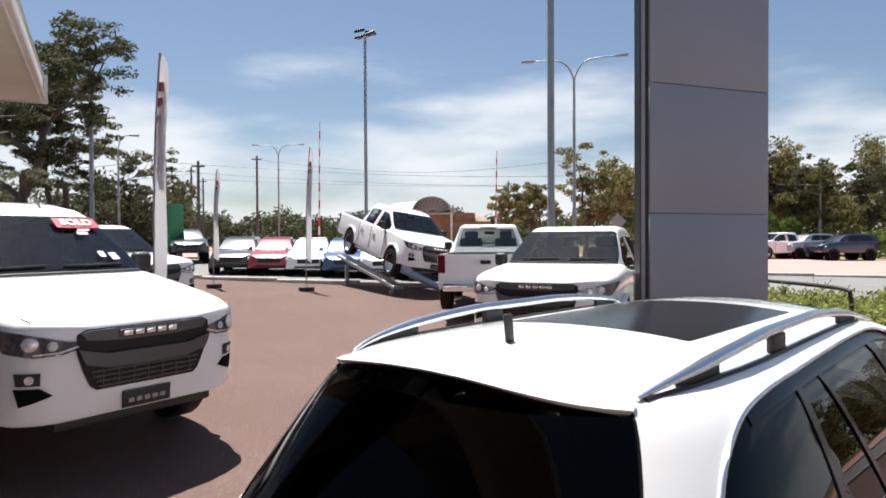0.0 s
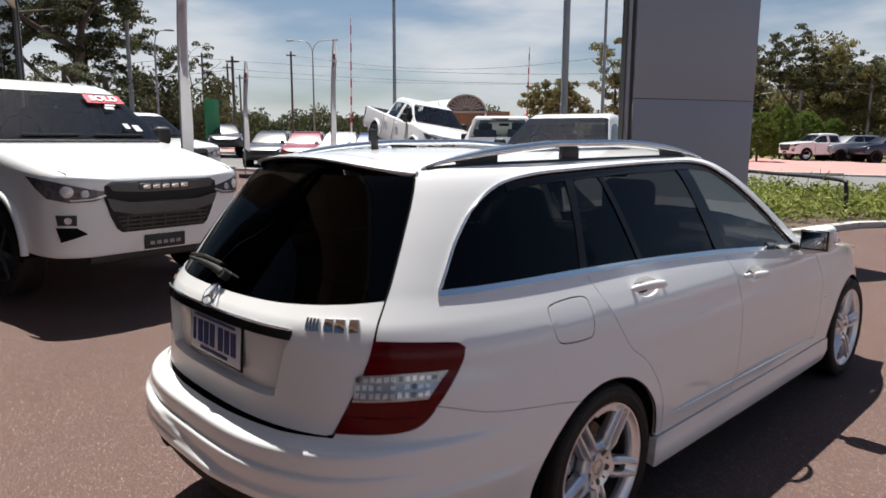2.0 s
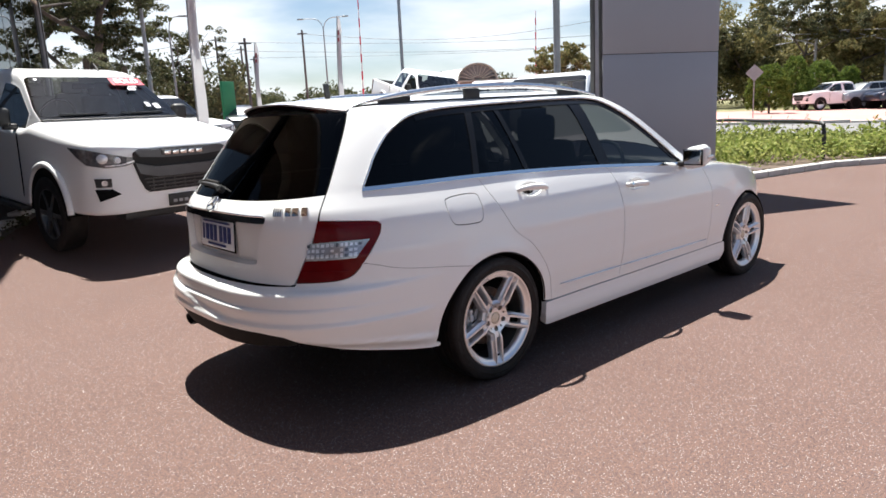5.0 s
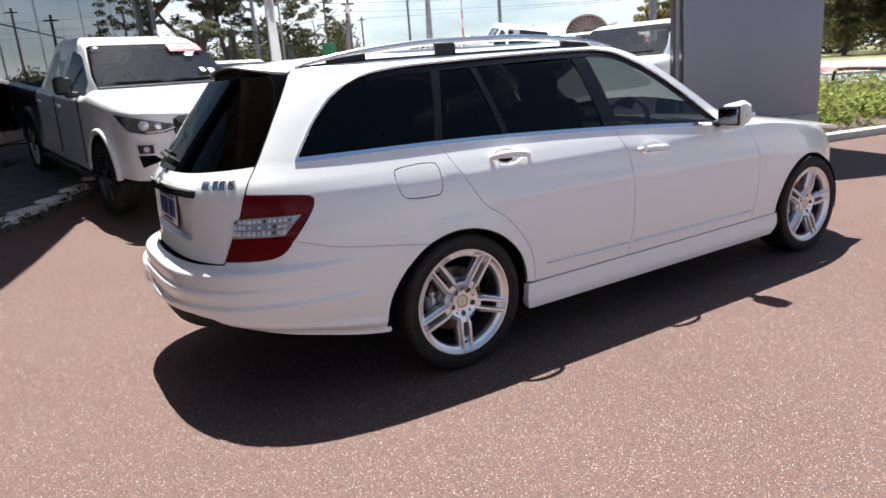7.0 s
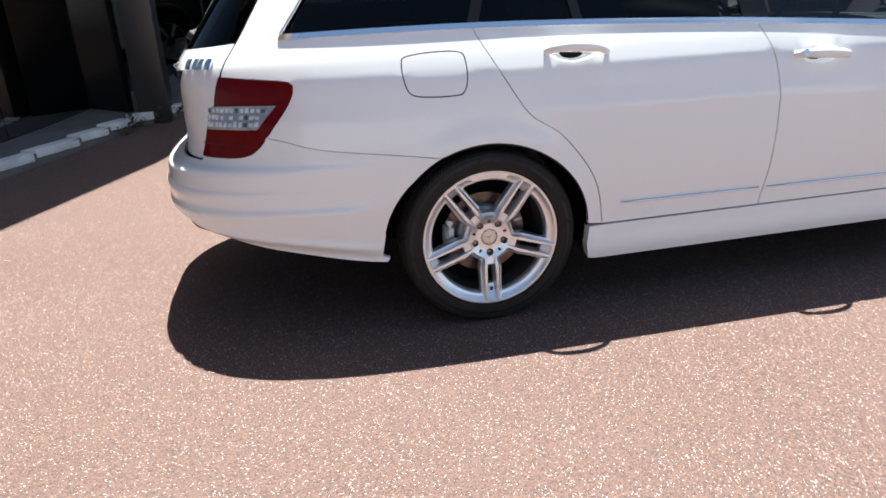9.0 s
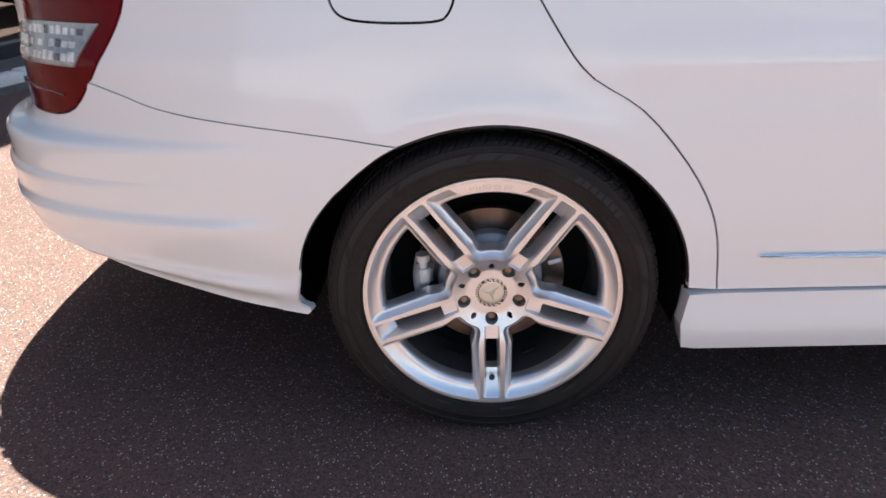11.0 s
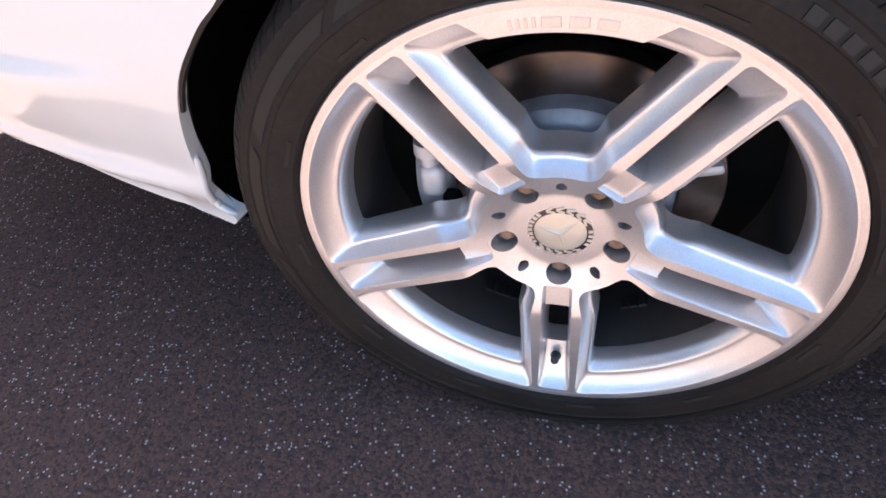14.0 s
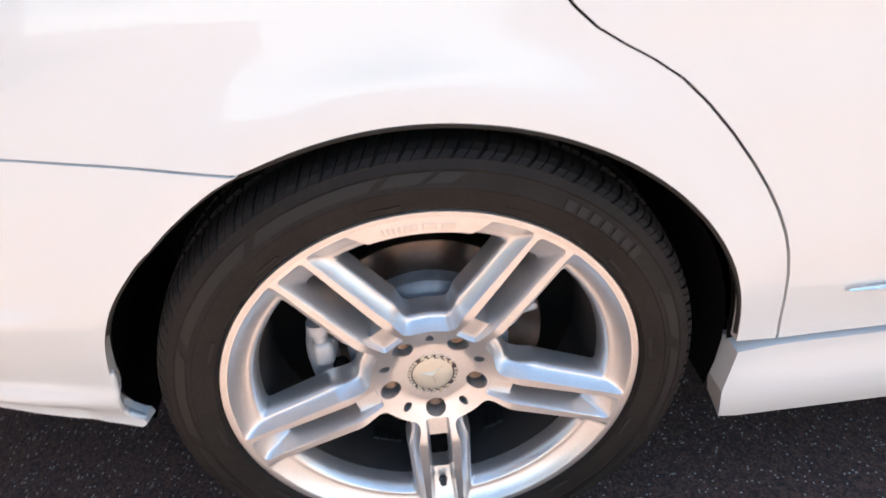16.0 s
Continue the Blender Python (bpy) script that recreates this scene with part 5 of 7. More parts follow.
def build_wheel():
    """An alloy wheel with its tyre and brake, turned to face +x, at the origin of its Empty."""
    w = new("wheel")
    # spoke face, worked out in the wheel's plane: (along y, along z)
    spokes = [radians(a) for a in (-90, -18, 54, 126, 198)]
    bis = [a + radians(36) for a in spokes]

    def pocket(d_rim, d_hub, r_arc, r_nose, round_in, round_out):
        """Rounded outline of the hollow between two spokes, about +y: edges d off the spokes' middle lines, an arc at the rim, a blunt nose at the hub."""
        def arm(r):
            d = d_hub + (d_rim - d_hub) * min(1.0, max(0.0, (r - 0.08) / 0.15))
            return radians(36) - math.asin(min(0.95, d / r))
        top = arm(r_arc)
        ang = arm(r_nose + round_in)
        corner = (r_nose + round_in, ang)
        k_in = [(r_nose, 0.55 * ang), (r_nose + 0.06 * round_in, 0.80 * ang), (r_nose + 0.32 * round_in, 0.965 * ang), corner]
        raw = [(r_nose, 0.0), (r_nose, 0.28 * ang)] + k_in
        r0, r1 = corner[0], r_arc - round_out
        raw += [(r0 + (r1 - r0) * i / 9, arm(r0 + (r1 - r0) * i / 9)) for i in range(1, 10)]
        g = round_out / r_arc
        raw += [(r_arc - 0.45 * round_out, arm(r_arc - 0.45 * round_out) - 0.06 * g), (r_arc - 0.10 * round_out, top - 0.34 * g), (r_arc, top - 0.95 * g)]
        raw += [(r_arc, (top - 0.95 * g) * (1 - i / 6)) for i in range(1, 7)]
        side = [(r * math.sin(t), r * math.cos(t)) for r, t in raw]
        loop = side + [(-x, y) for x, y in side[::-1][1:-1]]
        return spline(loop, 150, close=True)

    CREST = pocket(0.0250, 0.0270, 0.2385, 0.0765, 0.034, 0.010)
    EDGE = pocket(0.0400, 0.0435, 0.2085, 0.0930, 0.030, 0.008)

    def face_h(r):
        """Height of the spokes' faces against the lip, outward."""
        dish = -0.0075 * min(1.0, max(0.0, (0.232 - r) / 0.16)) ** 1.3
        return -0.0012 - 0.0012 * min(1.0, max(0.0, (0.2385 - r) / 0.02)) + dish - 0.0185 * min(1.0, max(0.0, (0.105 - r) / 0.055)) ** 1.3

    def slot_loop(r0, r1, h0, h1, c0, c1, n0=6):
        """Outline of the trough in a twin spoke: ends r0 and r1, half widths there, corner radii."""
        out = []
        for r, h, c, a0, sg in ((r1, h1, c1, 0, 1), (r0, h0, c0, 180, -1)):
            for sy in ((-1, 1) if sg > 0 else (1, -1)):
                cx, cy = r - sg * c, sy * (h - c)
                for k in range(n0):
                    q = 90 * k / (n0 - 1)
                    ang = radians((-90 + q) if (sg > 0 and sy < 0) else q if (sg > 0) else (90 + q) if sy > 0 else (180 + q))
                    out.append((cx + c * math.cos(ang), cy + c * math.sin(ang)))
        # even points along the straight sides
        res = []
        for i, p in enumerate(out):
            q = out[(i + 1) % len(out)]
            res.append(p)
            if i in (2 * n0 - 1, 4 * n0 - 1):
                res += [(p[0] + (q[0] - p[0]) * j / 14, p[1] + (q[1] - p[1]) * j / 14) for j in range(1, 14)]
        return res

    verts, faces = [], []

    def ring(loop, hf, turn):
        k = len(verts)
        for p in loop:
            q = rot2(p, turn)
            verts.append((hf(p), q[0], q[1]))
        return k

    def skin_rings(ks, n):
        for k0, k1 in zip(ks, ks[1:]):
            for i in range(n):
                j = (i + 1) % n
                faces.append((k0 + i, k0 + j, k1 + j, k1 + i))

    holes = []
    for b in bis:
        t = b - math.pi / 2
        ks = []
        for f, dz in ((0.0, 0.0), (0.030, 0.0007), (0.10, 0.0030), (0.22, 0.0064), (0.36, 0.0096), (0.50, 0.0121), (0.60, 0.0136), (0.68, 0.0143), (0.75, 0.0145), (0.82, 0.0158), (0.89, 0.0190), (0.95, 0.0232), (1.0, 0.0285), (1.0, 0.045)):
            lp = [((1 - f) * p[0] + f * q[0], (1 - f) * p[1] + f * q[1]) for p, q in zip(CREST, EDGE)]
            crest = [face_h(math.hypot(*p)) for p in CREST]
            it = iter(crest)
            ks.append(ring(lp, lambda p, it=it, dz=dz: next(it) - dz, t))
        skin_rings(ks, len(CREST))
        holes.append([rot2(p, t) for p in CREST])
    for a in spokes:
        low = a == spokes[0]
        L0 = slot_loop(0.0705, 0.2350, 0.0150, 0.0185, 0.004, 0.006)
        L1 = slot_loop(0.0715, 0.2340, 0.0141, 0.0176, 0.004, 0.006)
        L2 = slot_loop(0.0735, 0.2300, 0.0128, 0.0160, 0.004, 0.006)
        L3 = slot_loop(0.1010, 0.2180, 0.0122, 0.0142, 0.003, 0.005)
        L4 = slot_loop(0.1050, 0.1790 if low else 0.2020, 0.0110, 0.0118, 0.003, 0.004)
        deep = ((L0, 0.0, 0.0), (L1, 0.0012, 0.0012), (L2, 0.0058, 0.0062), (L3, 0.0085, 0.0135), (L4, 0.0250, 0.0270), (L4, 0.052, 0.050))
        ks = []
        for lp, d0, d1 in deep:
            ks.append(ring(lp, lambda p, d0=d0, d1=d1: face_h(min(max(p[0], 0.071), 0.235)) - (d0 + (d1 - d0) * min(1.0, max(0.0, (p[0] - 0.075) / 0.04))), a))
        skin_rings(ks, len(L0))
        holes.append([rot2(p, a) for p in L0])
        c = rot2((0.056, 0), a)
        lug = [(c[0] + 0.0128 * math.cos(q), c[1] + 0.0128 * math.sin(q)) for q in [2 * math.pi * k / 24 for k in range(24)]]
        holes.append(lug)
        ks = [ring(lug, lambda p, d=d: face_h(math.hypot(*p)) - d, 0.0) for d in (0.0, 0.030)]
        skin_rings(ks, 24)
        # small drop-shaped hole between two bolts
        pin = [rot2((0.0605 + 0.0066 * math.cos(q), 0.0042 * math.sin(q) * (1.15 - 0.25 * math.cos(q))), a + radians(36)) for q in [2 * math.pi * k / 16 for k in range(16)]]
        holes.append(pin)
        ks = [ring(pin, lambda p, d=d: face_h(math.hypot(*p)) - d, 0.0) for d in (0.0, 0.0006, 0.012)]
        skin_rings(ks, 16)
    outline = [(0.2400 * math.cos(t), 0.2400 * math.sin(t)) for t in [2 * math.pi * k / 180 for k in range(180)]]
    pts, tris, _ = fill2d(outline, 0.0056, holes)
    k0 = len(verts)
    verts += [(face_h(math.hypot(*p)), p[0], p[1]) for p in pts]
    faces += [tuple(k0 + i for i in f) for f in tris]
    bm = bmesh.new()
    bv = [bm.verts.new(v) for v in verts]
    for f in faces:
        if len({bv[i] for i in f}) == len(f):
            try:
                bm.faces.new([bv[i] for i in f])
            except ValueError:
                pass
    bmesh.ops.remove_doubles(bm, verts=bm.verts[:], dist=0.00004)
    part("spoke_face", bm, M_ALLOY, w, "silver five twin-spoke face", smooth=32)
    # rim: lip and barrel
    lathe("rim_lip", [(0.2395, -0.0040), (0.2398, -0.0010), (0.2440, -0.0002), (0.2458, -0.0006), (0.2470, -0.0026), (0.2475, -0.0085), (0.2455, -0.013)], M_ALLOYLIP, w, "bright machined rim lip", seg=120)
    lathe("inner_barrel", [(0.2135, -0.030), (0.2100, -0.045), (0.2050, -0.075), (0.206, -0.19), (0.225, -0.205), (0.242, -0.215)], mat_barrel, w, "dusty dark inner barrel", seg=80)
    for a0, n0 in ((244, 4), (291, 3)):
        for k in range(n0):
            a = radians(a0 + 3.1 * k)
            bm = bmesh.new()
            add_box(bm, (-0.105, 0.2035 * math.cos(a), 0.2035 * math.sin(a)), (0.018, 0.004, 0.0098), rot=Matrix.Rotation(a, 4, "X"), bevel=0.001, seg=1)
            part("balance_weight", bm, M_BLACK, w)
    # tyre
    prof = [(0.2435, -0.2130), (0.262, -0.2185), (0.285, -0.2165), (0.303, -0.2075), (0.3125, -0.192)]
    for gx in (-0.165, -0.125, -0.085, -0.045):
        prof += [(0.3165, gx - 0.006), (0.3105, gx - 0.004), (0.3105, gx + 0.004), (0.3168, gx + 0.006)]
    prof += [(0.3155, -0.030), (0.3120, -0.014), (0.3040, 0.0002), (0.3015, 0.0012), (0.2950, 0.0042), (0.2930, 0.0032), (0.2800, 0.0064), (0.2760, 0.0074), (0.2745, 0.0064), (0.2640, 0.0058), (0.2560, 0.0030), (0.2525, 0.0030), (0.2505, -0.0002), (0.2478, -0.003), (0.2462, -0.012)]
    tyre = lathe("tyre", prof, M_RUBBER, w, "black low-profile tyre", seg=160, smooth=28)
    # tread blocks on the shoulder, each pitch cut by a groove and a finer sipe
    bm = bmesh.new()
    nb = 76
    for k in range(nb):
        for u0, u1 in ((0.17, 0.57), (0.63, 1.0)):
            a0 = 2 * math.pi * (k + u0) / nb
            a1 = 2 * math.pi * (k + u1) / nb
            rows = ((-0.0395, 0.3172, -0.006), (-0.0265, 0.3166, 0.0), (-0.0145, 0.3142, 0.010), (-0.0055, 0.3098, 0.024), (0.0006, 0.3032, 0.044))
            for (x0, r0, d0), (x1, r1, d1) in list(zip(rows, rows[1:])) + [((-0.080, 0.3186, -0.03), (-0.050, 0.3186, -0.012)), ((-0.120, 0.3190, -0.05), (-0.090, 0.3190, -0.032))]:
                q = []
                for x, r, da in ((x0, r0, d0), (x1, r1, d1)):
                    for a in (a0 + da, a1 + da):
                        for rr in (r - 0.006, r + 0.0012):
                            q.append(bm.verts.new((x, rr * math.cos(a), rr * math.sin(a))))
                for f in ((0, 1, 3, 2), (4, 6, 7, 5), (0, 4, 5, 1), (2, 3, 7, 6), (1, 5, 7, 3), (0, 2, 6, 4)):
                    bm.faces.new([q[i] for i in f])
    part("tread", bm, M_RUBBER, tyre)
    # raised sidewall marks: slanted flashes and plain bars where the maker's lettering stands
    def side_x(r):
        return float(np.interp(r, [0.2505, 0.2525, 0.256, 0.264, 0.2745, 0.276, 0.28, 0.293, 0.295, 0.3015, 0.304], [0.0, 0.003, 0.003, 0.0058, 0.0064, 0.0074, 0.0064, 0.0032, 0.0042, 0.0012, 0.0]))
    def mark(bm, a, r, da, dr, slant=0.0):
        q = []
        for top in (0, 1):
            for sa, sr in ((-1, -1), (1, -1), (1, 1), (-1, 1)):
                rr = r + sr * dr / 2
                aa = a + sa * da / 2 + slant * sr
                q.append(bm.verts.new((side_x(rr) + (0.0009 if top else -0.002), rr * math.cos(aa), rr * math.sin(aa))))
        for f in ((4, 5, 6, 7), (0, 1, 5, 4), (1, 2, 6, 5), (2, 3, 7, 6), (3, 0, 4, 7)):
            bm.faces.new([q[i] for i in f])
    for c0 in (48, 228):
        for k in range(7):
            bm = bmesh.new()
            mark(bm, radians(c0 - 10 + 3.3 * k), 0.2830, radians(2.3), 0.0100 if k else 0.0125)
            part("sidewall_letter", bm, mat_mark, tyre)
    for c0, span in ((84, 5), (92, 8), (111, 26), (141, 28), (172, 26), (196, 14), (264, 5), (272, 8), (291, 26), (321, 28), (352, 26), (16, 14)):
        n = max(2, span // 3)
        bm = bmesh.new()
        rows = []
        for i in range(n + 1):
            row = []
            for rr, lean in ((0.2815, -1.0), (0.2870, 0.0), (0.2925, 1.0)):
                aa = radians(c0 - span / 2 + span * i / n - 1.6 * lean)
                row.append(bm.verts.new((side_x(rr) + 0.0008, rr * math.cos(aa), rr * math.sin(aa))))
            rows.append(row)
        for i in range(n):
            for j in range(2):
                bm.faces.new((rows[i][j], rows[i + 1][j], rows[i + 1][j + 1], rows[i][j + 1]))
        part("sidewall_flash", bm, mat_mark, tyre, smooth=40)
    for c0 in range(0, 360, 30):
        bm = bmesh.new()
        mark(bm, radians(c0 + 7), 0.2585, radians(7), 0.0035)
        part("sidewall_mark", bm, mat_mark, tyre)
    # cap
    lathe("hub_cap", [(0.0, -0.0262), (0.018, -0.0266), (0.0240, -0.0274), (0.0250, -0.0280), (0.0255, -0.0280), (0.0328, -0.0292), (0.0342, -0.0294), (0.0352, -0.0310), (0.0374, -0.0335), (0.0376, -0.0530)], mat_cap, w, "bright hub cap", seg=64)
    lathe("hub_cap_ring", [(0.0250, -0.0274), (0.0325, -0.0287)], mat_cap_ring, w, "dark enamel band on the hub cap", seg=64)
    # raised marks of the band: plain bars where words stand, leaf pairs between them
    for a0, step, cnt in ((212, -11.0, 8), (-28, 12.0, 4)):
        for k in range(cnt):
            a = radians(a0 + step * k)
            bm = bmesh.new()
            add_box(bm, (-0.0278, 0.0288 * math.cos(a), 0.0288 * math.sin(a)), (0.0016, 0.0048, 0.0034), rot=Matrix.Rotation(a, 4, "X"))
            part("hub_cap_mark", bm, mat_cap, w)
    for a0 in (72, 268):
        for k in range(5):
            a = radians(a0 - 38 + 19 * k)
            bm = bmesh.new()
            for sg in (-1, 1):
                add_box(bm, (-0.0278, (0.0288 + sg * 0.0017) * math.cos(a), (0.0288 + sg * 0.0017) * math.sin(a)), (0.0015, 0.0022, 0.0078), rot=Matrix.Rotation(a + sg * 0.35, 4, "X"))
            part("hub_cap_leaf", bm, mat_cap, w)
    for k in range(3):
        a = radians(45 + 120 * k)
        bm = bmesh.new()
        tip = Vector((-0.0262, 0.0225 * math.cos(a), 0.0225 * math.sin(a)))
        q = Vector((0, -math.sin(a), math.cos(a)))
        vs = [bm.verts.new(p) for p in (Vector((-0.0238, 0, 0)), q * 0.0042 + Vector((-0.0266, 0, 0)), tip, q * -0.0042 + Vector((-0.0266, 0, 0)))]
        bm.faces.new((vs[0], vs[1], vs[2]))
        bm.faces.new((vs[0], vs[2], vs[3]))
        part("hub_cap_ray", bm, mat_cap, w)
    # bolts
    for a in spokes:
        c = rot2((0.056, 0), a)
        bm = bmesh.new()
        add_cyl(bm, (-0.066, *c), (-0.0365, *c), 0.0098, 0.0090, 6)
        add_cyl(bm, (-0.0365, *c), (-0.0345, *c), 0.0086, 0.0060, 6)
        part("wheel_bolt", bm, M_BOLT, w)
    # raised tablet on the lip's inner step, its lettering as bars
    bm = bmesh.new()
    n = 20
    tv = []
    for i in range(n + 1):
        u = -1 + 2 * i / n
        tv.append([bm.verts.new((x, r * math.cos(radians(90 - wd * u)), r * math.sin(radians(90 - wd * u)))) for r, x, wd in ((0.2165, -0.030, 14.5), (0.2185, -0.0050, 14.0), (0.2196, -0.0038, 14.1), (0.2392, -0.0014, 18.5))])
    for i in range(n):
        for j in range(3):
            bm.faces.new((tv[i][j], tv[i + 1][j], tv[i + 1][j + 1], tv[i][j + 1]))
    for e in (tv[0], tv[-1]):
        lowv = bm.verts.new((-0.030, e[3].co.y, e[3].co.z))
        bm.faces.new((e[0], e[1], e[2], e[3], lowv))
    tablet = part("rim_tablet", bm, M_ALLOY, w, smooth=30)
    for k, da in enumerate((-9.4, -8.0, -6.6, -5.2, -2.2, 2.6, 7.4)):
        a = radians(90 - da)
        bm = bmesh.new()
        add_box(bm, (-0.0027, 0.2280 * math.cos(a), 0.2280 * math.sin(a)), (0.0016, 0.0084, 0.0026 if k < 4 else 0.0140), rot=Matrix.Rotation(a, 4, "X"), bevel=0.0005, seg=1)
        part("tablet_bar", bm, M_ALLOYLIP, tablet)
    # valve
    bm = bmesh.new()
    add_cyl(bm, (-0.034, 0, -0.207), (-0.022, 0, -0.197), 0.0075, 0.0060, 12)
    add_cyl(bm, (-0.022, 0, -0.197), (-0.010, 0, -0.189), 0.0050, 0.0046, 12)
    part("valve", bm, M_BLACK, w, "black rubber valve", smooth=40)
    bm = bmesh.new()
    add_box(bm, (-0.036, 0, -0.206), (0.012, 0.030, 0.022), bevel=0.003)
    part("valve_seat", bm, M_ALLOY, w, smooth=40)
    # brake: disc, hat, caliper
    lathe("brake_disc", [(0.104, -0.115), (0.106, -0.098), (0.111, -0.0965), (0.149, -0.0965), (0.150, -0.0975), (0.150, -0.118), (0.11, -0.118)], M_BRAKE, w, seg=64)
    lathe("disc_hat", [(0.0, -0.0605), (0.066, -0.061), (0.072, -0.063), (0.074, -0.068), (0.086, -0.0695), (0.0900, -0.073), (0.098, -0.075), (0.103, -0.080), (0.106, -0.098)], mat_hat, w, seg=48)
    lathe("hub_disc", [(0.0, -0.050), (0.060, -0.051), (0.066, -0.060)], mat_hat, w, seg=40)
    # sliding caliper: cast bridge, its pin boss with a rubber boot, and the carrier behind
    bm = bmesh.new()
    prof_c = [(0.116, -0.112), (0.116, -0.080), (0.121, -0.071), (0.143, -0.070), (0.152, -0.077), (0.156, -0.090), (0.156, -0.112), (0.116, -0.112)]
    add_lathe(bm, prof_c, 14, a0=radians(164), a1=radians(190))
    for a in (164, 190):
        bm.faces.new([bm.verts.new((x, r * math.cos(radians(a)), r * math.sin(radians(a)))) for r, x in prof_c[:-1]])
    caliper = part("brake_caliper", bm, M_CALIPER, w, "pale grey cast brake caliper", smooth=50)
    bm = bmesh.new()
    add_cyl(bm, (-0.072, -0.133, 0.052), (-0.072, -0.133, 0.066), 0.0145, 0.0135, 14)
    add_cyl(bm, (-0.072, -0.133, 0.030), (-0.072, -0.133, 0.052), 0.010, 0.009, 14)
    add_box(bm, (-0.070, -0.131, 0.020), (0.022, 0.026, 0.040), bevel=0.009, seg=3)
    part("caliper_pin", bm, M_CALIPER, caliper, smooth=50)
    bm = bmesh.new()
    add_box(bm, (-0.068, -0.113, -0.012), (0.020, 0.020, 0.034), bevel=0.008, seg=3)
    part("caliper_boot", bm, M_GAP, caliper, smooth=50)
    for i, (ang, mt) in enumerate(((14, M_CALIPER), (30, M_BRAKE), (40, M_CALIPER))):
        a = radians(ang)
        bm = bmesh.new()
        add_box(bm, (-0.104, 0.133 * math.cos(a), 0.133 * math.sin(a)), (0.030, 0.030, 0.013), rot=Matrix.Rotation(a, 4, "X"), bevel=0.005)
        part("shield_tab", bm, mt, w, smooth=40)
    # added near-black disc: stands in for the shade deep inside the wheel
    lathe("barrel_shade_disc", [(0.0, -0.135), (0.205, -0.138)], M_GAP, w, seg=40)
    return w


mat_mark = mat("moulded_rubber_mark", (0.0085, 0.0075, 0.0072), rough=0.62, var=0.1)
mat_hat = mat("grey_disc_hat", (0.30, 0.32, 0.35), rough=0.5, metal=0.3, var=0.2, scale=40)
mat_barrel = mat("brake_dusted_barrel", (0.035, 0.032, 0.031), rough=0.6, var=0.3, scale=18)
mat_cap = mat("satin_cap_metal", (0.80, 0.72, 0.58), rough=0.25, metal=0.35, var=0.05, scale=40)
mat_cap_ring = mat("dark_cap_enamel", (0.03, 0.022, 0.03), rough=0.3, coat=0.5, var=0.1, scale=200)
wheel = build_wheel()
wheel.parent = car
wheel.matrix_basis = pose(0.880, 0, 0.316)
wheel["label"] = "silver five twin-spoke alloy wheel with a low-profile tyre"
for x, y, rz, spin in ((0.872, 2.76, 0, 25), (-0.880, 0, 180, 40), (-0.872, 2.76, 180, 10)):
    c = copy_thing(wheel, pose(x, y, 0.316, 0, 0, rz) @ pose(0, 0, 0, spin, 0, 0))

# ---- other vehicles ----
# built nose towards +x, the front axle over the origin
def ring_pts(wb, wt, lo, hi, rb, rt, k=4):
    """A rounded section across a vehicle: half widths below and above, bottom and top height, corner radii."""
    out = []
    for (cx, cz, r, a0) in ((wb - rb, lo + rb, rb, -90), (wt - rt, hi - rt, rt, 0), (-wt + rt, hi - rt, rt, 90), (-wb + rb, lo + rb, rb, 180)):
        for i in range(k + 1):
            a = radians(a0 + 90 * i / k)
            out.append((cx + r * math.cos(a), cz + r * math.sin(a)))
    return out


def loft(secs, k=4):
    bm = bmesh.new()
    rings = []
    for f, wb, wt, lo, hi, rb, rt in secs:
        rings.append([bm.verts.new((f, y, z)) for y, z in ring_pts(wb, wt, lo, hi, rb, rt, k)])
    for a, b in zip(rings, rings[1:]):
        n = len(a)
        for i in range(n):
            bm.faces.new((a[i], a[(i + 1) % n], b[(i + 1) % n], b[i]))
    bm.faces.new(rings[0])
    bm.faces.new(rings[-1][::-1])
    return bm


def plate3(name, pts, thick, material, parent, label="", step=None):
    """A flat polygon in space, thickened against its normal."""
    bm = bmesh.new()
    f = bm.faces.new([bm.verts.new(p) for p in pts])
    f.normal_update()
    n = f.normal.copy()
    r = bmesh.ops.extrude_face_region(bm, geom=[f])
    for v in [g for g in r["geom"] if isinstance(g, bmesh.types.BMVert)]:
        v.co += n * thick
    return part(name, bm, material, parent, label)


def road_wheel(parent, x, y, r, w, side, detailed=True, rim_mat=None):
    wh = new("wheel")
    wh.parent = parent
    wh.matrix_basis = pose(x, y, r, 0, 0, 90 * side)
    lathe("tyre", [(r * 0.66, -w), (r * 0.85, -w * 1.02), (r * 0.97, -w * 0.9), (r, -w * 0.7), (r, -0.03), (r * 0.97, -0.012), (r * 0.88, 0.0), (r * 0.72, -0.004), (r * 0.665, -0.012)], M_RUBBER, wh, seg=40)
    lathe("rim", [(r * 0.665, -0.012), (r * 0.63, -0.02), (r * 0.58, -0.07), (r * 0.5, -0.09), (0.0, -0.085)], rim_mat or M_DARKWALL, wh, seg=32)
    if detailed:
        for k in range(6):
            a = 2 * math.pi * k / 6
            bm = bmesh.new()
            add_box(bm, (-0.03, 0.36 * r * math.cos(a), 0.36 * r * math.sin(a)), (0.035, r * 0.58, r * 0.15), rot=Matrix.Rotation(a, 4, "X"), bevel=0.012)
            part("spoke", bm, rim_mat or M_ALLOY, wh, smooth=40)
        cyl("hub", (-0.06, 0, 0), (-0.008, 0, 0), r * 0.17, M_DARKWALL, wh, seg=20)
    return wh


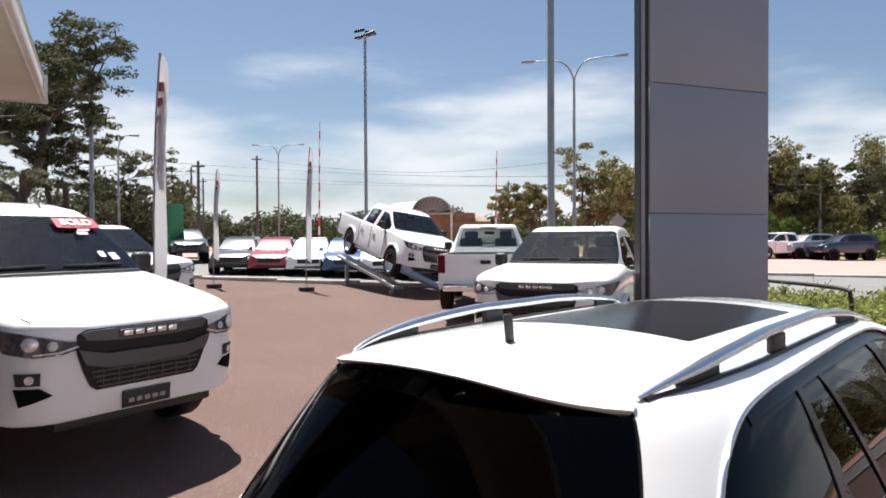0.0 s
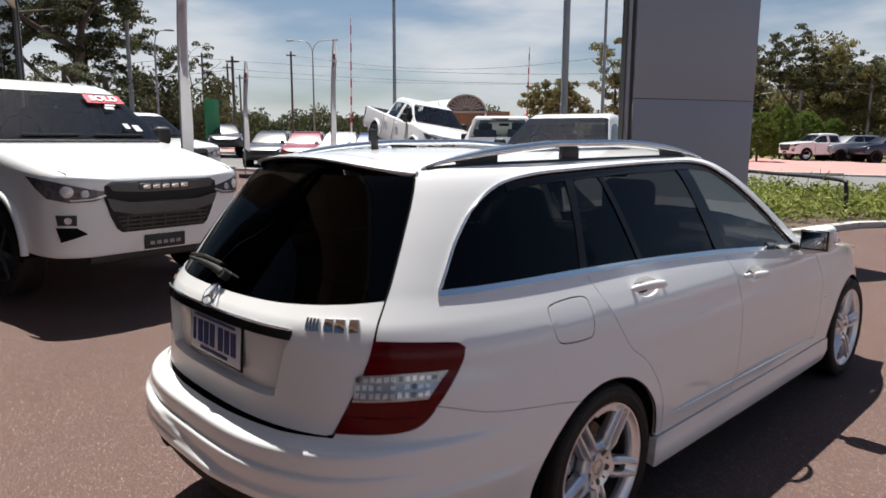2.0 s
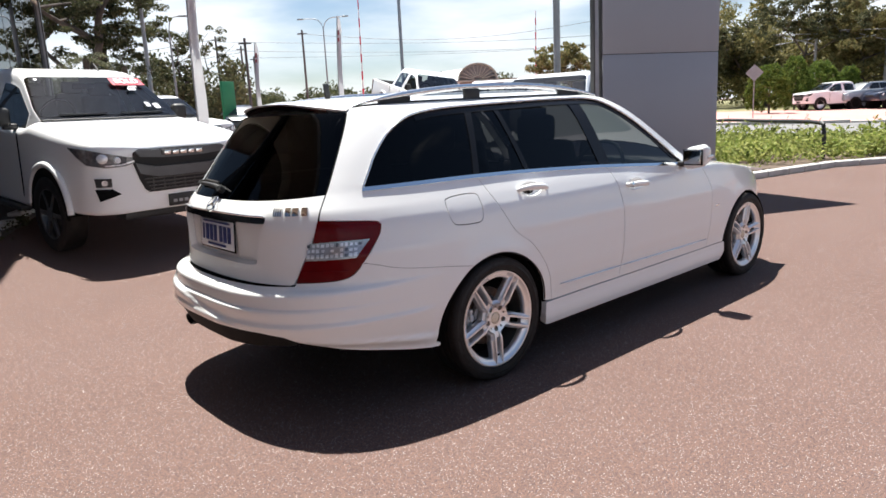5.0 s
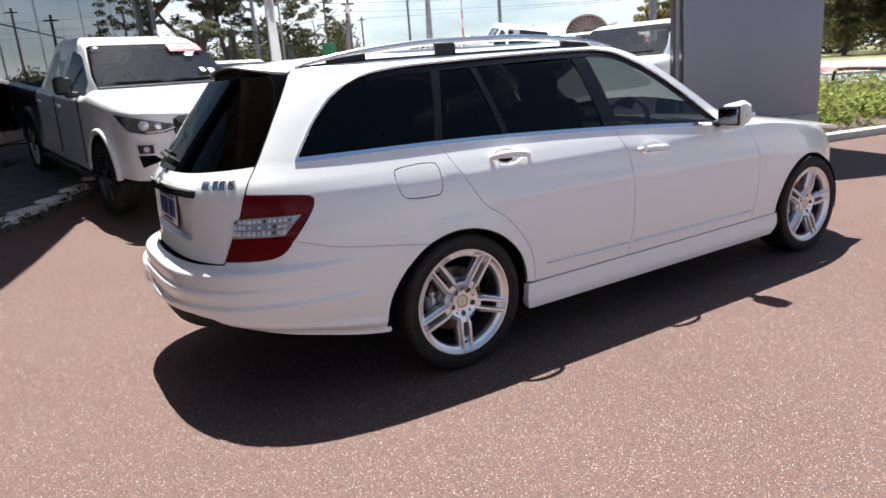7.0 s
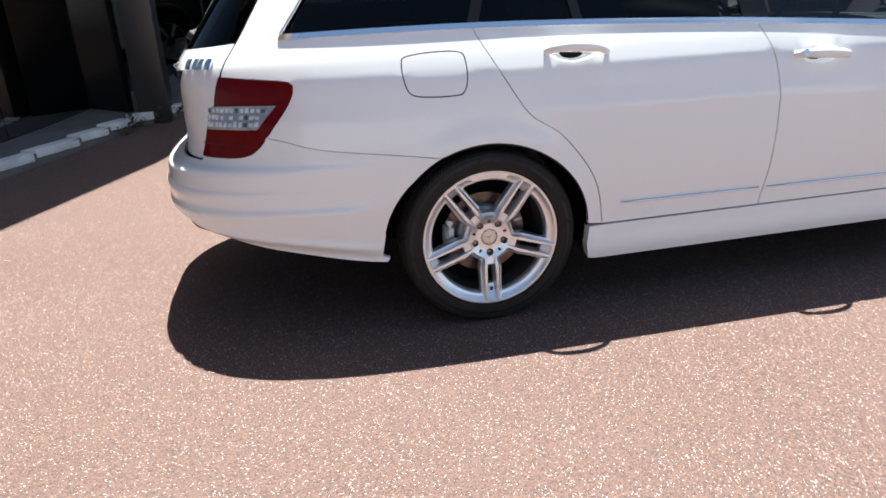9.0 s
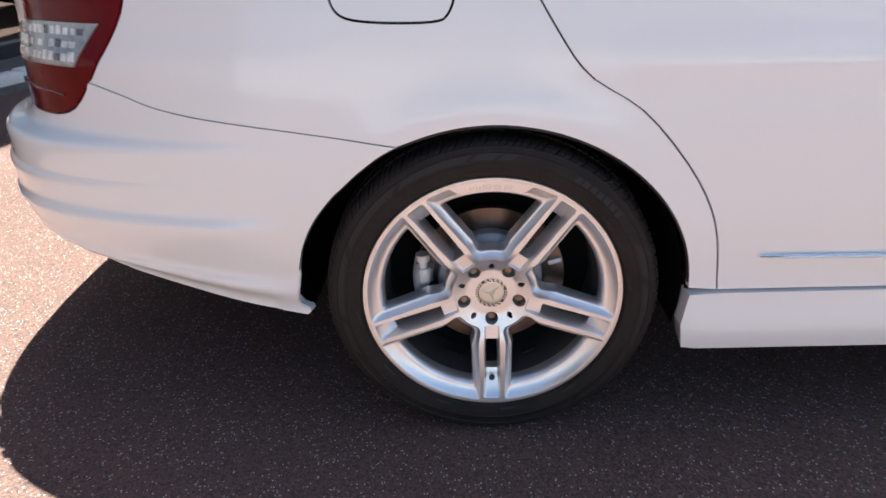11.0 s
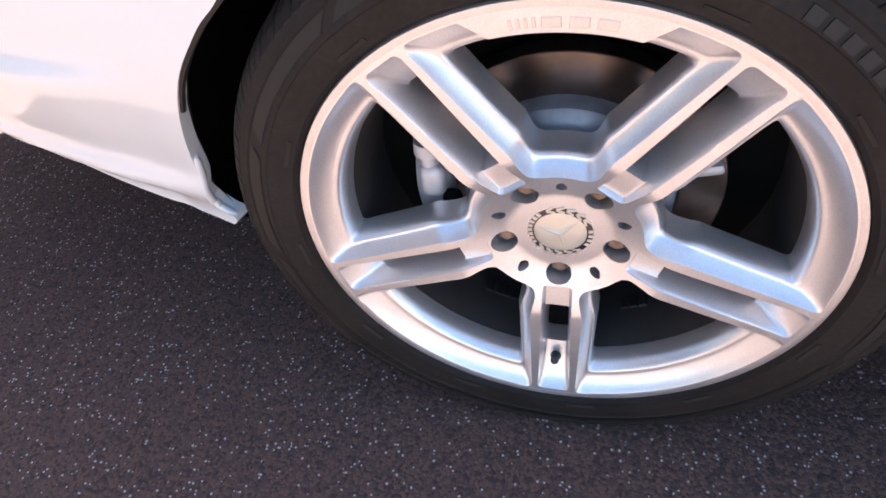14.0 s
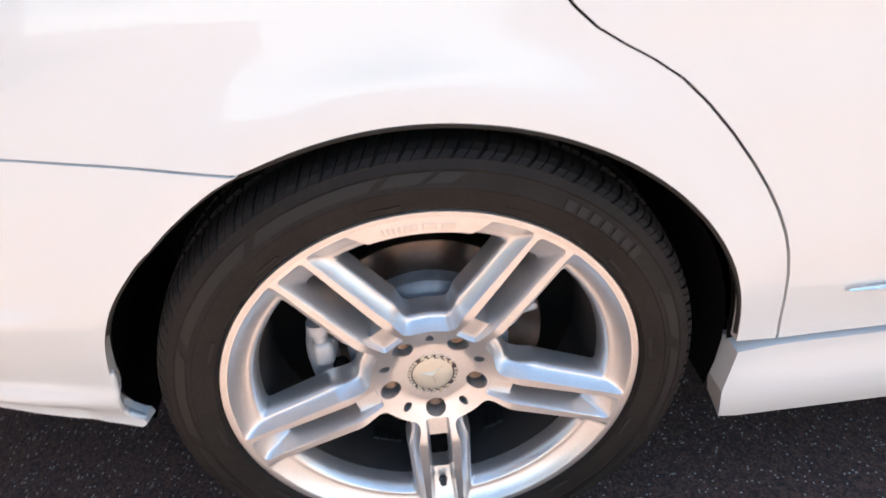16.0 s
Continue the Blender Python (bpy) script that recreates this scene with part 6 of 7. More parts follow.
def greenhouse(name, secs, groups, material, glass, parent, trim):
    """A cab shell with real window openings: groups of (pane name, spans along it, faces round it), each set in by trim and glazed."""
    bm = bmesh.new()
    rings = [[bm.verts.new((f, y, z)) for y, z in ring_pts(wb, wt, lo, hi, rb, rt, 4)] for f, wb, wt, lo, hi, rb, rt in secs]
    face = {}
    for i in range(len(rings) - 1):
        for k in range(20):
            face[i, k] = bm.faces.new((rings[i][k], rings[i][(k + 1) % 20], rings[i + 1][(k + 1) % 20], rings[i + 1][k]))
    bm.faces.new(rings[0])
    bm.faces.new(rings[-1][::-1])
    panes, gone = [], []
    for pane, spans, around in groups:
        fs = [face[i, k] for i in spans for k in around]
        bmesh.ops.inset_region(bm, faces=fs, thickness=trim, use_even_offset=True, use_boundary=True)
        g = bmesh.new()
        ids = {}
        for f in fs:
            for v in f.verts:
                if v not in ids:
                    ids[v] = g.verts.new(v.co)
            g.faces.new([ids[v] for v in f.verts])
        panes.append((pane, g))
        gone += fs
    bmesh.ops.delete(bm, geom=gone, context="FACES")
    cab = part(name, bm, material, parent, smooth=35)
    for pane, g in panes:
        part(pane, g, glass, cab, smooth=40)
    return cab


FRONT_X = curve1((0.0, 0.35, 0.50, 0.64, 0.76, 0.85, 0.90, 0.925, 0.935), (0.93, 0.928, 0.918, 0.89, 0.84, 0.76, 0.62, 0.40, 0.0))


def nose(off):
    """Places (across, height) on the rounded front of a ute."""
    def place(y, z):
        a, b = FRONT_X(abs(y) - 0.004), FRONT_X(abs(y) + 0.004)
        n = Vector((0.008, math.copysign(a - b, y), 0.0)).normalized()
        return Vector((FRONT_X(abs(y)) - 0.10 * max(0.0, z - 0.95) - 0.12 * max(0.0, 0.62 - z), y, z)) + n * off, n
    return place


def pickup(label, detailed=False, sold=False, group=""):
    """A white dual-cab ute."""
    u = thing("ute", label, "ute", group=group)
    bm = loft([(0.925, 0.36, 0.34, 0.50, 1.070, 0.05, 0.04), (0.912, 0.50, 0.49, 0.48, 1.092, 0.05, 0.05), (0.885, 0.645, 0.63, 0.47, 1.108, 0.05, 0.055), (0.838, 0.755, 0.74, 0.465, 1.122, 0.05, 0.06), (0.758, 0.845, 0.825, 0.46, 1.134, 0.05, 0.065), (0.62, 0.895, 0.865, 0.455, 1.160, 0.05, 0.08), (0.40, 0.922, 0.885, 0.45, 1.188, 0.05, 0.10),
               (0.0, 0.935, 0.895, 0.44, 1.228, 0.05, 0.12), (-0.42, 0.935, 0.895, 0.40, 1.262, 0.05, 0.12), (-0.62, 0.935, 0.90, 0.38, 1.19, 0.05, 0.07), (-1.6, 0.935, 0.90, 0.38, 1.165, 0.05, 0.05), (-2.62, 0.935, 0.90, 0.40, 1.17, 0.05, 0.05)])
    body = part("body", bm, M_UTE, u, smooth=35)
    secs = [(-0.40, 0.80, 0.765, 1.12, 1.268, 0.02, 0.02), (-0.60, 0.845, 0.765, 1.12, 1.408, 0.02, 0.05), (-1.05, 0.86, 0.665, 1.12, 1.705, 0.02, 0.09), (-1.22, 0.865, 0.645, 1.12, 1.762, 0.02, 0.11), (-1.56, 0.865, 0.635, 1.12, 1.787, 0.02, 0.11),
            (-1.66, 0.865, 0.635, 1.12, 1.787, 0.02, 0.11), (-2.2, 0.865, 0.635, 1.12, 1.772, 0.02, 0.11), (-2.42, 0.86, 0.64, 1.12, 1.715, 0.02, 0.10), (-2.60, 0.85, 0.72, 1.12, 1.25, 0.02, 0.03)]
    cab = greenhouse("cab", secs, (("windscreen", (0, 1), range(7, 12)), ("side_window", (1, 2, 3), (4,)), ("side_window", (1, 2, 3), (14,)), ("side_window", (5, 6), (4,)), ("side_window", (5, 6), (14,)), ("rear_glass", (7,), (8, 9, 10))), M_UTE, M_GLASSWS, u, 0.045)
    bm = loft([(-2.68, 0.90, 0.90, 0.52, 1.16, 0.04, 0.03), (-3.5, 0.92, 0.91, 0.52, 1.165, 0.04, 0.03), (-4.3, 0.90, 0.89, 0.54, 1.17, 0.04, 0.03)])
    bed = part("tray", bm, M_DARKWALL if detailed else M_UTE, u, smooth=35)
    box("tray_well", (-3.5, 0, 1.168), (1.45, 1.55, 0.012), M_GAP, bed)
    # cabin behind the glass
    box("cabin_lining", (-1.50, 0, 1.19), (1.98, 1.60, 0.06), M_SEATGREY, cab, bevel=0.02)
    bm = bmesh.new()
    add_box(bm, (-0.68, 0, 1.262), (0.34, 1.44, 0.07), bevel=0.03)
    part("dashboard", bm, M_BLACK, cab, smooth=40)
    for s in (-0.38, 0.38):
        for f in (-1.52, -2.28):
            bm = bmesh.new()
            add_box(bm, (f, s, 1.30), (0.13, 0.46, 0.36), bevel=0.05)
            add_box(bm, (f - 0.03, s, 1.545), (0.09, 0.26, 0.16), bevel=0.04)
            part("seat", bm, M_SEATGREY, cab, smooth=50)
    bm = bmesh.new()
    add_tube(bm, [Vector((-0.93 + 0.06 * math.sin(a), -0.38 + 0.18 * math.cos(a), 1.30 + 0.17 * math.sin(a))) for a in [2 * math.pi * k / 20 for k in range(20)]], 0.014, seg=6, close=True, up=(1, 0, 0.3))
    part("steering_wheel", bm, M_BLACK, cab, smooth=50)
    box("rear_view_mirror", (-1.10, 0, 1.60), (0.03, 0.24, 0.065), M_BLACK, cab, bevel=0.012)
    bm = bmesh.new()
    add_box(bm, (-0.435, 0, 1.276), (0.09, 1.50, 0.02), bevel=0.008)
    part("cowl", bm, M_BLACK, cab, smooth=40)
    for y0, y1 in ((0.10, 0.60), (-0.55, -0.05)):
        tube("wiper", [(-0.465, y0, 1.330), (-0.462, (y0 + y1) / 2, 1.326), (-0.47, y1, 1.332)], 0.010, M_BLACK, cab, seg=6)
    for s in (-1, 1):
        # arches and wheels
        for f in (0.0, -3.125):
            bm = bmesh.new()
            add_cyl(bm, (f, s * 0.60, 0.42), (f, s * 0.9375, 0.42), 0.455, 0.455, 32)
            bmesh.ops.delete(bm, geom=[v for v in bm.verts if v.co.z < 0.37], context="VERTS")
            q = [(f + 0.455 * math.cos(a), s * 0.9385, 0.42 + 0.455 * math.sin(a)) for a in [radians(-5 + 190 * k / 24) for k in range(25)]]
            bm.faces.new([bm.verts.new(p) for p in q])
            part("wheel_arch", bm, M_GAP, body, smooth=40)
            bm = bmesh.new()
            add_tube(bm, [(f + 0.462 * math.cos(a), s * 0.93, 0.42 + 0.462 * math.sin(a)) for a in [radians(3 + 174 * k / 24) for k in range(25)]], 0.034, seg=10, flat=0.9, up=(0, 1, 0))
            part("arch_flare", bm, M_DARKWALL if detailed and f else M_UTE, body, smooth=50)
            road_wheel(u, f, s * 0.955, 0.385, 0.24, s, detailed, M_ALLOY if f or not detailed else M_DARKWALL)
        # mirrors and handles
        bm = bmesh.new()
        add_box(bm, (-0.80, s * 1.00, 1.30), (0.12, 0.18, 0.19), bevel=0.045, seg=3)
        add_box(bm, (-0.80, s * 0.92, 1.20), (0.07, 0.14, 0.06), bevel=0.015)
        part("door_mirror", bm, M_BLACK, cab, smooth=50)
        for f in (-1.45, -2.35):
            box("door_handle", (f, s * 0.94, 1.04), (0.17, 0.035, 0.035), M_UTE, body, bevel=0.012)
        for f in (-0.62, -1.60, -2.5):
            box("door_gap", (f, s * 0.9335, 0.82), (0.009, 0.01, 0.66), M_GAP, body)
        box("side_step", (-1.55, s * 0.93, 0.36), (1.9, 0.12, 0.05), M_BLACK, body, bevel=0.02)
        tube("bonnet_gap", [(0.80 - 1.2 * t, s * (0.735 + 0.07 * t ** 0.5), 1.132 + 0.115 * t + 0.014 * math.sin(math.pi * t)) for t in [k / 12 for k in range(13)]], 0.004, M_GAP, body, seg=5)

        def fl(pts):
            return [(s * y, z) for y, z in pts]
        hl = sheet("headlamp", fl([(0.455, 0.995), (0.475, 0.957), (0.58, 0.925), (0.74, 0.915), (0.86, 0.940), (0.895, 1.010), (0.915, 1.092), (0.88, 1.088), (0.70, 1.045), (0.56, 1.012)]), nose(0.006), 0.02, M_LAMPDARK, body, step=0.04, label="smoked headlamp")
        for yy, zz, r in ((0.64, 0.982, 0.036), (0.755, 0.995, 0.052)):
            p, n = nose(0.0)(s * yy, zz)
            cyl("lamp_bulb", p, p + n * 0.016, r, M_LAMPCLEAR, hl, rb=r * 0.6, seg=16)
        sheet("lamp_strip", fl([(0.49, 0.966), (0.59, 0.936), (0.74, 0.926), (0.74, 0.938), (0.60, 0.948), (0.50, 0.977)]), nose(0.010), 0.004, M_LAMPCLEAR, hl, step=0.04)
        fg = sheet("fog_recess", fl([(0.70, 0.735), (0.815, 0.735), (0.825, 0.815), (0.70, 0.815)]), nose(0.004), 0.01, M_BLACK, body, step=0.04)
        p, n = nose(0.0)(s * 0.755, 0.775)
        cyl("fog_lamp", p, p + n * 0.014, 0.027, M_LAMPCLEAR, fg, seg=16)
        sheet("bumper_vent", fl([(0.63, 0.665), (0.80, 0.60), (0.825, 0.715), (0.70, 0.715)]), nose(0.004), 0.01, M_GAP, body, step=0.04)
        box("tail_lamp", (-4.30, s * 0.84, 0.98), (0.06, 0.14, 0.34), M_RED, bed, bevel=0.02)
    # grille: dark hexagon, a badge bar above and a heavy bar across it, cells below
    gr = sheet("grille", [(-0.50, 1.045), (-0.44, 1.075), (0.44, 1.075), (0.50, 1.045), (0.505, 0.945), (0.46, 0.80), (0.41, 0.69), (0.37, 0.66), (-0.37, 0.66), (-0.41, 0.69), (-0.46, 0.80), (-0.505, 0.945)], nose(0.008), 0.03, mat_grille, body, step=0.06, label="black grille with grey bars")
    sheet("grille_bar", [(-0.48, 1.055), (-0.43, 1.068), (0.43, 1.068), (0.48, 1.055), (0.44, 1.005), (0.20, 0.985), (-0.20, 0.985), (-0.44, 1.005)], nose(0.024), 0.02, mat_bar, gr, step=0.06)
    sheet("grille_bar", [(-0.495, 0.950), (-0.30, 0.905), (0.30, 0.905), (0.495, 0.950), (0.475, 0.885), (0.45, 0.845), (0.28, 0.805), (-0.28, 0.805), (-0.45, 0.845), (-0.475, 0.885)], nose(0.034), 0.03, mat_bar, gr, step=0.06)
    for z, w in ((0.685, 0.72), (0.72, 0.76), (0.755, 0.80), (0.79, 0.82)):
        sheet("grille_slat", [(-w / 2, z - 0.006), (w / 2, z - 0.006), (w / 2, z + 0.006), (-w / 2, z + 0.006)], nose(0.018), 0.012, M_DARKWALL, gr, step=0.08)
    for k in range(7):
        box("grille_divider", (0.940, -0.33 + 0.11 * k, 0.735), (0.012, 0.010, 0.125), M_DARKWALL, gr)
    box("badge_block", (0.948, 0, 1.030), (0.012, 0.46, 0.052), M_DARKWALL, gr, bevel=0.006)
    for k in range(5):
        box("grille_letter", (0.955, -0.17 + 0.085 * k, 1.031), (0.010, 0.066, 0.038), M_CHROME, gr, bevel=0.004)
    box("skid_plate", (0.76, 0, 0.43), (0.2, 1.2, 0.07), M_BLACK, body, bevel=0.02)
    fpl = box("front_plate", (0.935, 0, 0.555), (0.012, 0.37, 0.12), M_BLACK, body, bevel=0.004)
    for k in range(5):
        box("plate_bar", (0.943, -0.12 + 0.06 * k, 0.545), (0.004, 0.04, 0.03), M_POLE, fpl)
    box("tailgate_handle", (-4.325, 0, 1.02), (0.03, 0.20, 0.07), M_BLACK, bed, bevel=0.012)
    box("rear_bumper", (-4.36, 0, 0.55), (0.16, 1.62, 0.16), M_CHROME, bed, bevel=0.03)
    cyl("roof_antenna", (-1.25, 0.28, 1.75), (-1.40, 0.28, 1.86), 0.009, M_BLACK, cab, seg=8)
    box("high_brake_lamp", (-2.445, 0, 1.70), (0.04, 0.36, 0.022), M_RED, cab)
    if sold:
        def ws(a, b, lift=0.006):
            """A place on the windscreen: across, and up from its foot."""
            return Vector((-0.40 - 0.65 * b + 0.56 * lift, (0.755 - 0.13 * b) * a, 1.268 + 0.437 * b + 0.83 * lift))
        plate3("sold_sign", [ws(0.36, 0.745, 0.03), ws(0.94, 0.745, 0.03), ws(0.94, 0.915, 0.03), ws(0.36, 0.915, 0.03)], 0.004, M_SOLD, cab, "red sign on the windscreen")
        cu = bpy.data.curves.new("sold_text", "FONT")
        cu.body = "SOLD"
        cu.size = 0.112
        cu.offset = 0.004
        cu.extrude = 0.003
        cu.align_x, cu.align_y = "CENTER", "CENTER"
        to = new("sold_text", cu)
        me = bpy.data.meshes.new_from_object(to)
        bpy.data.objects.remove(to)
        m4 = Matrix(((0, -0.83, 0.56), (1, 0, 0), (0, 0.56, 0.83))).to_4x4()
        link_mesh("sold_letters", me, M_WHITE, cab, m=Matrix.Translation(ws(0.65, 0.828, 0.040)) @ m4)
        for a0, b0, w, h in ((0.62, 0.22, 0.07, 0.10), (0.74, 0.17, 0.09, 0.12), (0.56, 0.62, 0.14, 0.05), (0.60, 0.69, 0.16, 0.03), (-0.90, 0.86, 0.05, 0.04)):
            plate3("paper_notice", [ws(a0, b0, 0.03), ws(a0 + w, b0, 0.03), ws(a0 + w, b0 + h, 0.03), ws(a0, b0 + h, 0.03)], 0.003, M_PLATE, cab)
    return u


mat_grille = mat("grille_black", (0.008, 0.008, 0.009), rough=0.5, spec=0.3, var=0.1)
mat_bar = mat("dark_grey_grille_bar", (0.085, 0.088, 0.095), rough=0.35, metal=0.5, var=0.08)
M_GLASSWS = glass_mat("windscreen_glass", (0.78, 0.82, 0.80), ior=1.75)


def stand(ob, x, y, heading, lift=0.0, tilt=0.0):
    """Sets a vehicle down by its front axle, facing heading degrees from +x."""
    ob.matrix_basis = pose(x, y, gz(x, y) + lift) @ pose(0, 0, 0, 0, 0, heading) @ pose(0, 0, 0, 0, tilt, 0)
    return ob


near_ute = pickup("white dual-cab ute with a dark tray and a red sold sign", detailed=True, sold=True)
stand(near_ute, -4.673, 0.066, 9.3, 0.04, 5.16)
plain = pickup("white dual-cab ute parked in the row facing the yard", group="white utes")
stand(plain, -10.98, 2.97, 4.0)
stand(copy_thing(plain, Matrix.Identity(4)), -3.88, 5.66, -70.0, 0.10)
tail = stand(copy_thing(plain, Matrix.Identity(4)), -9.65, 11.4, 128.0, 0.12)
tail["label"] = "white dual-cab ute parked with its tailgate to the yard"
ramp_ute = stand(copy_thing(plain, Matrix.Identity(4)), -12.2, 11.3, -18.0, 0.40, 10.0)
ramp_ute.matrix_basis = ramp_ute.matrix_basis @ pose(0, 0, 0, -8, 0, 0)
ramp_ute["label"] = "white dual-cab ute displayed nose down on a ramp"
ramp = thing("display_ramp", "sloping steel display ramp under a white ute", "ramp", -13.6, 11.75, gz(-13.6, 11.7), -18)
for s in (-0.78, 0.78):
    bm = bmesh.new()
    add_box(bm, (-0.2, s, 0.48 - 0.14 * s), (4.4, 0.34, 0.10), rot=Matrix.Rotation(radians(10), 4, "Y"), bevel=0.02)
    part("track", bm, M_POLE, ramp)
for fx, h in ((-1.9, 0.70), (1.5, 0.12)):
    for s in (-0.78, 0.78):
        box("ramp_leg", (fx, s, h / 2), (0.10, 0.10, h), M_POLE, ramp)


def saloon(label, paint, suv=False, group=""):
    """A parked car far off."""
    c = thing("car", label, "car", group=group)
    h = 0.26 if suv else 0.0
    k = 0.12 if suv else 0.0
    bm = loft([(0.85, 0.55, 0.50, 0.40 + h, 0.66 + h, 0.06, 0.06), (0.72, 0.82, 0.74, 0.28 + h, 0.76 + h, 0.06, 0.10), (0.2, 0.90, 0.84, 0.24 + h, 0.88 + h, 0.05, 0.12), (-0.55, 0.90, 0.85, 0.22 + h, 0.95 + h, 0.05, 0.10),
               (-2.0, 0.90, 0.86, 0.22 + h, 0.98 + h, 0.05, 0.08), (-3.1, 0.89, 0.83, 0.26 + h, 0.98 + h, 0.06, 0.10), (-3.5, 0.76, 0.70, 0.36 + h, 0.94 + h, 0.08, 0.10)])
    body = part("body", bm, paint, c, smooth=35)
    bm = loft([(-0.45, 0.76, 0.72, 0.90 + h, 0.96 + h, 0.02, 0.02), (-0.95, 0.80, 0.62, 0.90 + h, 1.30 + h, 0.02, 0.06), (-1.35, 0.80, 0.57, 0.90 + h, 1.44 + h, 0.02, 0.10), (-2.4, 0.80, 0.56, 0.90 + h, 1.45 + h, 0.02, 0.10), (-3.0 - k, 0.79, 0.57, 0.90 + h, 1.34 + h + k * 0.6, 0.02, 0.08), (-3.42, 0.72, 0.62, 0.90 + h, 1.0 + h + k, 0.02, 0.03)])
    cab = part("cabin", bm, paint, c, smooth=35)
    plate3("windscreen", [(-0.60, -0.70, 1.03 + h), (-0.60, 0.70, 1.03 + h), (-1.25, 0.54, 1.395 + h), (-1.25, -0.54, 1.395 + h)], 0.02, M_GLASSFAR, cab)
    plate3("rear_glass", [(-3.03, -0.50, 1.31 + h), (-3.03, 0.50, 1.31 + h), (-3.38, 0.58, 1.04 + h), (-3.38, -0.58, 1.04 + h)], 0.02, M_GLASSFAR, cab)
    for s in (-1, 1):
        for pts in ([(-0.95, 1.0), (-1.85, 1.0), (-1.85, 1.36), (-1.42, 1.36)], [(-1.92, 1.0), (-3.0, 1.03), (-2.75, 1.33), (-1.92, 1.36)]):
            q = [(f, s * (0.808 - (z - 0.9) * 0.43), z + h) for f, z in pts]
            plate3("side_window", q if s < 0 else q[::-1], 0.012, M_GLASSFAR, cab)
        for f in (0.0, -2.65):
            bm = bmesh.new()
            add_cyl(bm, (f, s * 0.6, 0.34), (f, s * 0.906, 0.34), 0.37 + h * 0.3, seg=24)
            part("wheel_arch", bm, M_GAP, body, smooth=40)
            road_wheel(c, f, s * 0.912, 0.31 + h * 0.3, 0.2, s, False, M_ALLOY)
        hp = [(0.74, s * 0.50, 0.70 + h), (0.76, s * 0.48, 0.60 + h), (0.55, s * 0.84, 0.62 + h), (0.48, s * 0.84, 0.72 + h)]
        plate3("headlamp", hp if s < 0 else hp[::-1], 0.05, M_LAMPCLEAR, body)
        box("tail_lamp", (-3.44, s * 0.66, 0.84 + h), (0.1, 0.2, 0.14), M_RED, body, bevel=0.02)
        box("door_mirror", (-0.85, s * 0.94, 1.02 + h), (0.10, 0.16, 0.12), paint, cab, bevel=0.03)
    box("grille", (0.83, 0, 0.56 + h), (0.06, 0.80, 0.16), M_BLACK, body, bevel=0.02)
    box("lower_grille", (0.80, 0, 0.38 + h), (0.06, 1.0, 0.12), M_BLACK, body, bevel=0.02)
    return c


P_DARK = mat("dark_grey_car_paint", (0.03, 0.032, 0.036), rough=0.3, coat=1.0, var=0.02)
P_BLUE = mat("blue_car_paint", (0.03, 0.08, 0.2), rough=0.3, coat=1.0, var=0.02)
P_SILVER = mat("silver_car_paint", (0.45, 0.46, 0.47), rough=0.3, metal=0.6, coat=1.0, var=0.02)
P_NAVY = mat("navy_car_paint", (0.012, 0.018, 0.04), rough=0.3, coat=1.0, var=0.02)
P_REDCAR = mat("red_car_paint", (0.28, 0.02, 0.03), rough=0.3, coat=1.0, var=0.02)
suv = saloon("dark grey off-roader facing the yard between the flags", P_DARK, suv=True)
stand(suv, -30.6, 13.75, -24.0)
for i, (x, y, p, nm) in enumerate(((-22.5, 11.6, P_DARK, "dark"), (-21.3, 12.5, P_REDCAR, "dark red"), (-20.0, 13.3, M_UTE, "white"), (-18.6, 13.9, P_BLUE, "blue"), (-17.3, 14.6, M_UTE, "white"), (-15.9, 15.2, P_SILVER, "silver"))):
    stand(saloon(nm + " car parked nose out in the sales row", p, group="sales row cars"), x, y, -40.0)
far_ute = stand(copy_thing(plain, Matrix.Identity(4)), -14.7, 46.4, 235.0)
far_ute["label"] = "white dual-cab ute parked under the trees across the road"
stand(saloon("silver off-roader parked under the trees across the road", P_SILVER, suv=True, group="cars across the road"), -13.2, 48.1, 238.0)
stand(saloon("dark blue off-roader parked under the trees across the road", P_NAVY, suv=True, group="cars across the road"), -11.0, 47.8, 232.0)
stand(saloon("white off-roader parked under the trees across the road", M_UTE, suv=True, group="cars across the road"), -6.2, 54.0, 225.0)

# ---- poles, flags, signs ----
def pole(name, label, category, x, y, h, r0, r1, material=None, kind=""):
    p = thing(name, label, category, x, y, gz(x, y))
    bm = bmesh.new()
    add_cyl(bm, (0, 0, -0.1), (0, 0, h), r0, r1, 14)
    part("shaft", bm, material or M_POLE, p, smooth=50)
    return p


p = pole("floodlight_pole", "slim grey floodlight pole with a cluster of lamps", "lamp post", -21.6, 17.45, 10.15, 0.085, 0.06)
for k, (dx, dy, tilt) in enumerate(((-0.35, 0.0, 25), (0.1, 0.25, -10), (0.35, -0.05, 35), (0.0, -0.3, 20))):
    hd = box("lamp_head", (dx, dy, 10.25 + 0.12 * (k % 2)), (0.42, 0.30, 0.10), M_BLACK, p, bevel=0.02, rot=Matrix.Rotation(radians(tilt), 4, "X") @ Matrix.Rotation(radians(30 * k), 4, "Z"))
cyl("lamp_bracket", (-0.45, 0, 10.15), (0.45, 0, 10.15), 0.03, M_POLE, p)
p = pole("floodlight_pole", "tall grey floodlight pole with one lamp on a crossbar", "lamp post", -32.9, 10.1, 9.5, 0.12, 0.08)
box("lamp_head", (0, 0, 9.75), (0.35, 0.55, 0.3), M_BLACK, p, bevel=0.03)
cyl("lamp_bracket", (-0.45, -0.6, 9.5), (0.45, 0.6, 9.5), 0.035, M_POLE, p)
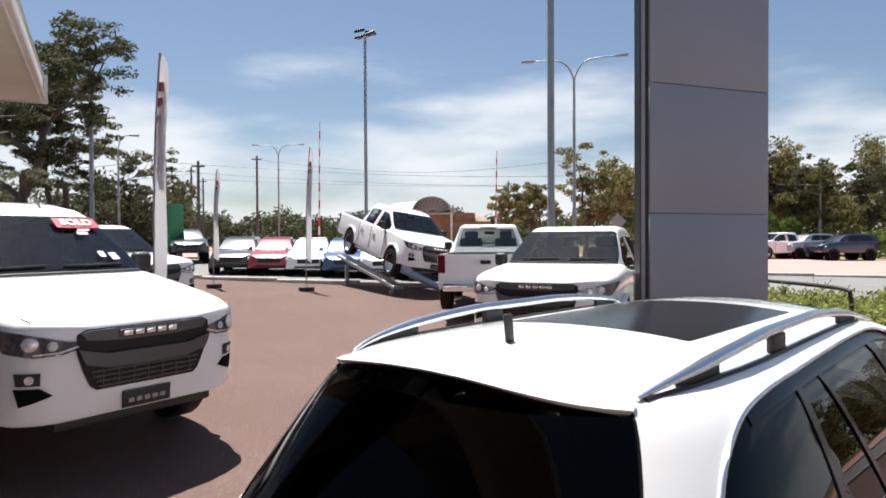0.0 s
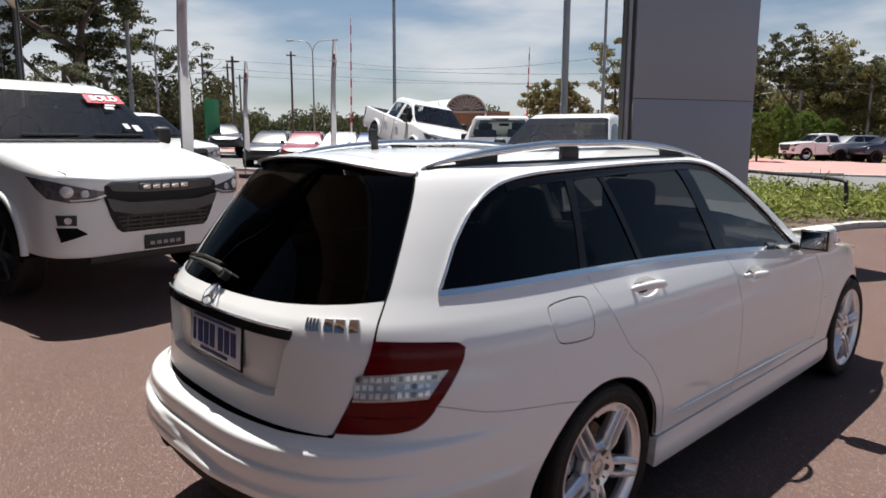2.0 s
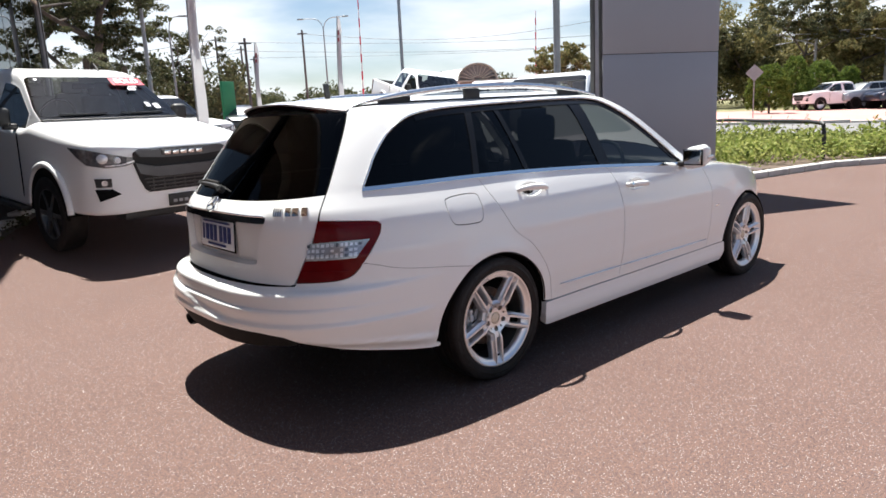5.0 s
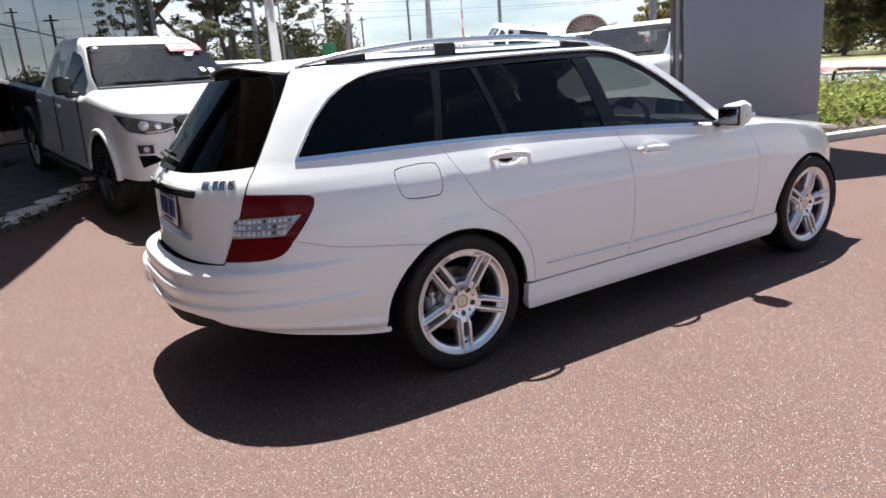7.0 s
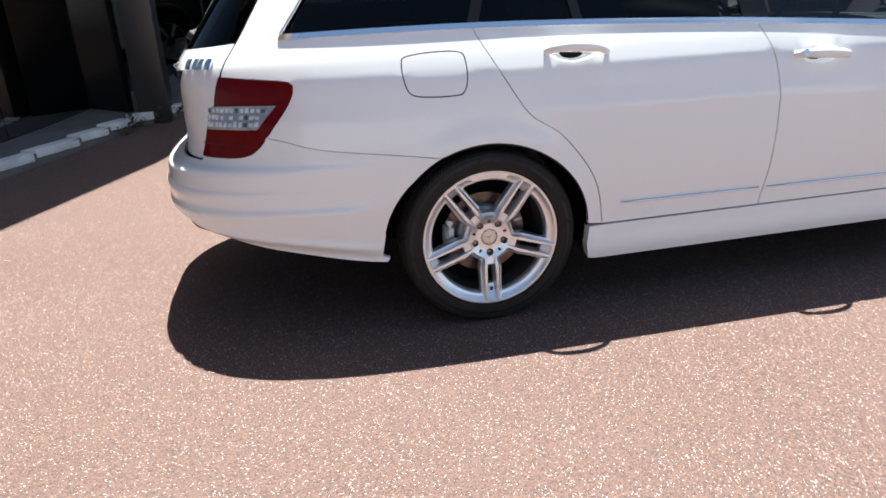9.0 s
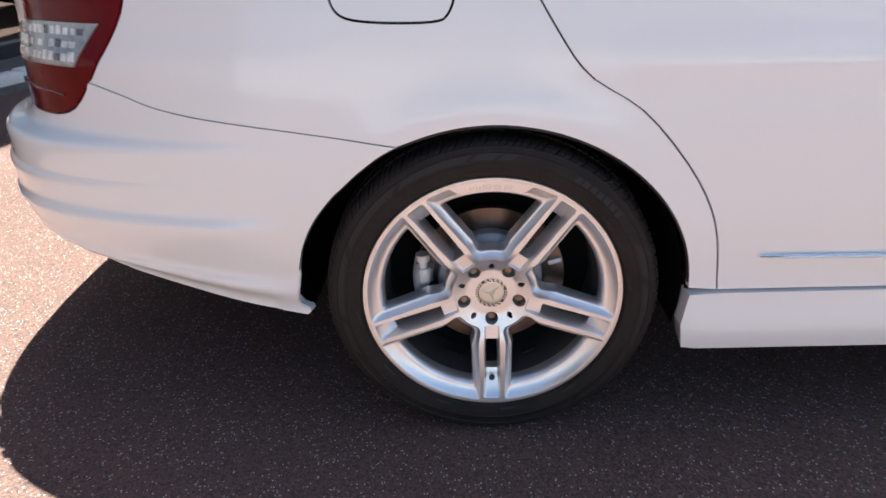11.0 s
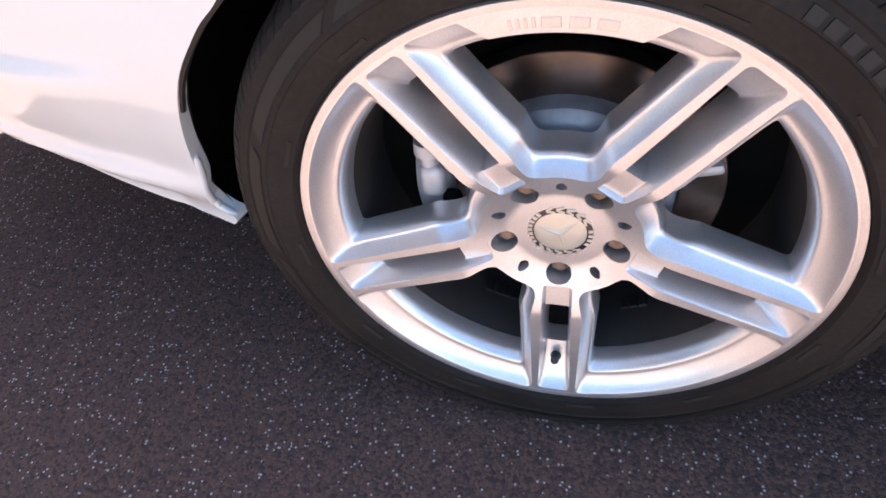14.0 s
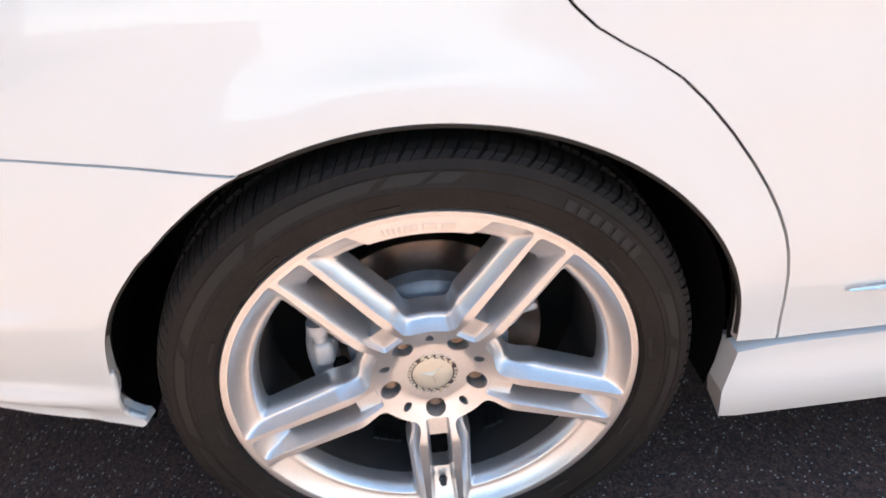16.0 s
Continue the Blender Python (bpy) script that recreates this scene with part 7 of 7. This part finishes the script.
pole("light_pole", "thick grey steel pole rising out of view", "pole", -7.55, 11.0, 11.0, 0.085, 0.072)


def street_lamp(x, y, h, span, heading, single=False):
    p = pole("street_lamp", "grey street lamp with curved arms" if not single else "grey street lamp with one arm", "street lamp", x, y, h - 0.8, 0.09, 0.05)
    p.rotation_euler = (0, 0, radians(heading))
    for s in ((-1, 1) if not single else (1,)):
        arm = tube("lamp_arm", spline([(0, 0, h - 0.9), (s * span * 0.12, 0, h - 0.35), (s * span * 0.35, 0, h - 0.05), (s * span * 0.85, 0, h + 0.02)], 14), 0.032, M_POLE, p, seg=8)
        box("lamp_head", (s * span, 0, h + 0.02), (0.55, 0.2, 0.1), M_POLE, p, bevel=0.04)
    return p


street_lamp(-14.75, 23.4, 9.2, 2.0, 28)
street_lamp(-48.9, 30.8, 8.9, 2.0, 40)
street_lamp(-40.6, 14.3, 7.2, 0.9, 60, True)
for x, y, h in ((-45.6, 26.7, 7.4), (-52.4, 24.7, 6.8), (-53.2, 22.9, 7.6), (-60.9, 30.1, 6.8), (-41.5, 53.4, 6.8), (-36.0, 17.0, 5.6)):
    pw_ = pole("utility_pole", "weathered timber utility pole with a crossarm", "utility pole", x, y, h, 0.10, 0.075, M_WOODPOLE)
    box("crossarm", (0, 0, h - 0.3), (0.08, 0.75, 0.09), M_WOODPOLE, pw_, rot=Matrix.Rotation(radians(-35), 4, "Z"))
for (x0, y0, z0), (x1, y1, z1) in (((-53.2, 22.9, 8.1), (-20, 62, 8.0)), ((-53.2, 22.9, 7.4), (-20, 62, 7.2)), ((-60.9, 30.1, 7.6), (-14, 70, 7.8)), ((-52.4, 24.7, 7.2), (-75, 5, 7.6)), ((-53.2, 22.9, 8.3), (-80, 0, 8.2)), ((-45.6, 26.7, 8.0), (-28, 44, 7.9))):
    w = tube("overhead_wire", [(x0 + (x1 - x0) * t, y0 + (y1 - y0) * t, z0 + (z1 - z0) * t - 1.0 * math.sin(math.pi * t)) for t in [k / 14 for k in range(15)]], 0.016, M_BLACK, seg=4)
    tagged(w, "thin black overhead wire sagging between poles", "wire", group="overhead wires")
for x, y, h in ((-30.9, 21.75, 7.9), (-23.8, 29.2, 6.4)):
    b = thing("crossing_boom", "raised red and white level-crossing boom", "barrier", x, y, gz(x, y))
    n = 14
    for k in range(n):
        z0, z1 = 0.9 + (h - 0.9) * k / n, 0.9 + (h - 0.9) * (k + 1) / n
        cyl("boom_band", (0.02 * z0, 0, z0), (0.02 * z1, 0, z1), 0.055 - 0.002 * k, M_WHITE if k % 2 else M_SOLD, b, seg=8)
    box("boom_base", (0, 0, 0.55), (0.5, 0.5, 1.1), M_POLE, b, bevel=0.03)


def feather_flag(x, y, h, turn, w=0.62, marks=True):
    f = thing("feather_flag", "tall white feather flag with faded red lettering on a thin mast", "flag", x, y, gz(x, y), turn, group="feather flags")
    bm = bmesh.new()
    n = 22
    left, right = [], []
    for i in range(n + 1):
        t = i / n
        z = 0.9 + (h - 0.9) * t
        wid = w * (0.35 + 0.65 * math.sin(math.pi * min(1, 0.25 + 0.62 * t))) * (1 if t < 0.86 else max(0.03, math.sqrt(max(0, 1 - ((t - 0.86) / 0.14) ** 2))))
        lean = 0.14 * t ** 3
        left.append(bm.verts.new((lean, 0.02 * math.sin(9 * t), z)))
        right.append(bm.verts.new((lean + wid, 0.05 * math.sin(7 * t + 1), z - 0.1 * (1 - t))))
    for i in range(n):
        bm.faces.new((left[i], right[i], right[i + 1], left[i + 1]))
    r = bmesh.ops.solidify(bm, geom=bm.faces[:], thickness=0.006)
    part("flag_cloth", bm, M_FLAG, f, smooth=50)
    tube("flag_mast", [(0.14 * (k / 14) ** 3 - 0.012, 0, h * k / 14 + 0.0) for k in range(15)], 0.016, M_POLE, f, seg=6)
    cyl("flag_base", (0, 0, 0), (0, 0, 0.12), 0.22, M_BLACK, f, seg=16)
    if marks:
        for k in range(6):
            z = 0.9 + (h - 0.9) * (0.50 + 0.07 * k)
            box("flag_bar", (0.14 * (0.46 + 0.06 * k) ** 3 + w * 0.34, 0.045, z), (w * 0.40, 0.07, 0.14), M_FLAGINK, f)
    return f


feather_flag(-9.20, 2.69, 4.35, 40, 0.20)
feather_flag(-14.85, 9.5, 4.1, 35, 0.16)
feather_flag(-17.45, 8.05, 3.5, 30, 0.17)

sg = thing("sign_board", "upright green sign board with pale round marks", "sign", -31.45, 13.5, gz(-31.5, 13.5), -65)
box("board", (0, 0, 1.7), (0.95, 0.14, 2.4), M_GREEN, sg, bevel=0.01)
box("board_foot", (0, 0, 0.25), (0.7, 0.2, 0.5), M_DARKWALL, sg)
for k in range(3):
    bm = bmesh.new()
    add_cyl(bm, (0, -0.09, 2.55 - 0.75 * k), (0, -0.072, 2.55 - 0.75 * k), 0.20, seg=24)
    part("board_mark", bm, M_ROOFTIN, sg)
for x, y, z in ((-16.5, 30.4, 2.3), (-13.15, 34.3, 2.35)):
    sp = thing("warning_sign", "grey back of a diamond warning sign on a post", "road sign", x, y, gz(x, y))
    cyl("post", (0, 0, 0), (0, 0, z + 0.3), 0.03, M_POLE, sp, seg=8)
    bm = bmesh.new()
    add_box(bm, (0, -0.04, z), (0.62, 0.02, 0.62), rot=Matrix.Rotation(radians(45), 4, "Y"))
    bm.transform(Matrix.Rotation(radians(28), 4, "Z"))
    part("sign_plate", bm, M_POLE, sp)
for x, y in ((-18.3, 56.5), (-13.8, 58.0)):
    cp = pole("catenary_mast", "grey railway mast with a stayed arm", "mast", x, y, 6.1, 0.12, 0.1)
    for a, b in (((0, 0, 5.6), (-3.0, -0.9, 5.8)), ((0, 0, 4.8), (-2.6, -0.8, 5.7)), ((0, 0, 5.3), (-2.8, -0.8, 5.0))):
        cyl("stay", a, b, 0.04, M_POLE, cp, seg=6)

# ---- station shelter beyond the yard ----
st = thing("station_building", "low brick station with a pale green roof and fan-ribbed gable", "building", -39.6, 40.1, gz(-39.6, 40.1), 45)
SPR, RV, HV = 3.2, 1.75, 1.42
box("wall", (0.0, 2.6, SPR / 2), (7.6, 4.2, SPR), M_WALLBRICK, st)


def hip(name, low, high, material):
    """A hipped roof over a rectangle: low (x0, x1, y0, y1, z), high the ridge's ends."""
    bm = bmesh.new()
    x0, x1, y0, y1, z = low
    for q in [(x, y, zz) for x in (x0, x1) for y in (y0, y1) for zz in (z - 0.14, z)] + list(high):
        bm.verts.new(q)
    bmesh.ops.convex_hull(bm, input=bm.verts[:])
    part(name, bm, material, st)


bm = bmesh.new()
n = 24
ra = [[bm.verts.new((r * RV * math.cos(math.pi * k / n), y, SPR + r * HV * math.sin(math.pi * k / n))) for k in range(n + 1)] for r, y in ((1.0, -0.2), (1.0, 5.0), (0.92, 5.0), (0.92, -0.2))]
for j in range(4):
    for k in range(n):
        bm.faces.new((ra[j][k], ra[j][k + 1], ra[(j + 1) % 4][k + 1], ra[(j + 1) % 4][k]))
bmesh.ops.recalc_face_normals(bm, faces=bm.faces[:])
part("vault_roof", bm, M_ROOFTIN, st, smooth=40)
bm = bmesh.new()
bm.faces.new([bm.verts.new((0.9 * RV * math.cos(math.pi * k / n), 0.35, SPR + 0.9 * HV * math.sin(math.pi * k / n))) for k in range(n + 1)])
bmesh.ops.solidify(bm, geom=bm.faces[:], thickness=0.05)
part("gable_panel", bm, M_POLE, st)
for k in range(1, 12):
    a = math.pi * k / 12
    cyl("gable_rib", (0.42 * math.cos(a), -0.1, SPR + 0.34 * math.sin(a)), (0.95 * RV * math.cos(a), -0.1, SPR + 0.95 * HV * math.sin(a)), 0.045, M_ROOFTIN, st, seg=6)
tube("gable_arch", [(0.42 * math.cos(math.pi * k / 12), -0.1, SPR + 0.34 * math.sin(math.pi * k / 12)) for k in range(13)], 0.05, M_ROOFTIN, st, seg=6)
box("gable_beam", (0, -0.1, SPR - 0.08), (2 * RV + 0.3, 0.25, 0.16), M_ROOFTIN, st, bevel=0.01)
hip("side_roof", (-4.3, -0.9, 0.1, 5.2, SPR), ((-3.4, 2.6, SPR + 0.95), (-0.9, 2.6, SPR + 1.2)), M_ROOFTIN)
hip("brick_roof", (1.5, 5.2, 0.3, 5.0, SPR - 0.75), ((2.2, 2.6, SPR + 0.05), (3.9, 2.6, SPR - 0.05)), M_WALLBRICK)
for s in (-1.7, 1.7):
    cyl("post", (s, -0.1, 0), (s, -0.1, SPR - 0.1), 0.09, M_WHITE, st, seg=8)

# ---- trees ----
def tree(label, x, y, h, crown_r, seed, trunk_r=0.28, lean=0.0, leaf=M_LEAF, clumps=26, per=120, leaf_size=0.16, base=0.35, name="eucalypt", tuft=0.27, flat=0.6, jit=0.22):
    """A tapered, forking trunk with limbs; the crown is many clumps of small leaves at the limbs' ends, with gaps between them."""
    r = random.Random(seed)
    t = thing(name, label, "tree", x, y, gz(x, y))
    twigs = bmesh.new()
    ends = []

    def limb(a, d, length, rad, depth):
        pts, p, v = [a], a.copy(), d.normalized()
        n = 5
        for k in range(n):
            v = (v + Vector((r.gauss(0, 0.16), r.gauss(0, 0.16), r.gauss(0.03, 0.08)))).normalized()
            p = p + v * length / n
            pts.append(p.copy())
        wood = bmesh.new() if depth < 2 else twigs
        add_tube(wood, pts, [rad * (1 - 0.6 * k / n) for k in range(n + 1)], seg=7 if depth < 2 else 5)
        if depth < 2:
            part("limb" if depth else "trunk", wood, M_BARK, t, smooth=60)
        if depth >= 3 or length < 0.9:
            ends.append((p, v))
            return
        for k in range(2 if depth else 3):
            w = (v + Vector((r.gauss(0, 0.75), r.gauss(0, 0.75), r.gauss(0.12, 0.35)))).normalized()
            limb(p, w, length * r.uniform(0.55, 0.78), rad * 0.45, depth + 1)
        q = pts[3]
        w = (v * 0.4 + Vector((r.gauss(0, 1), r.gauss(0, 1), r.gauss(0.15, 0.3)))).normalized()
        limb(q, w, length * r.uniform(0.45, 0.7), rad * 0.38, depth + 1)
        ends.append((p, v))
    limb(Vector((0, 0, -0.1)), Vector((lean, 0, 1)), h * base, trunk_r, 0)
    tagged(part("branch", twigs, M_BARK, t, smooth=60), kind="stuff")
    pool = [p for p, _ in ends if p.z > h * 0.3]
    spots_ = []
    for k in range(clumps):
        p = pool[r.randrange(len(pool))] if pool else Vector((0, 0, h * 0.7))
        q = p + Vector((r.gauss(0, crown_r * jit), r.gauss(0, crown_r * jit), r.gauss(0, h * 0.3 * jit)))
        q.z = min(max(q.z, h * 0.32), h)
        spots_.append((tuple(q), r.uniform(0.55, 1.15)))
    me = leaf_mesh("crown", spots_, per, crown_r * tuft, leaf_size, leaf, r, squash=flat)
    ob = new("crown", me)
    ob.parent = t
    return t


tree("tall eucalypt with dark open crown behind the white utes", -35.6, 7.1, 15.5, 5.2, 3, 0.40, 0.02, M_LEAFDARK, 300, 90, 0.085, 0.36, tuft=0.105, flat=0.45, jit=0.10)
tree("tall eucalypt with dark open crown behind the white utes", -38.5, 4.0, 14.5, 5.0, 8, 0.34, 0.0, M_LEAFDARK, 280, 90, 0.085, 0.36, tuft=0.105, flat=0.45, jit=0.10)
tree("tall eucalypt with dark open crown behind the white utes", -37.5, 9.6, 11.5, 4.4, 14, 0.28, 0.05, M_LEAFDARK, 220, 90, 0.085, 0.38, tuft=0.11, flat=0.45, jit=0.12)
tree("slender eucalypt with a thin crown beyond the yard", -45.0, 16.5, 8.2, 3.0, 11, 0.22, 0.05, M_LEAFDARK, 90, 80, 0.10, 0.42, tuft=0.15, jit=0.16)
tree("eucalypt with a bright ragged crown behind the steel pole", -18.6, 30.4, 7.4, 3.0, 21, 0.22, 0.0, M_LEAF, 130, 110, 0.085, 0.34, tuft=0.15, jit=0.18)
tree("eucalypt with a bright ragged crown behind the steel pole", -21.2, 29.5, 6.0, 2.4, 23, 0.18, 0.0, M_LEAF, 100, 100, 0.085, 0.34, tuft=0.15, jit=0.18)
tree("eucalypt in the dense row across the road", -17.2, 58.0, 9.0, 3.6, 31, 0.26, 0.0, M_LEAF, 110, 110, 0.12, 0.36, tuft=0.18)
tree("eucalypt in the dense row across the road", -23.0, 59.0, 9.0, 4.0, 33, 0.24, 0.0, M_LEAFDARK, 110, 110, 0.12, 0.34, tuft=0.18)
for i, (x, y, h, cr) in enumerate(((-19.6, 56.0, 11.0, 3.4), (-15.2, 60.0, 9.6, 3.6), (-11.0, 60.5, 9.2, 3.4), (-6.4, 61.5, 9.0, 3.4), (-2.0, 63.0, 9.4, 3.6), (3.0, 64.0, 9.0, 3.4), (-26.5, 55.0, 8.0, 3.0))):
    tree("eucalypt with a ragged crown in the row across the road", x, y, h, cr, 60 + i, 0.2, 0.03 * (i % 3 - 1), M_LEAF if i % 2 else M_LEAFDARK, 120, 90, 0.11, 0.38, tuft=0.15, flat=0.6, jit=0.16)
for i, (x, y, h) in enumerate(((-29.0, 6.2, 4.2), (-30.5, 8.2, 4.0))):
    pt = thing("palm", "low palm with drooping fronds behind the white utes", "tree", x, y, gz(x, y))
    cyl("palm_trunk", (0, 0, 0), (0, 0, h - 0.4), 0.18, M_BARK, pt, rb=0.13, seg=10)
    r = random.Random(50 + i)
    bm = bmesh.new()
    for k in range(22):
        a = 2 * math.pi * k / 22 + r.uniform(-0.1, 0.1)
        el = r.uniform(-0.1, 1.1)
        d = Vector((math.cos(a), math.sin(a), 0))
        pts = [Vector((0, 0, h - 0.45)) + d * (1.5 * t * math.cos(el * 0.6)) + Vector((0, 0, 1.25 * math.sin(el) * t - 1.1 * t * t)) for t in [j / 8 for j in range(9)]]
        side_v = Vector((-d.y, d.x, 0))
        for j in range(1, 8):
            for sgn in (-1, 1):
                tip = pts[j] + side_v * sgn * 0.32 + d * 0.16 - Vector((0, 0, 0.16))
                bm.faces.new([bm.verts.new(pts[j]), bm.verts.new(pts[j] + d * 0.05), bm.verts.new(tip)])
    part("palm_fronds", bm, M_LEAFDARK, pt)

# far belt of trees and shrubs
rw = random.Random(77)


def belt(name, label, n, place, spread, size, per, material, squash=0.8):
    sp = []
    for _ in range(n):
        x, y, z, k = place()
        sp.append(((x, y, gz(x, y) + z), k))
    me = leaf_mesh(name, sp, per, spread, size, material, rw, squash)
    tagged(new(name, me), label, "trees", kind="stuff")


def ray_place(a0, a1, d0, d1, z0, z1):
    def f():
        a = radians(rw.uniform(a0, a1))
        d = rw.uniform(d0, d1)
        u = rw.random()
        top = z1 * (0.72 + 0.28 * math.sin(a * 37) * math.cos(a * 91 + 1.3))
        return (2.0 - d * math.sin(a), -2.0 + d * math.cos(a), z0 + (top - z0) * u, 0.7 + 0.6 * rw.random())
    return f


# angles turn from straight ahead of the car towards its left
belt("woods", "dense belt of dull green trees across the road", 820, ray_place(-20, 30, 62, 80, 0.8, 10.6), 1.1, 0.17, 120, M_LEAF)
belt("woods", "darker trees in the belt across the road", 520, ray_place(-20, 30, 72, 88, 0.3, 10.2), 1.6, 0.24, 80, M_LEAFDARK)
belt("woods", "low dark trees on the skyline beyond the station", 560, ray_place(30, 66, 78, 100, 0.2, 4.6), 1.3, 0.21, 90, M_LEAFDARK)
belt("woods", "dark trees behind the palms and poles", 480, ray_place(64, 84, 50, 66, 0.2, 5.2), 1.1, 0.16, 100, M_LEAFDARK)
belt("shrubs", "low bright shrubs at the foot of the trees", 70, ray_place(-4, 13, 57.5, 60, 0.3, 1.6), 0.7, 0.15, 80, M_SHRUB)


M_CONIFER = leaf_mat("conifer_leaves", (0.045, 0.085, 0.014), (0.17, 0.22, 0.04))


def bush(x, y, w, h, seed):
    """A dense rounded conifer: a short stem and many small sprays near its skin."""
    r = random.Random(seed)
    b = thing("conifer_bush", "dense rounded yellow-green conifer bush at the edge of the verge", "bush", x, y, gz(x, y), group="conifer bushes")
    cyl("stem", (0, 0, 0), (0, 0, h * 0.4), 0.07, M_BARK, b, seg=8)
    sp = []
    for _ in range(330):
        a, t = r.uniform(0, 2 * math.pi), r.random() ** 0.8
        rad = w * 0.5 * (math.sin(math.pi * (0.25 + 0.72 * t)) ** 0.6) * (0.86 + 0.10 * math.sin(3 * a + seed) + 0.06 * math.sin(7 * a))
        sp.append(((rad * math.cos(a), rad * math.sin(a), h * (0.06 + 0.90 * t)), r.uniform(0.6, 1.15)))
    ob = new("crown", leaf_mesh("crown", sp, 60, 0.17, 0.055, M_CONIFER, r, squash=1.2))
    ob.parent = b


bush(-15.2, 41.1, 2.7, 3.0, 91)
bush(-16.4, 48.0, 2.2, 3.7, 92)
bush(-15.6, 50.3, 2.9, 3.3, 93)
bush(-14.2, 51.6, 1.7, 2.9, 94)
